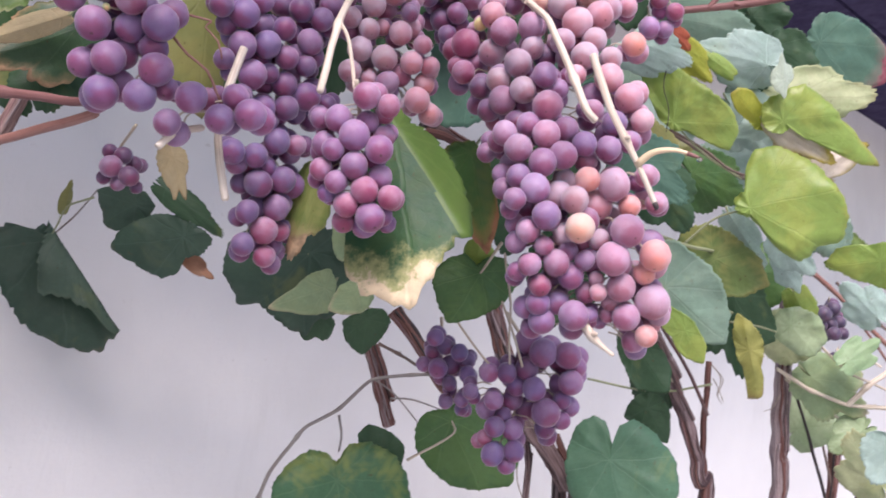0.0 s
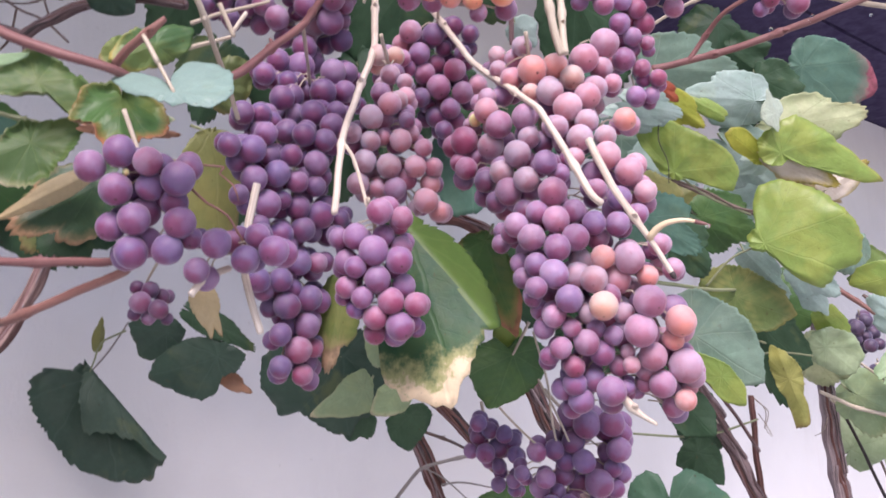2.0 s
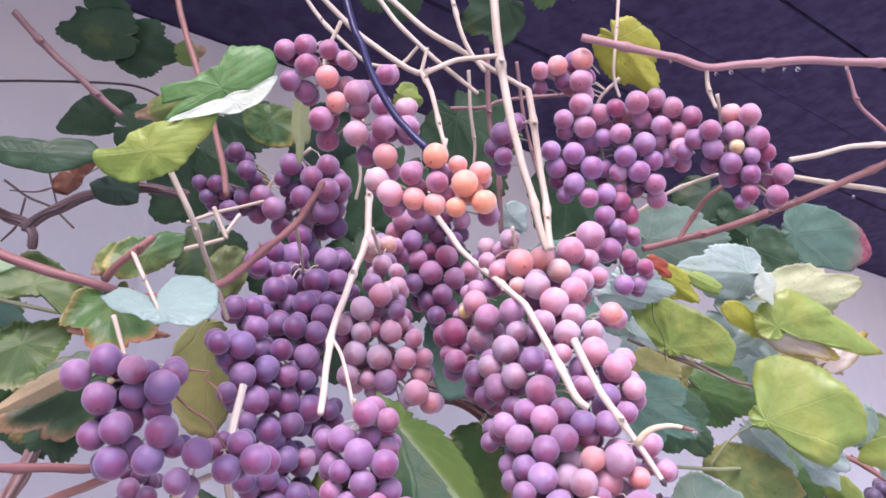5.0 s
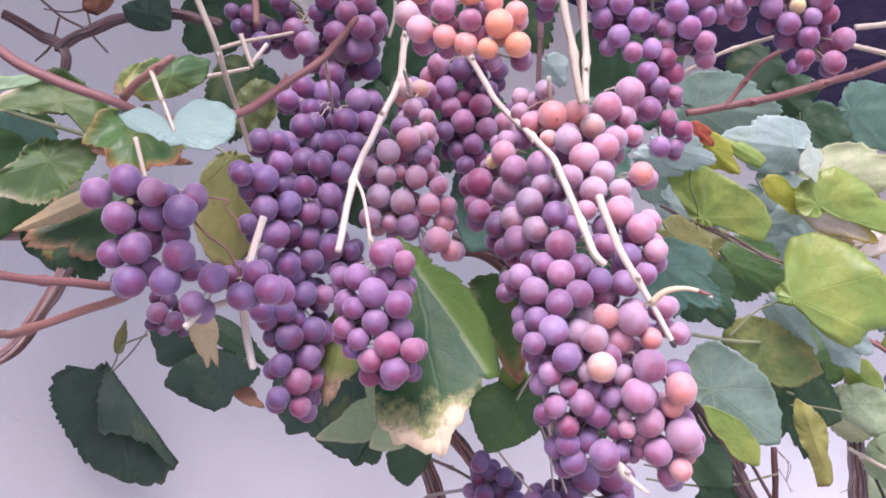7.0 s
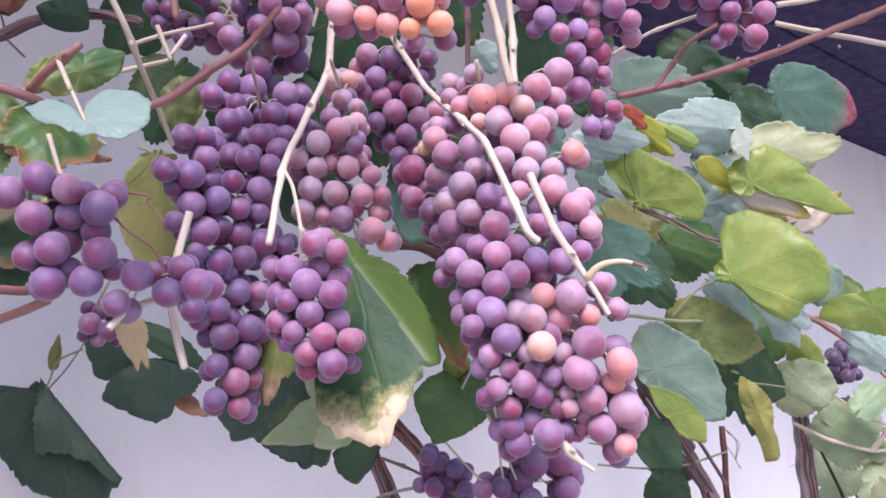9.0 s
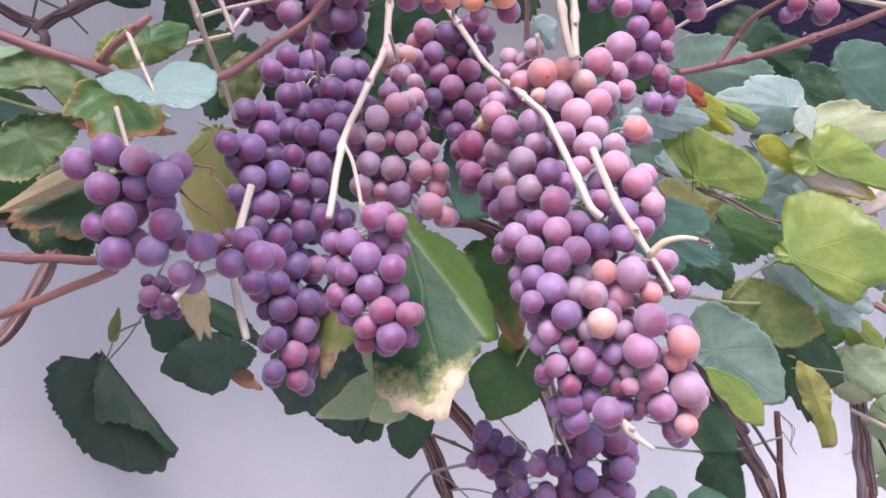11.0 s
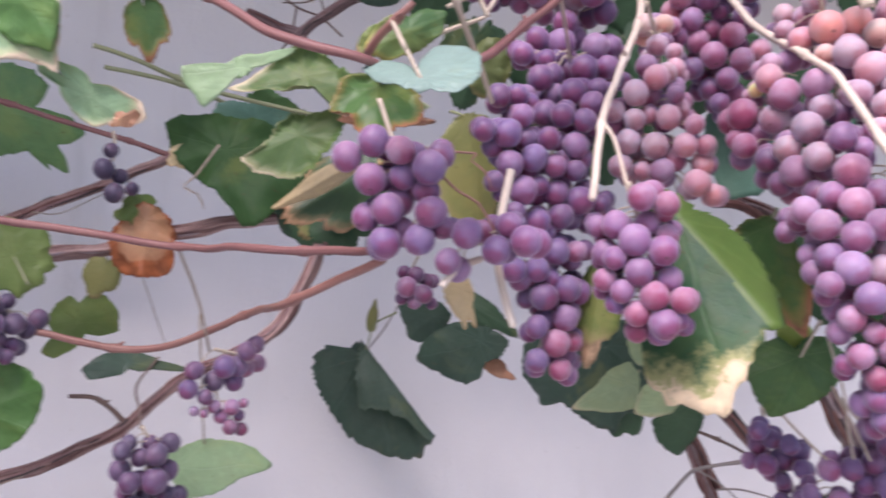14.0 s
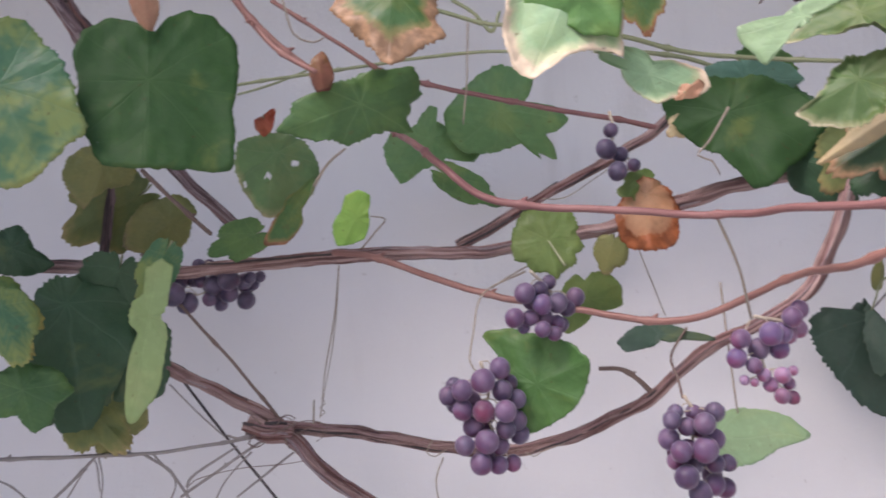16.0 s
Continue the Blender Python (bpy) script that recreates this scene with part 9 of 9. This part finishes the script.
cane("green", "thin green stalk up to the pale leaf", [(0.8686, 0.4866, 1.6732), (0.8878, 0.4696, 1.6724), (0.9197, 0.4554, 1.6675)], 1.2, 1, 0, seed=160)
cane("tendril", "dry curled tendril by the yellow leaf", [(0.8009, 0.4638, 1.6085), (0.8071, 0.4602, 1.5973), (0.8124, 0.4576, 1.5850)], 0.6, 0.4, 0, seed=161)
cane("cream", "pale broken stalk by far grapes", [(1.0132, 0.4279, 1.6553), (1.0331, 0.4099, 1.6563), (1.0556, 0.3926, 1.6402)], 1.6, 1.4, 1, seed=162)
cane("bark", "dark old stem behind the grapes", [(0.4472, 0.5499, 1.8073), (0.4699, 0.5350, 1.7970), (0.5085, 0.5344, 1.7829), (0.5473, 0.5359, 1.7597)], 5, 5.5, 1, seed=163)
cane("bark2", "thin dark stem behind the grapes", [(0.4402, 0.5334, 1.7916), (0.4660, 0.5268, 1.7900), (0.5007, 0.5300, 1.7726)], 3, 3, 1, seed=164)

# ---- raindrops under the canes ----
def raindrop(place, size):
    bm = bmesh.new()
    bmesh.ops.create_uvsphere(bm, u_segments=14, v_segments=10, radius=size)
    for v in bm.verts:
        if v.co.z > 0:
            v.co.x *= 1 - 0.6 * v.co.z / size
            v.co.y *= 1 - 0.6 * v.co.z / size
            v.co.z *= 1.25
    ob = mesh_object("raindrop", bm, WATER)
    ob.location = place
    return tagged(ob, "clear raindrop hanging from a wet cane", "raindrop", "raindrops on the vine")


for place, size in [((0.4389, 0.2056, 1.9423), 0.0015), ((0.4548, 0.1920, 1.9420), 0.0013), ((0.4718, 0.1776, 1.9412), 0.0017), ((0.4651, 0.1832, 1.9418), 0.0012), ((0.4962, 0.1572, 1.9400), 0.0012), ((0.4314, 0.2121, 1.9420), 0.0012), ((0.6030, 0.2935, 1.9156), 0.0016), ((0.6170, 0.2657, 1.9194), 0.0013), ((0.4159, 0.2297, 1.8881), 0.0012), ((0.4286, 0.1951, 1.8937), 0.0010), ((0.3315, 0.2062, 1.7051), 0.0012), ((0.6161, 0.2683, 1.9153), 0.0014), ((0.6532, 0.2355, 1.9171), 0.0013), ((0.4073, 0.2285, 1.9515), 0.0011)]:
    raindrop(place, size)
